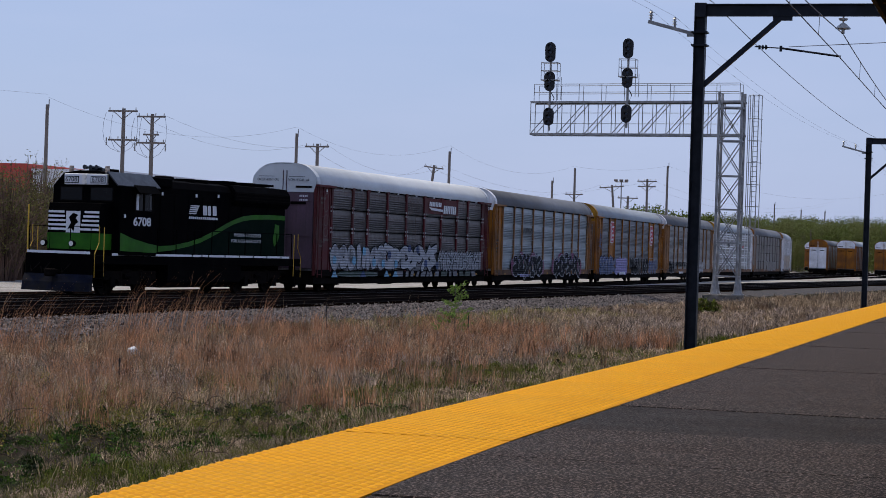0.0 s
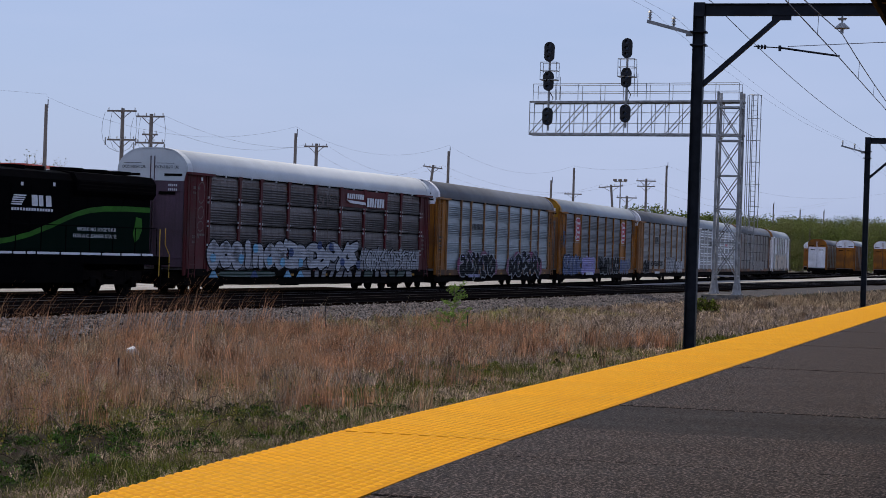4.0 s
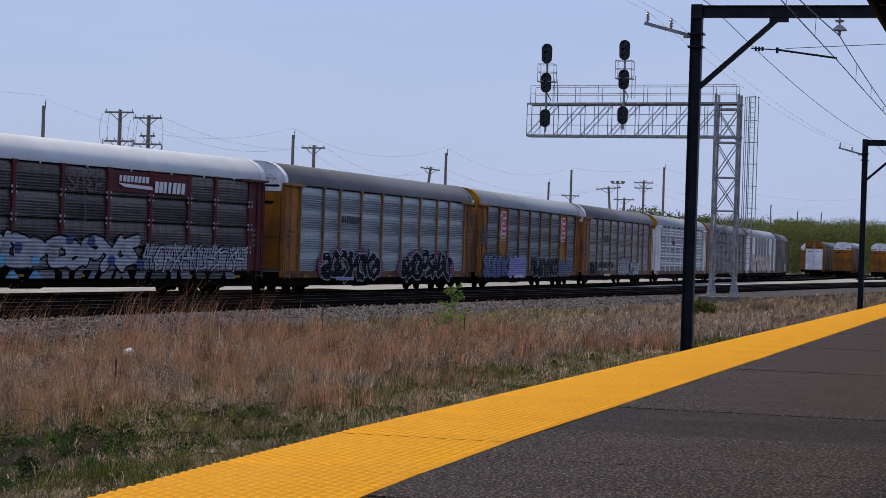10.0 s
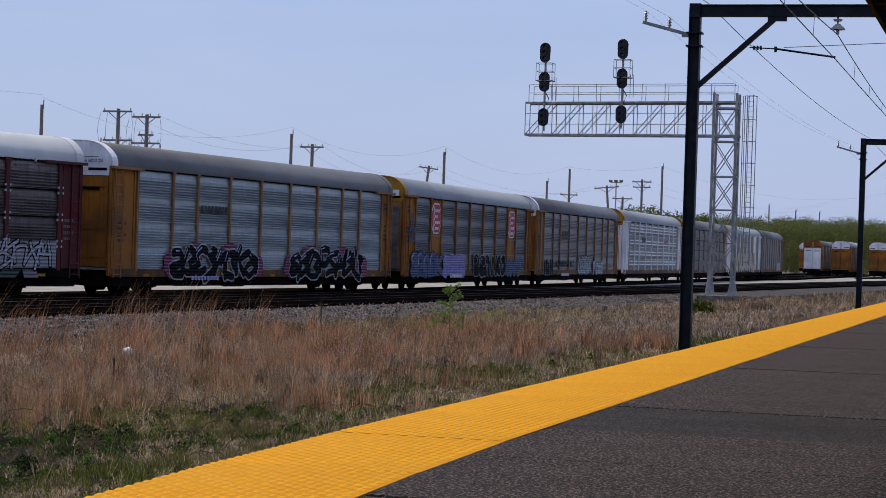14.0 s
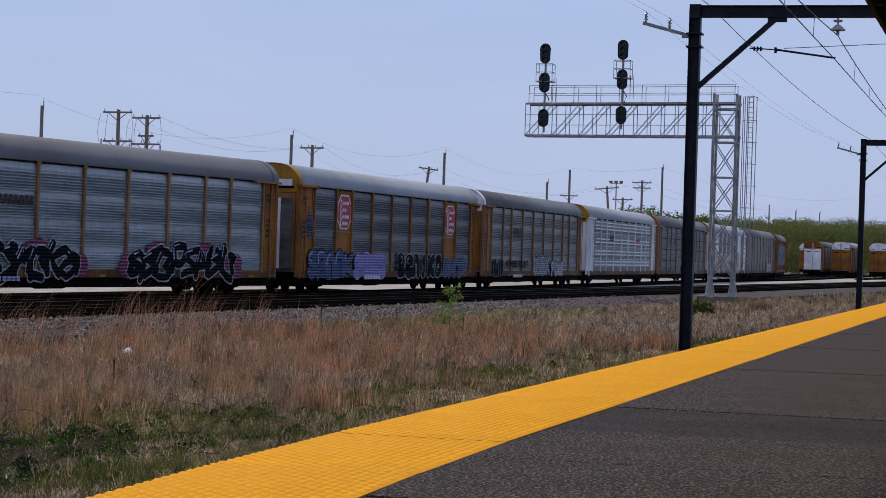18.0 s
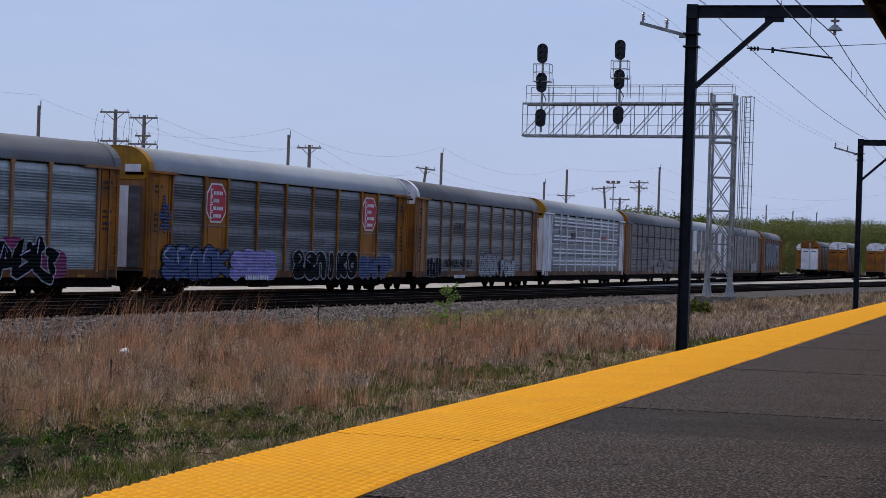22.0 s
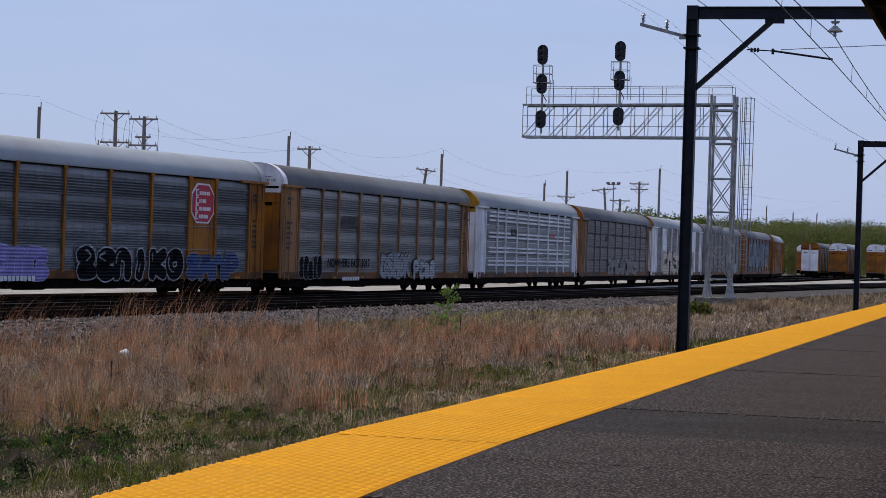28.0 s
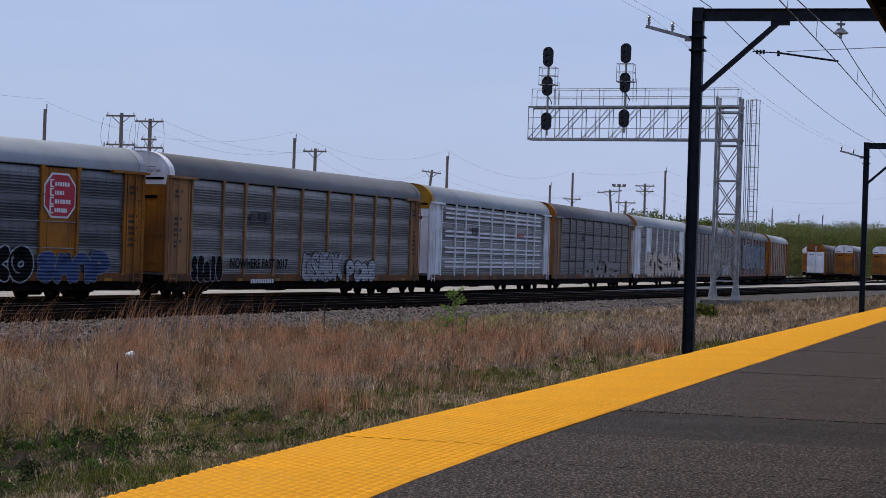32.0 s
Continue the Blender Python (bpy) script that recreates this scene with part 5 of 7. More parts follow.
def ribbed(w, z0, z1, y, ribs, depth=0.042):
    """A pressed sheet between two posts: each course has a plain field and a group of level ribs."""
    prof = [(y, z0), (y, z0 + 0.05)]
    courses = max(1, round((z1 - z0) / 1.0))
    per = max(3, round(ribs / courses))
    tall = (z1 - z0 - 0.1) / courses
    for c_ in range(courses):
        base = z0 + 0.05 + c_ * tall
        step = tall * 0.7 / per
        for i in range(per):
            a = base + i * step
            prof += [(y - depth, a + step * 0.25), (y - depth, a + step * 0.55), (y, a + step * 0.8)]
        prof += [(y - 0.012, base + tall * 0.76), (y - 0.012, base + tall * 0.95), (y, base + tall)]
    prof += [(y, z1)]
    bm = bmesh.new()
    a = [bm.verts.new((-w / 2, u, v)) for u, v in prof]
    b = [bm.verts.new((w / 2, u, v)) for u, v in prof]
    for i in range(len(prof) - 1):
        bm.faces.new((a[i], b[i], b[i + 1], a[i + 1]))
    return bm


SHEETS = {}


def sheet(w, z0, z1, ribs, m):
    key = (round(w, 3), z0, z1, ribs, m.name)
    if key not in SHEETS:
        SHEETS[key] = finish(ribbed(w, z0, z1, -1.50, ribs), "panel", m)
    return SHEETS[key]


def autorack(k, label, frame_m, panel_m, roof_m, end_m=None, cap_m=None, sill_m=None, solid=(), near=True, post_m=None, ribs=5, post_w=0.14, band=None, eave_m=None, bolts=False):
    """A covered freight car for motor vehicles: ribbed sides between posts, curved roof, end doors, trucks."""
    end_m, cap_m, sill_m, post_m = end_m or frame_m, cap_m or frame_m, sill_m or M_SILL, post_m or frame_m
    o = thing("autorack_car", label, "freight car", group="freight cars of the train")
    L, R = 14.45, 13.75  # from the middle of the side posts to the leading and the trailing end
    end = {-1: L, 1: R}
    # roof: long curved shell with seams, and a lip along the eaves
    b = bmesh.new()
    under = [(y * 0.985, z - 0.06) for y, z in ROOF[::-1]]
    prism(b, ROOF + under, -L + 0.42, R - 0.42)
    part("roof", b, roof_m, o, smooth=True)
    # the corrugated edge of the roof sheets shows as a row of teeth over the dark eave strip
    b = bmesh.new()
    if near:
        for i in range(136):
            plate(b, [(-L + 0.5 + 0.2 * i, 4.945), (-L + 0.58 + 0.2 * i, 4.945), (-L + 0.62 + 0.2 * i, 4.99), (-L + 0.46 + 0.2 * i, 4.99)], -1.588, 0.012)
        tagged(part("drip_edge", b, roof_m, o), kind="stuff")
    for x0, x1 in ((-L, -L + 0.42), (R - 0.42, R)):
        b = bmesh.new()
        prism(b, [(y * 1.01, z + 0.012) for y, z in ROOF] + under, x0, x1)
        part("roof_end_cap", b, cap_m if x0 < 0 else roof_m, o)
    b = bmesh.new()
    box(b, (-0.35, -1.545, 4.965), (L + R - 0.1, 0.035, 0.07))
    box(b, (-0.35, 1.545, 4.965), (L + R - 0.1, 0.035, 0.07))
    part("eave_rail", b, eave_m or post_m, o)
    # inner dark lining closes the body behind the ribbed sheets
    b = bmesh.new()
    prism(b, [(-1.44, 1.0), (1.5, 1.0), (1.5, 4.98), (-1.44, 4.98)], -L + 0.1, R - 0.1)
    part("inner_wall", b, panel_m, o)
    # corner sections
    for sg in (-1, 1):
        for y in (-1.5, 1.5):
            b = bmesh.new()
            box(b, (sg * (end[sg] + 12.5) / 2, y, 2.88), (end[sg] - 12.5, 0.1, 4.2), bevel=0.012)
            cs = part("corner_section", b, frame_m, o)
            if y < 0:
                for kx in (12.65, (12.5 + end[sg]) / 2, end[sg] - 0.15):
                    part("stiffener", box(bmesh.new(), (sg * kx, y * 1.035, 2.9), (0.09, 0.06, 4.1)), frame_m, cs)
    # posts and ribbed sheets on the platform's side, a plain wall on the far side
    for i, x in enumerate(POSTS):
        b = bmesh.new()
        box(b, (x, -1.56, 2.96), (post_w, 0.1, 3.98), bevel=0.01)
        box(b, (x, -1.57, 4.9), (post_w * 1.7, 0.1, 0.14))
        sp = part("side_post", b, post_m, o)
        if bolts:
            for z in ROWS[1:-1]:
                for s_ in (-0.62, 0.62):
                    for dz in (-0.1, 0.1):
                        part("bolt", BOLT, None, sp, at=pose(x + s_ * post_w, -1.6, z + dz))
    for a, c in zip(POSTS[:-1], POSTS[1:]):
        w = c - a - post_w + 0.02
        if (a, c) in solid:
            b = bmesh.new()
            box(b, ((a + c) / 2, -1.5, 2.98), (w, 0.06, 3.95))
            for t in (-0.32, 0.32):
                box(b, ((a + c) / 2 + t * w, -1.535, 2.98), (0.035, 0.02, 3.95))
            part("solid_panel", b, frame_m, o)
            continue
        if near:
            for z0, z1 in zip(ROWS[:-1], ROWS[1:]):
                part("panel", sheet(w, z0, z1, ribs, panel_m), panel_m, o, at=pose((a + c) / 2, 0, 0))
        else:
            part("panel", sheet(w, ROWS[0], ROWS[-1], ribs * 4, panel_m), panel_m, o, at=pose((a + c) / 2, 0, 0))
    if near:
        for z in ROWS[1:-1]:
            b = bmesh.new()
            box(b, (0, -1.545, z), (24.8, 0.06, 0.055 if bolts else 0.03))
            part("panel_seam", b, band or M_UNDER, o)
        # black strip under the eave, drawn for the shade that the roof overhang casts
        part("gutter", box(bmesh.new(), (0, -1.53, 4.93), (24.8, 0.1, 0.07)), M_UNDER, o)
    # sill and underframe
    b = bmesh.new()
    for y in (-1.53, 1.53):
        box(b, (-0.35, y, 0.9), (L + R - 0.3, 0.12, 0.32), bevel=0.015)
    part("side_sill", b, sill_m, o)
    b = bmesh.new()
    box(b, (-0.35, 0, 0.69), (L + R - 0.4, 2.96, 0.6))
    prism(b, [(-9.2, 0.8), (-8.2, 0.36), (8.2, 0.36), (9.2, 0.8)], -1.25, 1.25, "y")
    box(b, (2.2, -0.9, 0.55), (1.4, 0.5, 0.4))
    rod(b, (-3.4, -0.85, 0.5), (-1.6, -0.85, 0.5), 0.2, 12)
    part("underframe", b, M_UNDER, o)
    # end doors
    for sg in (-1, 1):
        L = end[sg]
        for y in (-0.72, 0.72):
            b = bmesh.new()
            box(b, (sg * (L - 0.07), y, 2.85), (0.08, 1.4, 3.5), bevel=0.02)
            for q in (1.5, 2.6, 4.2):
                box(b, (sg * (L - 0.02), y, q), (0.04, 1.3, 0.06))
            rod(b, (sg * (L + 0.01), y * 0.12, 1.1), (sg * (L + 0.01), y * 0.12, 5.6), 0.022, 6)
            d = part("end_door", b, end_m, o)
            part("latch_bar", box(bmesh.new(), (sg * (L + 0.005), y * 0.95, 4.1), (0.03, 0.75, 0.12)), M_UNDER, d)
        b = bmesh.new()
        face = [(y * 0.97, z - 0.02) for y, z in ROOF if z > 4.9] + [(-1.42, 4.6), (1.42, 4.6)]
        prism(b, face, sg * L - 0.05 * (sg > 0) - 0.12 * (sg > 0), sg * L + 0.12 * (sg < 0))
        part("end_gable", b, cap_m, o)
        for y in (-0.95, 0.95):
            part("vent_slot", box(bmesh.new(), (sg * (L + 0.005), y, 4.84), (0.03, 0.8, 0.1)), M_UNDER, o)
        b = bmesh.new()
        rod(b, (sg * (L - 0.2), 0, 0.84), (sg * (L + 0.85), 0, 0.84), 0.11, 8)
        box(b, (sg * (L + 0.75), 0, 0.84), (0.3, 0.34, 0.28), bevel=0.05)
        part("coupler", b, M_UNDER, o)
        b = bmesh.new()
        chain(b, [(sg * (L + 0.1), -0.5, 0.8), (sg * (L + 0.35), -0.45, 0.42), (sg * (L + 0.7), -0.25, 0.48), (sg * (L + 0.8), -0.1, 0.6)], 0.03, 6)
        part("air_hose", b, M_UNDER, o)
        # ladder at the corner
        b = bmesh.new()
        for x in (L - 0.73, L - 0.17):
            rod(b, (sg * x, -1.66, 0.7), (sg * x, -1.66, 4.85), 0.022, 6)
        for i in range(11):
            rod(b, (sg * (L - 0.73), -1.66, 0.85 + 0.38 * i), (sg * (L - 0.17), -1.66, 0.85 + 0.38 * i), 0.016, 6)
        part("ladder", b, post_m, o)
        part("truck_cover", box(bmesh.new(), (sg * (L - 1.1), -1.66, 4.92), (2.3, 0.16, 0.1)), post_m, o)
    for x in (-10.9, 10.2):
        bogie(o, x, 1.78, 0.38)
    TRAIN.append((o, 15.0 + 30.0 * (k - 1) + (0.0, -0.05, 0.12, 0.02, 0.45)[min(k, 5) - 1], 10.7))
    return o


def sign(parent, name, pts, m, y=-1.585, label="", thick=0.012):
    return part(name, plate(bmesh.new(), pts, y, thick), m, parent, label)


def bars(parent, x0, x1, z0, z1, n, m, y=-1.6, seed=0, name="lettering_bar", lean=0.0):
    """Plain upright bars that stand for unreadable or private writing."""
    rnd = random.Random(seed)
    w = (x1 - x0) / n
    b = bmesh.new()
    for i in range(n):
        a = x0 + i * w + w * 0.1
        c = a + w * rnd.uniform(0.6, 0.82)
        d = lean * (z1 - z0)
        plate(b, [(a, z0), (c, z0), (c + d, z1), (a + d, z1)], y, 0.006)
    return part(name, b, m, parent)


STROKES = {
    "bend": [[(0.05, 0.85), (0.5, 1), (0.9, 0.75), (0.45, 0.4), (0.05, 0.05), (0.5, 0), (1, 0.05)]],
    "comb": [[(1, 0.9), (0.5, 1), (0.1, 0.76), (0.6, 0.52), (0.1, 0.25), (0.5, 0), (1, 0.1)]],
    "arch": [[(0, 0), (0.03, 0.75), (0.42, 1), (0.85, 0.75), (0.9, 0)]],
    "stem": [[(0.4, 0), (0.5, 0.5), (0.45, 1)]],
    "fork": [[(0.05, 1), (0.1, 0.5), (0.02, 0)], [(0.95, 1), (0.2, 0.48), (1, 0)]],
    "loop": [[(0.5, 1), (0.1, 0.8), (0, 0.45), (0.2, 0.08), (0.55, 0), (0.92, 0.2), (1, 0.6), (0.8, 0.95), (0.5, 1)]],
    "snake": [[(0.95, 0.85), (0.5, 1), (0.05, 0.76), (0.5, 0.5), (0.95, 0.25), (0.5, 0), (0.05, 0.15)]],
    "flag": [[(0.05, 0), (0.1, 0.5), (0.05, 1), (0.7, 1), (0.95, 0.72), (0.6, 0.48), (0.15, 0.45)]],
    "drop": [[(0.1, 0.7), (0.5, 0.8), (0.88, 0.55), (0.92, 0)], [(0.9, 0.4), (0.4, 0.45), (0.08, 0.22), (0.4, 0), (0.9, 0.15)]],
    "spike": [[(0.0, 0.0), (0.25, 1.0), (0.5, 0.35), (0.7, 1.05), (1.0, 0.0)], [(0.1, 0.4), (0.9, 0.55)]],
    "bolt": [[(0.9, 1.05), (0.1, 0.7), (0.85, 0.45), (0.15, -0.05)], [(0.5, 0.9), (0.95, 0.1)]],
    "claw": [[(0.1, 1.0), (0.0, 0.1), (0.9, 0.0)], [(0.35, 0.9), (0.95, 0.8), (0.6, 0.4), (1.0, 0.15)]],
    "cross": [[(0.0, 1.0), (0.5, 0.5), (1.0, -0.05)], [(1.0, 1.05), (0.5, 0.5), (0.0, 0.0)]],
}


def bent(pts, n=5):
    """A smooth line through the points."""
    out = []
    for i in range(len(pts) - 1):
        p0, p1, p2, p3 = (Vector(pts[max(i - 1, 0)]), Vector(pts[i]), Vector(pts[i + 1]), Vector(pts[min(i + 2, len(pts) - 1)]))
        for k in range(n):
            t = k / n
            out.append(0.5 * (2 * p1 + (p2 - p0) * t + (2 * p0 - 5 * p1 + 4 * p2 - p3) * t * t + (3 * p1 - p0 - 3 * p2 + p3) * t ** 3))
    return out + [Vector(pts[-1])]


def ribbon(bm, pts, r, y, taper=1.0):
    """A band of paint of half-width r along the line, with blunt rounded ends."""
    k = len(pts)
    rows = []
    for i, p in enumerate(pts):
        d = (pts[min(i + 1, k - 1)] - pts[max(i - 1, 0)])
        d = d.normalized() if d.length > 1e-6 else Vector((1, 0))
        nn = Vector((-d.y, d.x))
        w = r * (1 + (taper - 1) * i / max(1, k - 1))
        row = [(p, w, d, nn)]
        if i == 0:
            row = [(p - d * r * 0.9, w * 0.5, d, nn), (p - d * r * 0.4, w * 0.9, d, nn)] + row
        if i == k - 1:
            row = row + [(p + d * r * 0.4, w * 0.9, d, nn), (p + d * r * 0.9, w * 0.5, d, nn)]
        rows += row
    vs = [(bm.verts.new((q.x + e.x * w, y, q.y + e.y * w)), bm.verts.new((q.x - e.x * w, y, q.y - e.y * w))) for q, w, d, e in rows]
    for (a, b), (c, d) in zip(vs[:-1], vs[1:]):
        bm.faces.new((a, b, d, c))


def spray(parent, x0, x1, z0, z1, forms, fill, line, seed, w=0.15, e=0.05, y=-1.622, smooth=True, shine=None, lean=0.0, jit=0.05, drips=0, over=0.04):
    """Sprayed forms side by side: an outline, a filled body and highlights, one part for each form."""
    rnd = random.Random(seed)
    step = (x1 - x0) / len(forms)
    for i, f in enumerate(forms):
        a, c = x0 + (i - over) * step + w + e, x0 + (i + 1 + over) * step - w - e
        top, bot = z1 - w - e - rnd.uniform(0, 0.08), z0 + w + e + rnd.uniform(0, 0.06)
        out, inn, hi = bmesh.new(), bmesh.new(), bmesh.new()
        d = -0.0045 * (i % 2)
        for k, st in enumerate(STROKES[f]):
            pts = []
            for u, v in st:
                u, v = u + rnd.uniform(-jit, jit), v + rnd.uniform(-jit, jit)
                pts.append((a + (c - a) * u + lean * (v - 0.5), bot + (top - bot) * v))
            ln = bent(pts, 5 if smooth else 2)
            wk = w * rnd.uniform(0.88, 1.1)
            ribbon(out, ln, wk + e, y + d - 0.0007 * k, 0.95)
            ribbon(inn, ln, wk, y + d - 0.009 - 0.0007 * k, 0.95)
            if shine is not None and k == 0:
                m_ = len(ln)
                ribbon(hi, [q + Vector((-0.3 * wk, 0.3 * wk)) for q in ln[m_ // 6: max(m_ // 6 + 2, m_ // 2)]], wk * 0.22, y + d - 0.019 - 0.0007 * k, 0.5)
        for k in range(drips):
            x = rnd.uniform(a, c)
            ribbon(out, [Vector((x, bot)), Vector((x + rnd.uniform(-0.02, 0.02), bot - rnd.uniform(0.1, 0.35)))], 0.018, y + d - 0.002)
        g = part("graffiti_form", out, line, parent, "spray-painted graffiti form" if i == 0 else "")
        part("graffiti_fill", inn, fill, g)
        if shine is not None:
            part("graffiti_shine", hi, shine, g)


def cloud_patch(parent, x0, x1, z0, z1, m, seed, y=-1.609, name="graffiti_patch", n=14, label=""):
    """A ragged sprayed patch."""
    rnd = random.Random(seed)
    pts = []
    for j in range(n):
        a = 2 * math.pi * j / n
        u, v = math.cos(a), math.sin(a)
        r = (abs(u) ** 3 + abs(v) ** 3) ** (-1 / 3) * rnd.uniform(0.82, 1.08)
        pts.append(((x0 + x1) / 2 + u * r * (x1 - x0) / 2, (z0 + z1) / 2 + v * r * (z1 - z0) / 2))
    return sign(parent, name, pts, m, y, label, thick=0.004)


def word(parent, text, x0, x1, z0, z1, m, edge=None, y=-1.585, bold=0.06, shear=0.0, label="spray-painted word"):
    """A readable sprayed word: letters over a wider outline."""
    size = (z1 - z0) / 0.72
    at = pose((x0 + x1) / 2, y, (z0 + z1) / 2) @ SIDE
    if edge is not None:
        lettering("graffiti_outline", text, size, parent, edge, at, width=x1 - x0 + 0.12, bold=bold * 2.2, shear=shear)
    return lettering("graffiti", text, size, parent, m, pose((x0 + x1) / 2, y - 0.014, (z0 + z1) / 2) @ SIDE, label, width=x1 - x0, bold=bold, shear=shear)


def octagon(x0, x1, z0, z1, c):
    return [(x0 + c, z0), (x1 - c, z0), (x1, z0 + c), (x1, z1 - c), (x1 - c, z1), (x0 + c, z1), (x0, z1 - c), (x0, z0 + c)]


def placards(o, seed, m=None):
    """Small stencilled boxes near the ends, too small to read."""
    rnd = random.Random(seed)
    for x0 in (-13.95, 12.55):
        for z in (4.3, 3.2, 2.75, 2.3):
            if rnd.random() < 0.75:
                bars(o, x0 + 0.1, x0 + 0.75, z, z + 0.12, 5, m or M_INK, y=-1.56, seed=rnd.randint(0, 99), name="stencil")
                bars(o, x0 + 0.1, x0 + 0.6, z - 0.2, z - 0.1, 4, m or M_INK, y=-1.56, seed=rnd.randint(0, 99), name="stencil")
    for i in range(7):
        part("reflector", plate(bmesh.new(), [(-11.8 + 3.85 * i, 0.76), (-11.35 + 3.85 * i, 0.76), (-11.35 + 3.85 * i, 0.86), (-11.8 + 3.85 * i, 0.86)], -1.592, 0.006), M_CARYEL, o)


def end_words(o, m=None):
    for y in (0.78, -0.72):
        lettering("end_lettering", "EXCESS HEIGHT CAR", 0.17, o, m or M_INK, pose(-14.59, y, 5.14) @ Matrix.Rotation(radians(-90), 4, "Z") @ SIDE, width=1.05)
    for y in (0.95, -0.55):
        part("grab_line", box(bmesh.new(), (-14.585, y - 0.1, 5.3), (0.01, 0.8, 0.02)), M_INK, o)


# car behind the engine: maroon, white roof
c = autorack(1, "maroon autorack with white roof, weathered dark panels and silver graffiti", M_MAROON, M_PANEL_DARK, M_ROOFW, end_m=M_PURPLE, cap_m=M_ROOFW, sill_m=M_UNDER, post_w=0.2, ribs=6, bolts=True, eave_m=M_UNDER)
sign(c, "name_board", [(1.72, 4.06), (7.42, 4.06), (7.42, 4.88), (1.72, 4.88)], M_MAROON, -1.575, "maroon name board with white bars")
bars(c, 2.2, 4.35, 4.46, 4.7, 8, M_LETTER, y=-1.64, seed=1, lean=0.15)
sign(c, "name_stripe", [(2.15, 4.4), (4.6, 4.33), (4.6, 4.2), (2.6, 4.25)], M_LETTER, -1.64)
bars(c, 4.72, 7.05, 4.12, 4.56, 7, M_LETTER, y=-1.64, seed=2, lean=0.12)
for a, z in zip(POSTS[:-1], POSTS[1:]):
    # the slots along the top of the sheets, and the brackets under the roof
    if not 1.5 < a < 7:
        for f in (0.08, 0.54):
            x0 = a + 0.12 + (z - a - 0.24) * f
            sign(c, "vent_slot", [(x0, 4.72), (x0 + (z - a) * 0.34, 4.72), (x0 + (z - a) * 0.34, 4.77), (x0, 4.77)], M_STENCIL, -1.57, thick=0.02)
    part("roof_bracket", box(bmesh.new(), ((a + z) / 2, -1.6, 4.94), (0.06, 0.06, 0.12)), M_LETTER, c)
cloud_patch(c, -12.4, -4.7, 1.04, 2.0, M_G_DULL, 30, name="graffiti_field", n=26)
cloud_patch(c, -4.7, 3.6, 1.04, 2.1, M_G_DULL, 34, name="graffiti_field", n=26)
sign(c, "graffiti_field", [(4.2, 1.06), (12.3, 1.06), (12.3, 2.06), (11.2, 2.04), (9.6, 1.98), (6.4, 2.06), (4.3, 1.98)], M_G_GREY, -1.613, thick=0.004)
spray(c, -12.5, -4.75, 0.98, 2.34, ["loop", "loop", "comb", "stem", "arch", "loop", "snake"], M_G_WHITE, M_G_BLACK, 31, w=0.27, e=0.055, over=0.12, jit=0.09)
spray(c, -4.75, 3.65, 0.98, 2.4, ["claw", "flag", "comb", "drop", "flag", "cross", "bolt"], M_G_SILVER, M_G_BLACK, 32, w=0.2, e=0.08, jit=0.14, shine=M_G_WHITE, over=0.25)
spray(c, 4.1, 11.9, 1.0, 2.14, ["spike", "fork", "arch", "spike", "cross", "spike", "fork", "claw", "spike", "bolt", "arch", "cross", "spike"], M_G_SILVER, M_G_BLACK, 33, w=0.06, e=0.055, smooth=False, jit=0.18, lean=0.2, over=0.3)
for i, (x, z, m) in enumerate(((-12.3, 1.3, M_G_SKY), (-9.6, 1.28, M_G_SKY), (-8.2, 1.75, M_G_SKY), (-6.7, 1.2, M_G_SKY), (-5.3, 1.15, M_G_SKY), (-1.2, 1.95, M_G_BLUE), (0.2, 1.9, M_G_BLUE), (-4.4, 1.6, M_G_BLUE), (3.6, 1.1, M_G_BLUE), (-3.3, 1.15, M_G_SKY), (1.6, 1.2, M_G_BLUE))):
    cloud_patch(c, x, x + 0.55, z, z + 0.42, m, 300 + i, -1.65, "graffiti_accent", 9)
# the sill below: dark green and silver sprayed shapes with gaps
rnd_ = random.Random(77)
cloud_patch(c, -11.6, -5.6, 0.7, 1.0, M_G_GREEN, 320, -1.602, "graffiti_field", 18)
for x, m in ((-12.3, M_G_SKY), (-4.8, M_G_SKY), (-3.4, M_G_SKY), (-8.3, M_G_BLUE)):
    sign(c, "graffiti_wedge", [(x, 0.7), (x + 0.85, 0.7), (x + 0.5, 1.0), (x + 0.3, 0.98)], m, -1.608)
x = -2.7
while x < 11.2:
    w_ = rnd_.uniform(0.35, 1.1)
    d_ = rnd_.uniform(-0.25, 0.3)
    sign(c, "graffiti_wedge", [(x, 0.7), (x + w_, 0.7), (x + w_ + d_, 1.0), (x + d_, 1.0)], M_G_DULL if rnd_.random() < 0.7 else M_G_GREEN, -1.602)
    x += w_ + rnd_.uniform(0.12, 0.5)
sign(c, "graffiti_drip", [(0.0, 2.0), (0.06, 2.0), (0.05, 3.9), (0.01, 3.9)], M_STENCIL, -1.615)
# a thin, nearly worn-off line of spray high on one sheet, and chalk loops on the corner
b = bmesh.new()
for st, x0 in (("snake", -1.1), ("arch", -0.5), ("comb", 0.1), ("flag", 0.7)):
    for ln in STROKES[st]:
        ribbon(b, bent([(x0 + 0.5 * u, 4.0 + 0.6 * v) for u, v in ln]), 0.035, -1.6)
part("graffiti_ghost", b, M_STENCIL, c, "worn-off pale spray line")
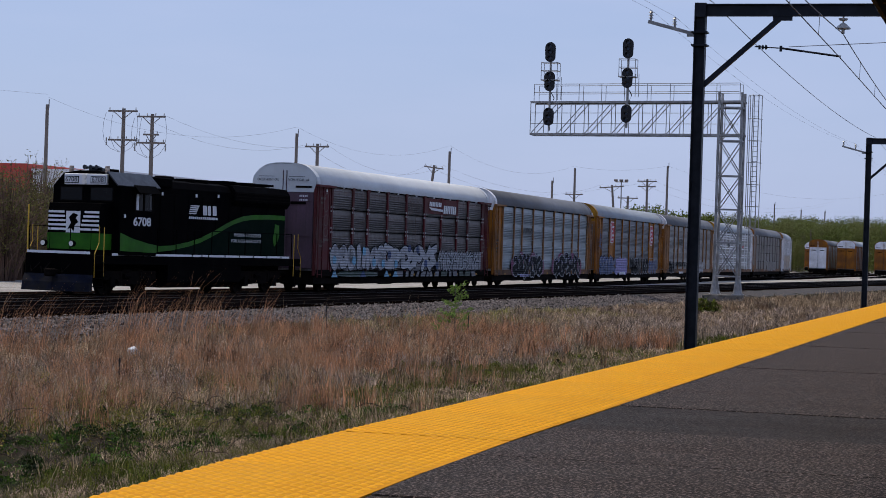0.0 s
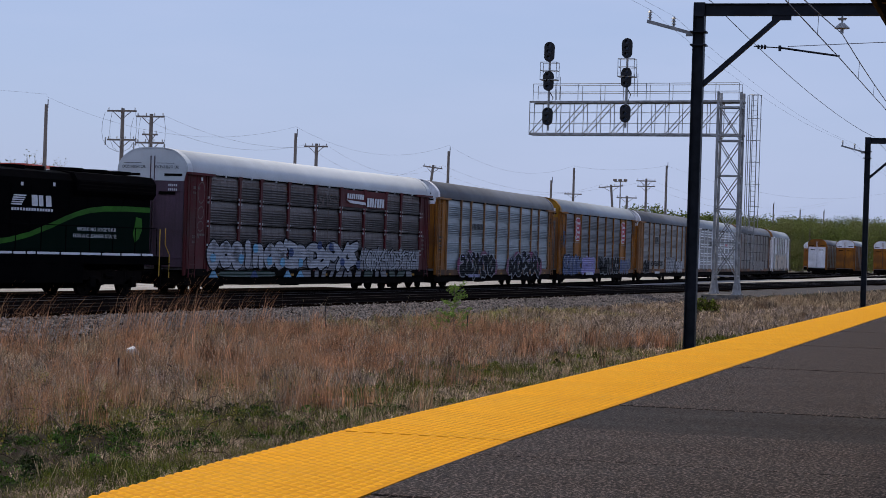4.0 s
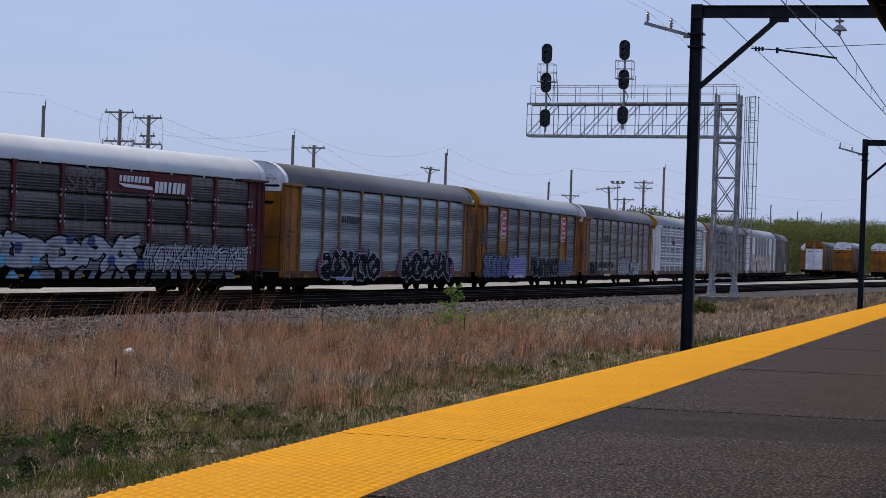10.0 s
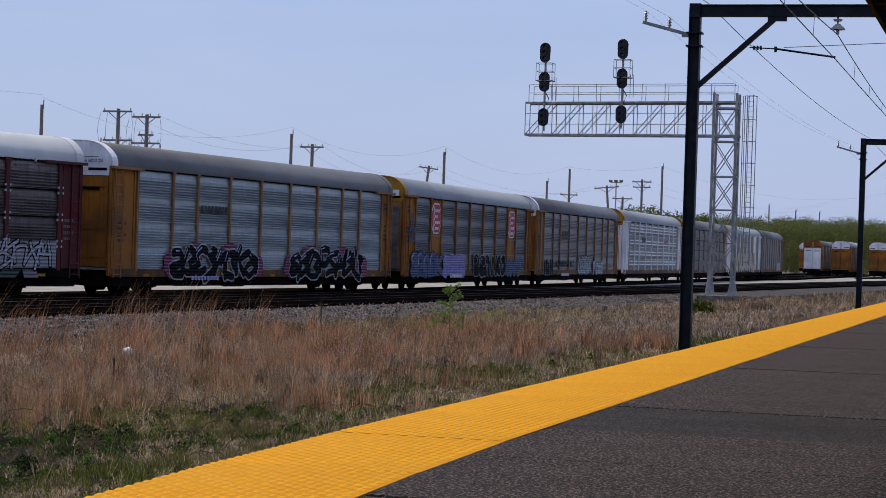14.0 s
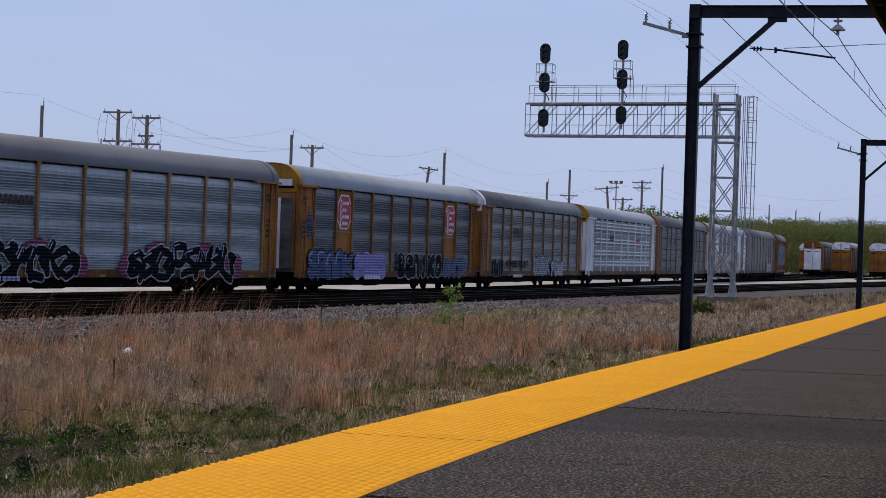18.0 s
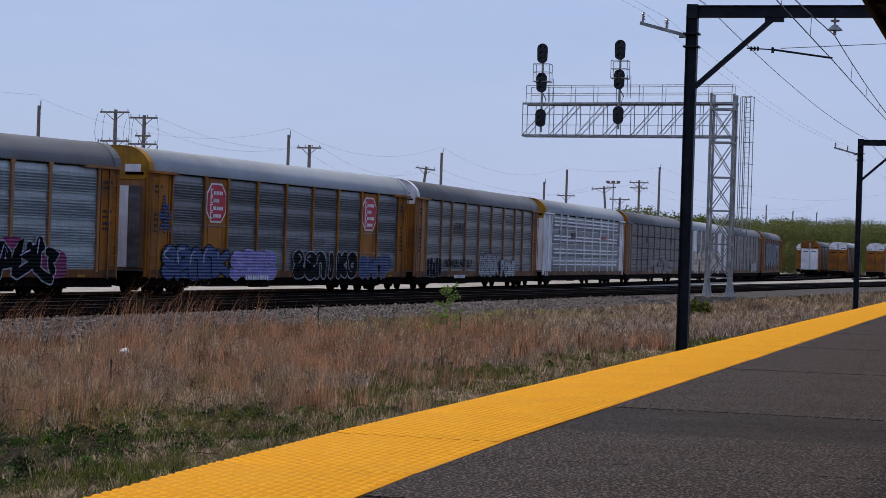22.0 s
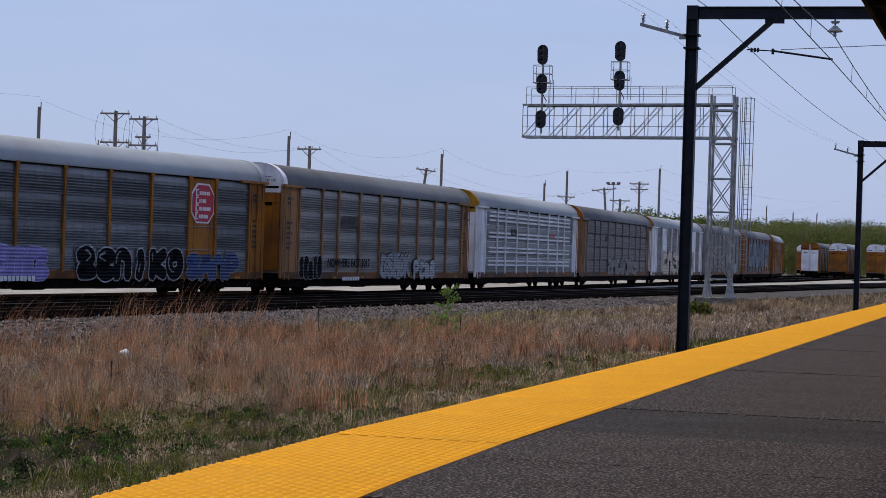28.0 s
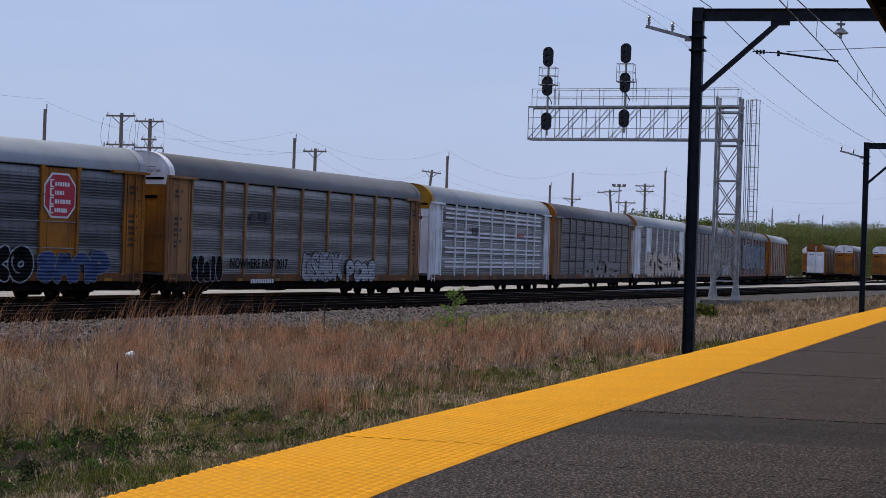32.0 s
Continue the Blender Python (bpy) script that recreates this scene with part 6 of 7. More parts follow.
for x0, z0, w_, h_ in ((-13.5, 3.75, 0.62, 0.85), (-13.45, 3.1, 0.5, 0.5), (-13.45, 2.6, 0.5, 0.4)):
    b = bmesh.new()
    ribbon(b, bent([(x0 + w_ * u, z0 + h_ * v) for u, v in STROKES["loop"][0]]), 0.018, -1.6)
    part("chalk_loop", b, M_STENCIL, c)
bars(c, -13.6, -12.7, 2.4, 2.5, 6, M_STENCIL, y=-1.565, seed=3, name="stencil")
sign(c, "tag_plate", [(-13.25, 4.66), (-13.1, 4.66), (-13.1, 4.8), (-13.25, 4.8)], M_LETTER, -1.6)
for q in (4.42, 4.24):
    b = bmesh.new()
    for i in range(5):
        box(b, (-14.53, -0.8 - 0.085 * i, q), (0.012, 0.05, 0.09))
    part("end_stencil", b, M_LETTER, c)
end_words(c)
placards(c, 5, M_STENCIL)

# orange car with silver sheets
c = autorack(2, "orange autorack with silver ribbed panels, grey roof and magenta graffiti", M_ORANGE, M_PANEL_SILVER, M_ROOFG, cap_m=M_CARWHITE, post_m=M_ORANGE2, ribs=6, band=M_PANEL_SILVER, eave_m=M_UNDER)
bars(c, -7.15, -4.65, 3.36, 3.7, 8, M_INK, y=-1.6, seed=4)
for x0, x1, sd, words in ((-9.5, -1.8, 41, ["drop", "claw", "comb", "bolt", "spike", "claw", "fork", "drop"]), (1.8, 10.0, 42, ["drop", "bolt", "claw", "flag", "snake", "spike", "bolt", "claw"])):
    for k_, (u, v) in enumerate(((-0.75, 0.75), (1.2, 1.7), (x1 - x0 - 3.4, 1.75), (x1 - x0 - 0.9, 0.8))):
        cloud_patch(c, x0 + u, x0 + u + 1.6, 0.7 if k_ in (0, 3) else 1.3, 1.75 if k_ in (0, 3) else 2.2, M_G_PINK, sd * 10 + k_)
    spray(c, x0, x1, 0.58, 2.16, words, M_G_BLACK, M_G_WHITE, sd, w=0.17, e=0.065, smooth=False, jit=0.15, lean=0.3, over=0.28, shine=M_G_LILAC2)
bars(c, -7.9, -5.4, 0.62, 0.78, 9, M_G_LILAC2, y=-1.66, seed=21)
placards(c, 6)
end_words(c)

# orange car with red octagons
c = autorack(3, "orange autorack with blue-grey panels, red octagon signs and graffiti", M_ORANGE, M_PANEL_BLUE, M_ROOFB, end_m=M_ORANGE2, cap_m=M_CARYEL, solid=((-9.5, -7.35), (7.5, 9.6)), ribs=6, band=M_PANEL_BLUE)
for x0, x1 in ((-9.32, -7.5), (7.64, 9.46)):
    sign(c, "octagon_border", octagon(x0, x1, 3.05, 4.7, 0.42), M_LETTER, -1.55, "white border of the red octagon sign")
    sign(c, "octagon_sign", octagon(x0 + 0.07, x1 - 0.07, 3.12, 4.63, 0.4), M_SIGNRED, -1.565, "dark red octagon sign")
    for j, (z, w) in enumerate(((4.22, 0.85), (3.9, 0.55), (3.58, 0.95), (3.26, 0.75))):
        bars(c, x0 + 0.58, x0 + 0.58 + w, z, z + 0.15, 6, M_LETTER, y=-1.58, seed=50 + j)
        for zz in (z - 0.05, z + 0.19):
            sign(c, "large_initial", [(x0 + 0.3, zz), (x0 + 0.52, zz), (x0 + 0.52, zz + 0.05), (x0 + 0.3, zz + 0.05)], M_LETTER, -1.58)
        sign(c, "large_initial", [(x0 + 0.3, z), (x0 + 0.38, z), (x0 + 0.38, z + 0.19), (x0 + 0.3, z + 0.19)], M_LETTER, -1.58)
cloud_patch(c, -12.6, -7.6, 0.64, 1.9, M_G_BLUE, 510, n=22)
spray(c, -13.2, -7.2, 0.6, 2.12, ["snake", "flag", "arch", "arch", "fork"], M_G_BLUE, M_G_BLACK, 51, w=0.22, e=0.05, shine=M_G_WHITE, over=0.14)
cloud_patch(c, -6.9, -3.2, 0.66, 2.0, M_G_LILAC, 511, n=22)
spray(c, -7.0, -2.5, 0.62, 2.0, ["snake", "comb", "arch", "claw"], M_G_LILAC, M_G_LILAC2, 52, w=0.2, e=0.04, over=0.14)
spray(c, -0.55, 7.0, 0.6, 2.06, ["bend", "comb", "arch", "stem", "fork", "loop"], M_G_BLACK, M_G_WHITE, 55, w=0.26, e=0.06, shine=M_G_DULL, jit=0.03, drips=2, over=0.1)
spray(c, 7.3, 11.5, 0.6, 1.92, ["snake", "spike", "arch", "flag"], M_G_BLUE, M_G_DULL, 53, w=0.2, e=0.05, over=0.12)
placards(c, 7)
b = bmesh.new()
for st, x0, z0 in (("bolt", -13.5, 2.7), ("claw", -13.2, 3.0), ("cross", -13.0, 2.6), ("stem", -13.3, 3.3)):
    for ln in STROKES[st]:
        ribbon(b, bent([(x0 + 0.5 * u, z0 + 0.7 * v) for u, v in ln]), 0.07, -1.6)
part("blue_tag", b, M_G_BLUE, c, "blue sprayed tag")
bars(c, -5.6, -3.2, 0.66, 0.84, 10, M_LETTER, y=-1.66, seed=8)
# the near end door has shed its paint in a long pale strip and a dark one
for y0, y1, m in ((-0.25, -0.75, M_CARWHITE), (-0.78, -1.3, M_PANEL_BLUE)):
    part("peeled_strip", box(bmesh.new(), (-14.53, (y0 + y1) / 2, 2.75), (0.02, abs(y1 - y0), 3.2)), m, c, "bare strip on the end door")
part("end_label", box(bmesh.new(), (-14.59, -0.95, 5.05), (0.02, 0.7, 0.3)), M_CARWHITE, c, "white label on the yellow end")

# orange car with grey sheets and many posts
c = autorack(4, "weathered orange autorack with grey ribbed panels, grey roof and sprayed words", M_ORANGE2, M_PANEL_GREY, M_ROOFG, cap_m=M_CARWHITE, end_m=M_ORANGE, ribs=6, band=M_PANEL_GREY, eave_m=M_UNDER)
for j in range(4):
    sign(c, "logo_stripe", [(-7.05 + 0.06 * j, 3.38 + 0.11 * j), (-6.25 + 0.04 * j, 3.38 + 0.11 * j), (-6.2 + 0.04 * j, 3.45 + 0.11 * j), (-7.02 + 0.06 * j, 3.45 + 0.11 * j)], M_INK, -1.6)
bars(c, -6.0, -4.7, 3.38, 3.78, 2, M_INK, y=-1.6, seed=9, lean=-0.1)
bars(c, -7.05, -4.7, 3.22, 3.32, 14, M_INK, y=-1.6, seed=10)
spray(c, -12.4, -9.55, 0.66, 1.86, ["snake", "comb", "drop", "stem", "loop"], M_G_BLACK, M_G_WHITE, 60, w=0.17, e=0.035, jit=0.04, over=0.1)
word(c, "NOWHERE FAST 2017", -8.8, -2.95, 1.28, 1.7, M_G_BLACK, None, bold=0.01, y=-1.61)
cloud_patch(c, -1.1, 3.2, 0.74, 2.05, M_G_SILVER, 610, n=22)
spray(c, -1.25, 3.35, 0.66, 2.16, ["claw", "snake", "spike", "loop", "fork"], M_G_GREY, M_G_BLACK, 61, w=0.17, e=0.05, shine=M_G_WHITE, over=0.15)
spray(c, 3.9, 7.55, 0.62, 1.82, ["flag", "comb", "drop", "snake"], M_G_WHITE, M_G_BLACK, 62, w=0.17, e=0.05, over=0.12)
bars(c, -6.7, -4.3, 0.66, 0.84, 10, M_LETTER, y=-1.6, seed=11)
placards(c, 8)
end_words(c)

# white car
c = autorack(5, "white autorack with orange sill, pale roof and open ribbed panels", M_CARWHITE, M_PANEL_GREY, M_ROOFB, cap_m=M_CARYEL, sill_m=M_SILL, ribs=5, band=M_CARWHITE)
bars(c, -6.0, -4.3, 3.35, 3.75, 5, M_INK, y=-1.56, seed=12)
bars(c, 4.6, 6.8, 3.4, 3.6, 7, M_SIGNRED, y=-1.56, seed=13)
for z in (1.5, 1.75, 2.3, 2.55, 3.2, 3.45, 4.2, 4.45, 4.7):
    part("white_slat", box(bmesh.new(), (0, -1.545, z), (22.9, 0.03, 0.1)), M_CARWHITE, c)
c = autorack(6, "faded orange autorack with brownish grey panels and grey roof", M_ORANGE2, M_PANEL_BROWN, M_ROOFG, cap_m=M_ORANGE, ribs=5, near=True, post_m=M_PANEL_BROWN)
spray(c, -4.6, 7.8, 0.8, 2.1, ["snake", "arch", "claw", "loop", "comb", "fork", "drop"], M_PANEL_BROWN, M_G_GREY, 63, w=0.22, e=0.06)
bars(c, -5.6, -4.6, 3.4, 3.8, 2, M_INK, y=-1.56, seed=14)
c = autorack(7, "dirty white autorack with tan and grey graffiti and pale roof", M_CARWHITE, M_PANEL_BROWN, M_ROOFB, cap_m=M_ORANGE2, solid=((-9.5, -7.35), (7.5, 9.6)), near=False)
spray(c, -9.3, 8.8, 0.75, 3.0, ["claw", "arch", "snake", "fork", "loop", "spike", "comb"], M_G_TAN, M_G_GREY, 64, w=0.38, e=0.09)
c = autorack(8, "weathered brown autorack with grey panels", M_PANEL_BROWN, M_PANEL_BROWN, M_ROOFG, near=False)
spray(c, 5.0, 10.0, 0.8, 2.0, ["comb", "arch", "snake"], M_G_WHITE, M_G_GREY, 65, w=0.22, e=0.06)
c = autorack(9, "dark navy autorack with pale blue graffiti and orange ends", M_ORANGE, M_PANEL_NAVY, M_ROOFG, near=False)
spray(c, -9, 10, 1.6, 4.4, ["claw", "snake", "loop", "spike", "fork", "comb"], M_PANEL_NAVY, M_G_SKY, 66, w=0.42, e=0.1)
c = autorack(10, "orange brown autorack with grey roof", M_ORANGE, M_PANEL_BROWN, M_ROOFB, near=False)
c = autorack(11, "orange autorack with white end cap", M_ORANGE, M_PANEL_GREY, M_ROOFB, cap_m=M_CARWHITE, near=False)
c = autorack(12, "orange autorack with grey panels", M_ORANGE, M_PANEL_GREY, M_ROOFW, near=False)
c = autorack(13, "orange autorack far back in the train", M_ORANGE, M_PANEL_GREY, M_ROOFW, near=False)
# cars parked in the yard: copies of the near kinds, standing still
PARKED = [((14.45 + 359.5, 35.2, -0.05), 2, "parked silver autorack with white end doors in the yard"), ((14.45 + 361, 30.6, -0.05), 10, "parked orange autorack with white gable in the yard"),
          ((14.45 + 362.5, 24.4, -0.05), 10, "parked orange autorack with pale roof in the yard"), ((424, 41.1, -0.05), 11, "parked orange autorack half hidden in the yard")]
for at_, k_, lb_ in PARKED:
    src = TRAIN[k_ - 1][0]
    cc = copy_thing(src, pose(*at_))
    tagged(cc, lb_, group="freight cars parked in the yard")
    for ch in cc.children:
        if k_ == 2 and ch.name.startswith("end_door"):
            ch.data = ch.data.copy()
            ch.data.materials[0] = M_CARWHITE
        if k_ == 2 and (ch.name.startswith("roof_end_cap") or ch.name.startswith("end_gable")):
            ch.data = ch.data.copy()
            ch.data.materials[0] = M_ORANGE
        if k_ == 10 and ch.name.startswith("end_gable"):
            ch.data = ch.data.copy()
            ch.data.materials[0] = M_CARWHITE
        if ch.name.startswith(("graffiti", "lettering", "blue_tag")):
            for g2 in ch.children:
                bpy.data.objects.remove(g2)
            bpy.data.objects.remove(ch)


# ---- the engine ----
def longer(x):
    return x * 1.067 if x > -5.6 else -5.975 + (x + 5.6) * 0.97


def engine():
    o = thing("diesel_locomotive", "black and green four-axle diesel locomotive with white striped nose", "locomotive")
    F = 8.45
    # frame, fuel tank, steps
    b = bmesh.new()
    box(b, (0, 0, 1.36), (2 * F, 2.9, 0.34), bevel=0.02)
    box(b, (0, 0, 1.1), (2 * F - 1.0, 1.2, 0.3))
    part("frame", b, M_LBLACK, o)
    b = bmesh.new()
    prism(b, [(-1.45, 1.2), (-1.45, 0.5), (-1.1, 0.28), (1.1, 0.28), (1.45, 0.5), (1.45, 1.2)], -2.9, 3.0)
    part("fuel_tank", b, M_LBLACK, o)
    b = bmesh.new()
    rod(b, (-2.2, -1.2, 1.0), (0.2, -1.2, 1.0), 0.16, 12)
    part("air_tank", b, M_LBLACK, o)
    x = -7.1
    for w in (6.1, 0.75, 0.55, 1.35, 1.2, 1.25, 1.2, 1.3, 1.2):
        sx = min(w, 7.4 - x)
        if sx > 0.1:
            sign(o, "sill_stripe", [(x, 1.54), (x + sx - 0.1, 1.54), (x + sx - 0.1, 1.63), (x, 1.63)], M_LWHITE, -1.455, "white sill stripe")
        x += w
    # front end
    b = bmesh.new()
    box(b, (-F - 0.06, 0, 1.1), (0.14, 2.9, 0.95), bevel=0.02)
    part("front_plate", b, M_LBLACK, o)
    b = bmesh.new()
    prof = [(-F - 0.1, 0.16), (-F - 0.3, 0.16), (-F - 0.24, 0.5), (-F - 0.1, 0.8)]
    va = [b.verts.new((x, -1.5, z)) for x, z in prof]
    vm = [b.verts.new((x - 0.32, 0, z)) for x, z in prof]
    vb = [b.verts.new((x, 1.5, z)) for x, z in prof]
    for p_, q_ in ((va, vm), (vm, vb)):
        for i in range(4):
            b.faces.new((p_[i], p_[(i + 1) % 4], q_[(i + 1) % 4], q_[i]))
    b.faces.new(va)
    b.faces.new(vb[::-1])
    part("snow_plow", b, M_PLOW, o, "scuffed blue-black snow plow")
    sign_b = box(bmesh.new(), (-F - 0.14, 0, 1.62), (0.04, 2.75, 0.1))
    part("front_stripe", sign_b, M_LWHITE, o, "white stripe across the front sill")
    b = bmesh.new()
    rod(b, (-F, 0, 0.86), (-F - 0.75, 0, 0.86), 0.12, 8)
    box(b, (-F - 0.7, 0, 0.86), (0.34, 0.36, 0.3), bevel=0.05)
    part("coupler", b, M_UNDER, o)
    for y in (-0.62, 0.62):
        part("ditch_light", rod(bmesh.new(), (-F - 0.1, y, 1.95), (-F - 0.26, y, 1.95), 0.12, 12), M_LBLACK, o)
        part("ditch_lens", rod(bmesh.new(), (-F - 0.262, y, 1.95), (-F - 0.275, y, 1.95), 0.095, 12), M_LAMP, o)
    for k_, y in enumerate((-0.55, 0.35, 0.8)):
        part("air_hose", chain(bmesh.new(), [(-F - 0.12, y, 1.2), (-F - 0.3, y + 0.1, 1.0), (-F - 0.3, y + 0.25, 0.85), (-F - 0.14, y + 0.4, 1.05)], 0.03, 6), M_UNDER, o)
    for sx in (-1, 1):
        for sy in (-1, 1):
            b = bmesh.new()
            for i in range(4):
                box(b, (sx * (F - 0.35), sy * 1.36, 0.36 + 0.3 * i), (0.55, 0.28, 0.04))
            box(b, (sx * (F - 0.65), sy * 1.36, 0.8), (0.04, 0.3, 1.0))
            part("steps", b, M_LBLACK, o)
            b = bmesh.new()
            chain(b, [(sx * (F - 0.05), sy * 1.47, 0.7), (sx * (F - 0.05), sy * 1.47, 1.6), (sx * (F - 0.35), sy * 1.47, 2.0), (sx * (F - 0.35), sy * 1.47, 2.65)], 0.018, 6)
            part("grab_rail", b, M_LYEL, o, "yellow grab rail")
            b = bmesh.new()
            rod(b, (sx * (F - 0.72), sy * 1.47, 0.75), (sx * (F - 0.72), sy * 1.47, 2.6), 0.018, 6)
            part("grab_rail", b, M_LYEL, o)
    # front handrail
    for y0, y1 in ((-1.35, -0.45), (0.45, 1.35)):
        part("front_handrail", chain(bmesh.new(), [(-F - 0.05, y0, 1.55), (-F - 0.05, y0, 2.6), (-F - 0.05, y1, 2.6), (-F - 0.05, y1, 1.55)], 0.022, 6), M_LBLACK, o)
    b = bmesh.new()
    rod(b, (-F - 0.05, 1.42, 1.55), (-F - 0.05, 1.42, 3.4), 0.03, 6)
    part("marker_post", b, M_LYEL, o)
    # nose
    nf = -7.55
    b = bmesh.new()
    prism(b, [(nf, 1.55), (nf, 3.2), (nf + 0.08, 3.5), (-6.5, 3.55), (-6.5, 1.55)], -1.14, 1.14, "y")
    part("nose", b, M_LBLACK, o)
    part("nose_band", box(bmesh.new(), (nf - 0.006, 0, 2.05), (0.02, 2.3, 0.62)), M_LGREEN, o, "bright green band round the nose")
    sign(o, "nose_side_band", [(nf, 1.74), (-6.5, 1.74), (-6.5, 2.36), (nf, 2.36)], M_LGREEN, -1.142)
    for i in range(5):
        z = 2.5 + 0.165 * i
        for y0, y1 in ((-1.12, -0.28 - 0.05 * i), (0.3 + 0.03 * i, 1.12)):
            part("nose_stripe", box(bmesh.new(), (nf - 0.012, (y0 + y1) / 2, z), (0.02, y1 - y0, 0.085)), M_LWHITE, o)
    part("nose_panel", box(bmesh.new(), (nf - 0.010, 0.02, 2.78), (0.02, 0.62, 0.82)), M_LWHITE, o)
    b = bmesh.new()
    emblem = [(-0.25, 2.5), (-0.1, 2.75), (-0.2, 2.95), (-0.02, 3.12), (0.2, 3.05), (0.1, 2.92), (0.22, 2.78), (0.06, 2.66), (0.02, 2.42), (-0.1, 2.55)]
    va = [b.verts.new((nf - 0.022, -y, z)) for y, z in emblem]
    vb = [b.verts.new((nf - 0.034, -y, z)) for y, z in emblem]
    for i in range(len(va)):
        b.faces.new((va[i], va[(i + 1) % len(va)], vb[(i + 1) % len(va)], vb[i]))
    b.faces.new(va)
    b.faces.new(vb[::-1])
    part("nose_emblem", b, M_LBLACK, o, "black emblem on the white nose panel")
    # cab
    cf, cr = -6.65, -3.9
    b = bmesh.new()
    roof = [(-1.5, 3.4), (-1.5, 4.2), (-1.05, 4.68), (-0.4, 4.78), (0.4, 4.78), (1.05, 4.68), (1.5, 4.2), (1.5, 3.4), (1.5, 1.55), (-1.5, 1.55)]
    prism(b, roof, cf, cr)
    part("cab", b, M_LBLACK, o)
    # grey strip over the black slope; the light on it is in the colour
    b = bmesh.new()
    beam(b, (cf - 0.3, -1.3, 4.47), (cr + 0.1, -1.3, 4.47), 0.05, 0.72, up=(0, 1, 1.05))
    part("cab_roof_edge", b, M_LGREY, o, "cab roof slope in a lighter grey, its lit look painted in")
    for y0, y1 in ((-1.15, -0.2), (0.2, 1.15)):
        wv = part("windshield", box(bmesh.new(), (cf - 0.01, (y0 + y1) / 2, 3.88), (0.03, y1 - y0, 0.48)), M_CABGLASS, o)
        part("window_gasket", box(bmesh.new(), (cf - 0.004, (y0 + y1) / 2, 3.88), (0.02, y1 - y0 + 0.08, 0.56)), M_UNDER, wv)
    part("number_band", box(bmesh.new(), (cf - 0.06, 0, 4.44), (0.14, 1.9, 0.42), bevel=0.02), M_LWHITE, o, "white headlight and number board band")
    for yc in (0.62, -0.56):
        nb = part("number_board", box(bmesh.new(), (cf - 0.135, yc, 4.42), (0.02, 0.66, 0.27), bevel=0.008), M_LBLACK, o)
        part("board_face", box(bmesh.new(), (cf - 0.146, yc, 4.42), (0.01, 0.6, 0.21)), M_LETTER, nb)
        lettering("board_number", "6708", 0.27, nb, M_INK, pose(cf - 0.158, yc, 4.42) @ Matrix.Rotation(radians(-90), 4, "Z") @ SIDE, width=0.52)
    for zz in (4.54, 4.33):
        part("headlight", rod(bmesh.new(), (cf - 0.13, 0.03, zz), (cf - 0.2, 0.03, zz), 0.1, 12), M_LAMP, o)
    for y in (-0.8, 0.8):
        part("beacon", rod(bmesh.new(), (-6.5, y, 4.6), (-6.5, y, 4.96), 0.11, 10, 0.09), M_G_TAN, o, "pale amber beacon")
    b = bmesh.new()
    for i, y in enumerate((-0.2, 0.0, 0.2)):
        rod(b, (-5.9 - 0.1 * i, y, 4.9), (-6.35 - 0.1 * i, y, 4.92), 0.03, 8, 0.09)
    box(b, (-5.9, 0, 4.85), (0.3, 0.6, 0.1))
    part("horn", b, M_LGREY, o)
    part("antenna_dome", box(bmesh.new(), (-5.0, 0.2, 4.84), (0.9, 0.7, 0.14), bevel=0.04), M_LBLACK, o)
    # cab side window and shade
    wn_ = part("side_window", plate(bmesh.new(), [(-5.5, 3.3), (-4.28, 3.3), (-4.28, 3.98), (-5.5, 3.98)], -1.502, 0.01), M_CABGLASS, o)
    for x0, x1 in ((-5.56, -5.48), (-4.95, -4.86), (-4.32, -4.24)):
        part("window_frame", box(bmesh.new(), ((x0 + x1) / 2, -1.52, 3.64), (x1 - x0, 0.03, 0.78)), M_UNDER, wn_)
    part("window_blind", plate(bmesh.new(), [(-5.46, 3.32), (-5.28, 3.32), (-5.28, 3.95), (-5.46, 3.95)], -1.514, 0.006), M_LETTER, wn_)
    part("window_blind", plate(bmesh.new(), [(-4.5, 3.35), (-4.34, 3.35), (-4.34, 3.9), (-4.5, 3.9)], -1.514, 0.006), M_LGREY, wn_)
    b = bmesh.new()
    beam(b, (-5.7, -1.66, 4.12), (-4.1, -1.66, 4.12), 0.03, 0.42, up=(0, 1, 1.1))
    part("window_shade", b, M_LBLACK, o)
    lettering("cab_number", "6708", 0.46, o, M_LETTER, pose(-4.98, -1.506, 2.86) @ SIDE, "white road number", width=1.35, bold=0.012)
    for px, pz in ((-6.35, 3.0), (-2.75, 3.98), (-0.1, 4.0), (1.7, 4.05), (5.75, 3.02), (-6.55, 1.95), (5.55, 1.95)):
        sign(o, "label_plate", [(px, pz), (px + 0.13, pz), (px + 0.13, pz + 0.13), (px, pz + 0.13)], M_LETTER, -1.505 if px < -3.9 else -0.965)
    # long hood
    b = bmesh.new()
    hood = [(-0.95, 1.55), (-0.95, 4.3), (-0.78, 4.56), (-0.3, 4.66), (0.3, 4.66), (0.78, 4.56), (0.95, 4.3), (0.95, 1.55)]
    prism(b, hood, cr, 7.75)
    part("long_hood", b, M_LBLACK, o)
    b = bmesh.new()
    rad = [(-1.0, 3.75), (-1.14, 3.95), (-1.14, 4.35), (-0.95, 4.62), (-0.3, 4.69), (0.3, 4.69), (0.95, 4.62), (1.14, 4.35), (1.14, 3.95), (1.0, 3.75)]
    prism(b, rad, 2.9, 7.85)
    part("radiator_housing", b, M_LBLACK, o)
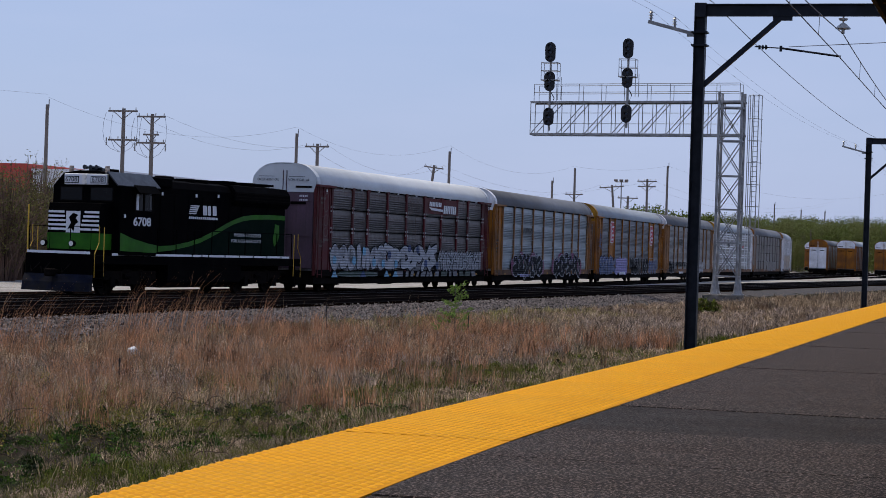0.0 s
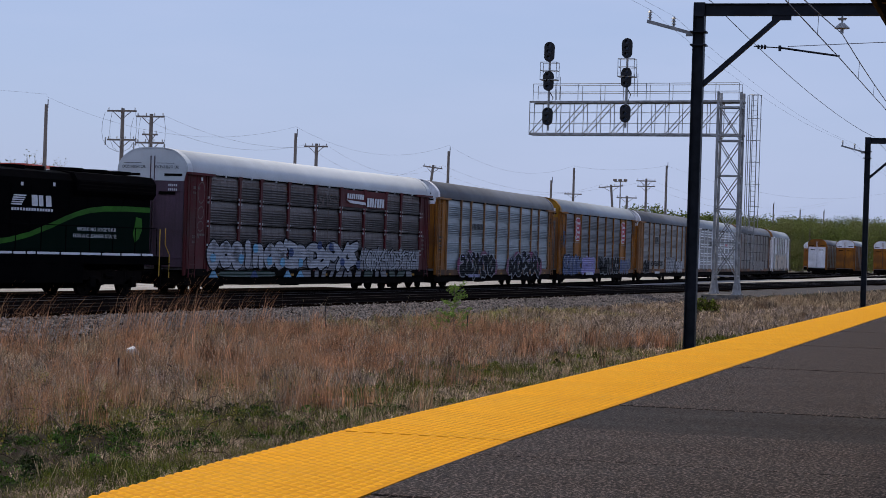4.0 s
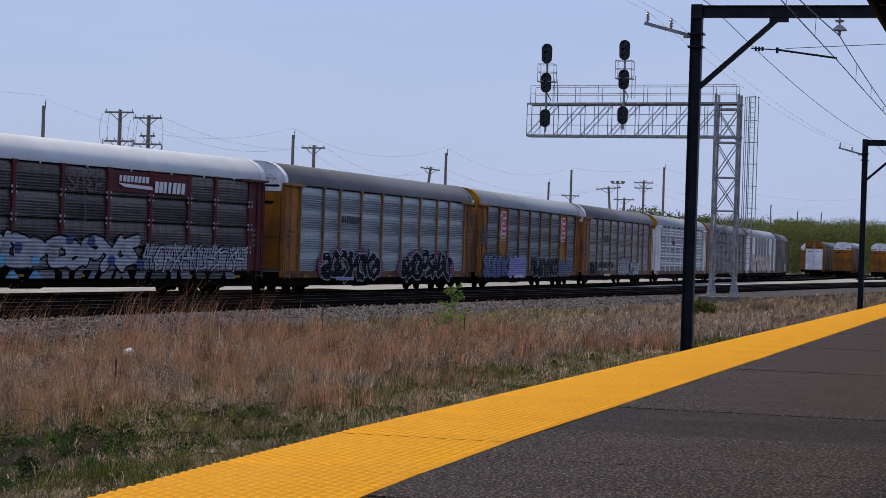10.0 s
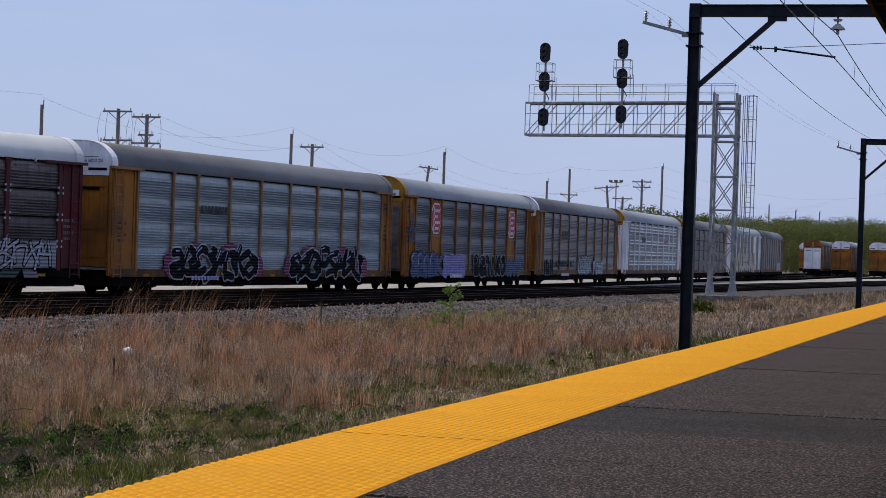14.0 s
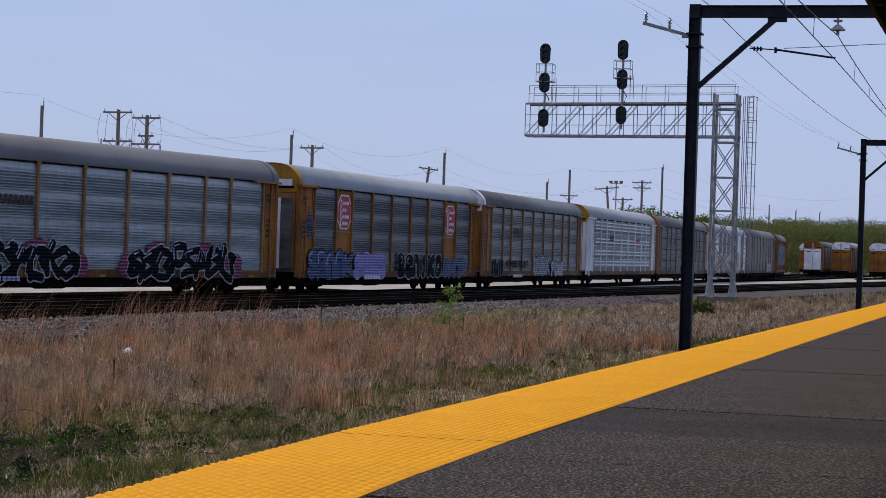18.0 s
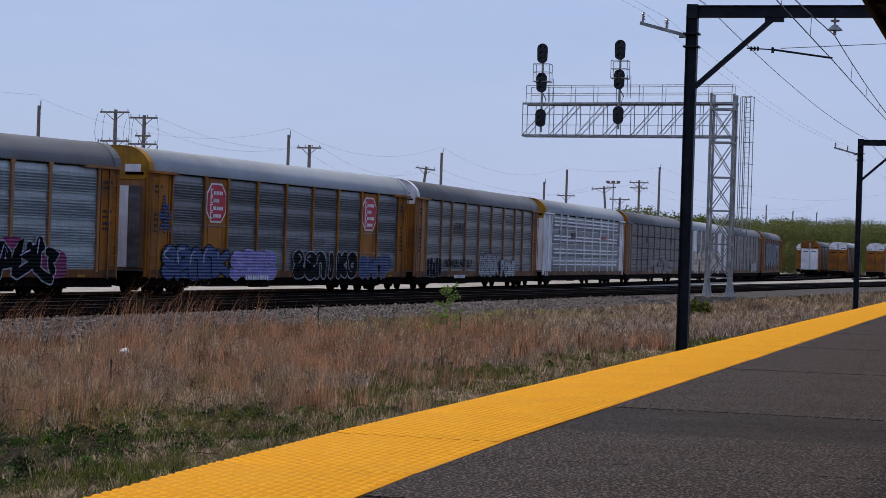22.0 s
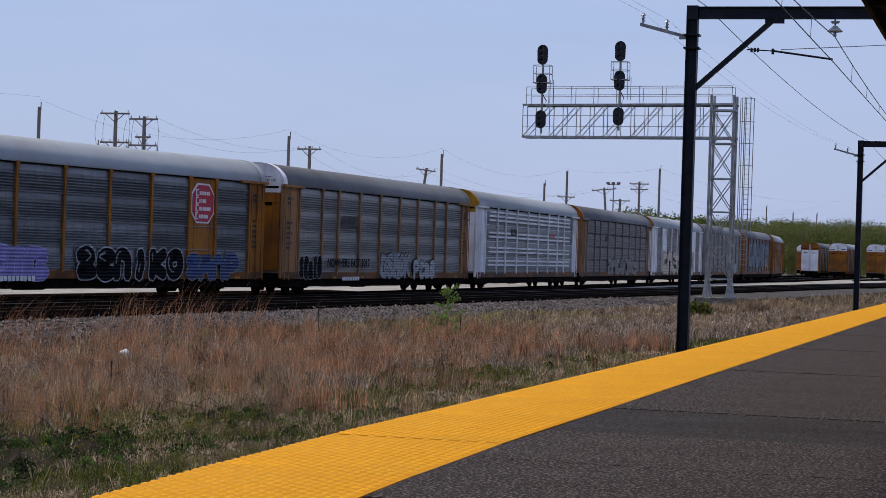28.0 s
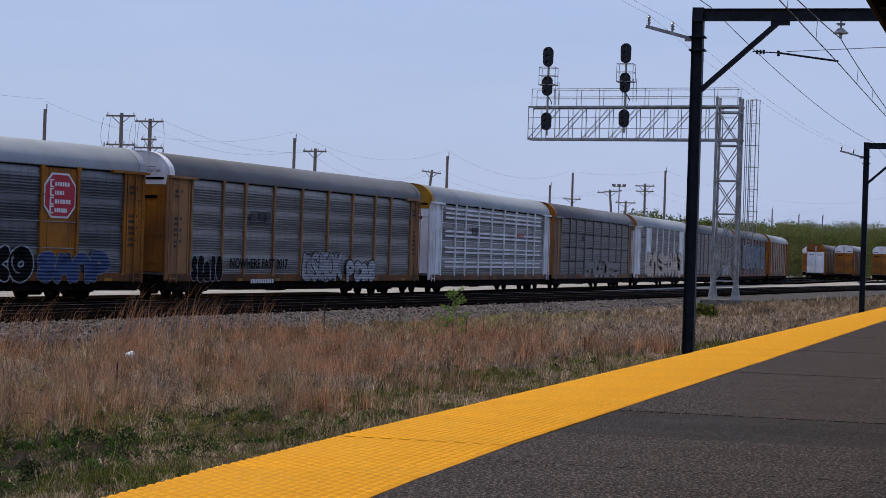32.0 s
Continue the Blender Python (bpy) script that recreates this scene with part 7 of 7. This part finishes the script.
    for i in range(3):
        part("radiator_fan", rod(bmesh.new(), (3.7 + 1.5 * i, 0, 4.7), (3.7 + 1.5 * i, 0, 4.82), 0.62, 16), M_LBLACK, o)
    for i in range(2):
        part("blower_fan", rod(bmesh.new(), (0.6 + 1.1 * i, 0, 4.64), (0.6 + 1.1 * i, 0, 4.78), 0.45, 14), M_LBLACK, o)
    part("exhaust_stack", box(bmesh.new(), (-1.0, 0, 4.72), (0.9, 0.4, 0.2), bevel=0.03), M_UNDER, o)
    part("inertial_filter", box(bmesh.new(), (-2.9, 0, 4.5), (1.7, 2.1, 0.4), bevel=0.05), M_LBLACK, o)
    for i in range(10):
        x = -3.4 + 1.1 * i
        part("hood_door", box(bmesh.new(), (x, -0.958, 2.95), (1.02, 0.02, 2.2), bevel=0.006), M_LBLACK, o)
    for z in (4.05, 4.18, 4.31):
        part("radiator_louvre", box(bmesh.new(), (5.35, -1.15, z), (4.7, 0.03, 0.04)), M_UNDER, o)
    # green wave along the hood
    top = [(-6.6, 2.42), (-5.6, 2.2), (-4.5, 2.03), (-3.9, 1.97), (-3.2, 1.93), (-1.9, 1.98), (-0.6, 2.14), (0.4, 2.33), (1.6, 2.68), (2.5, 2.98), (3.1, 3.15), (3.9, 3.32), (4.8, 3.41), (6.2, 3.45), (7.72, 3.45)]
    low = [(-6.6, 1.72), (-5.6, 1.70), (-4.5, 1.68), (-3.9, 1.68), (-3.2, 1.69), (-1.9, 1.78), (-0.6, 1.95), (0.4, 2.14), (1.6, 2.48), (2.5, 2.78), (3.1, 2.96), (3.9, 3.12), (4.8, 3.21), (6.2, 3.25), (7.72, 3.25)]
    b = bmesh.new()
    for i in range(len(top) - 1):
        yy = -1.508 if top[i + 1][0] < -3.8 else -0.975
        plate(b, [low[i], low[i + 1], top[i + 1], top[i]], yy, 0.01)
    part("green_wave", b, M_LGREEN, o, "bright green wave painted along the side")
    b = bmesh.new()
    for i in range(5, len(low) - 1):
        plate(b, [(low[i][0], 1.66), (low[i + 1][0], 1.66), low[i + 1], low[i]], -0.973, 0.008)
    bmesh.ops.remove_doubles(b, verts=b.verts, dist=0.001)
    part("dark_green_field", b, M_LDGREEN, o, "dark green field below the wave")
    sign(o, "state_shape", [(6.75, 2.05), (7.0, 2.2), (7.2, 2.55), (7.15, 3.0), (6.8, 3.05), (6.72, 2.7), (6.62, 2.4)], M_LGREEN, -0.986, "green map shape")
    lettering("slogan", "WORKING TOGETHER", 0.2, o, M_LETTER, pose(4.35, -0.99, 2.5) @ SIDE, "white slogan lettering", width=2.55)
    lettering("slogan", "FOR A CLEANER STATE", 0.2, o, M_LETTER, pose(4.25, -0.99, 2.25) @ SIDE, width=2.8)
    for j in range(5):
        sign(o, "logo_stripe", [(-0.62 + 0.03 * j, 3.3 + 0.08 * j), (-0.05 + 0.06 * j, 3.3 + 0.08 * j), (-0.02 + 0.06 * j, 3.35 + 0.08 * j), (-0.6 + 0.03 * j, 3.35 + 0.08 * j)], M_LETTER, -0.972)
    bars(o, 0.5, 1.7, 3.28, 3.68, 3, M_LETTER, y=-0.972, seed=15, lean=-0.1)
    bars(o, -0.6, 1.75, 3.1, 3.2, 15, M_LETTER, y=-0.972, seed=16)
    # walkway handrails
    for sy in (-1, 1):
        part("handrail", rod(bmesh.new(), (-3.7, sy * 1.43, 2.62), (7.6, sy * 1.43, 2.62), 0.02, 6), M_LBLACK, o)
        for i in range(9):
            x = -3.7 + 1.41 * i
            part("stanchion", rod(bmesh.new(), (x, sy * 1.43, 1.5), (x, sy * 1.43, 2.62), 0.02, 6), M_LBLACK, o)
    # trucks
    for x in (-5.18, 5.18):
        b = bmesh.new()
        for y in (-1.1, 1.1):
            prism(b, [(-1.95, 0.95), (-1.95, 0.6), (-1.0, 0.62), (-0.7, 0.42), (0.7, 0.42), (1.0, 0.62), (1.95, 0.6), (1.95, 0.95)], y - 0.08, y + 0.08, "y")
            for k in (-1.37, 1.37):
                box(b, (k, y * 1.04, 0.52), (0.36, 0.2, 0.42), bevel=0.03)
                rod(b, (k * 0.55, y, 0.4), (k * 0.55, y, 0.9), 0.12, 8)
            rod(b, (-0.6, y * 1.1, 0.75), (-0.1, y * 1.1, 0.75), 0.1, 8)
        box(b, (0, 0, 0.85), (0.7, 2.1, 0.3))
        t = part("truck", b, M_UNDER, o, at=pose(x, 0, 0))
        for k in (-1.37, 1.37):
            wheelset(t, k, 0.51)
    # the drawing is made for a short frame; stretch it to the true length
    for ch in o.children_recursive:
        if ch.name.startswith(("truck", "wheelset", "cab_number", "slogan", "board_number")):
            ch.location.x = longer(ch.location.x)
        else:
            for v in ch.data.vertices:
                v.co.x = longer(v.co.x)
    TRAIN.append((o, -9.35, 5.53))


engine()


# ---- everything that moves ----
def motions():
    for ob, off, half in TRAIN:
        walk(ob, [(float(t), stand(front(t) + off, half)) for t in range(33)])
    for w, place, r in WHEELS:
        if w.parent is None or w.parent.parent is None or w.parent.parent not in MOVING:
            continue
        walk(w, [(i / 6, Matrix.Translation(place) @ Matrix.Rotation((front(i / 6) - front(0)) / r, 4, "Y")) for i in range(193)])


MOVING = {t[0] for t in TRAIN}
motions()
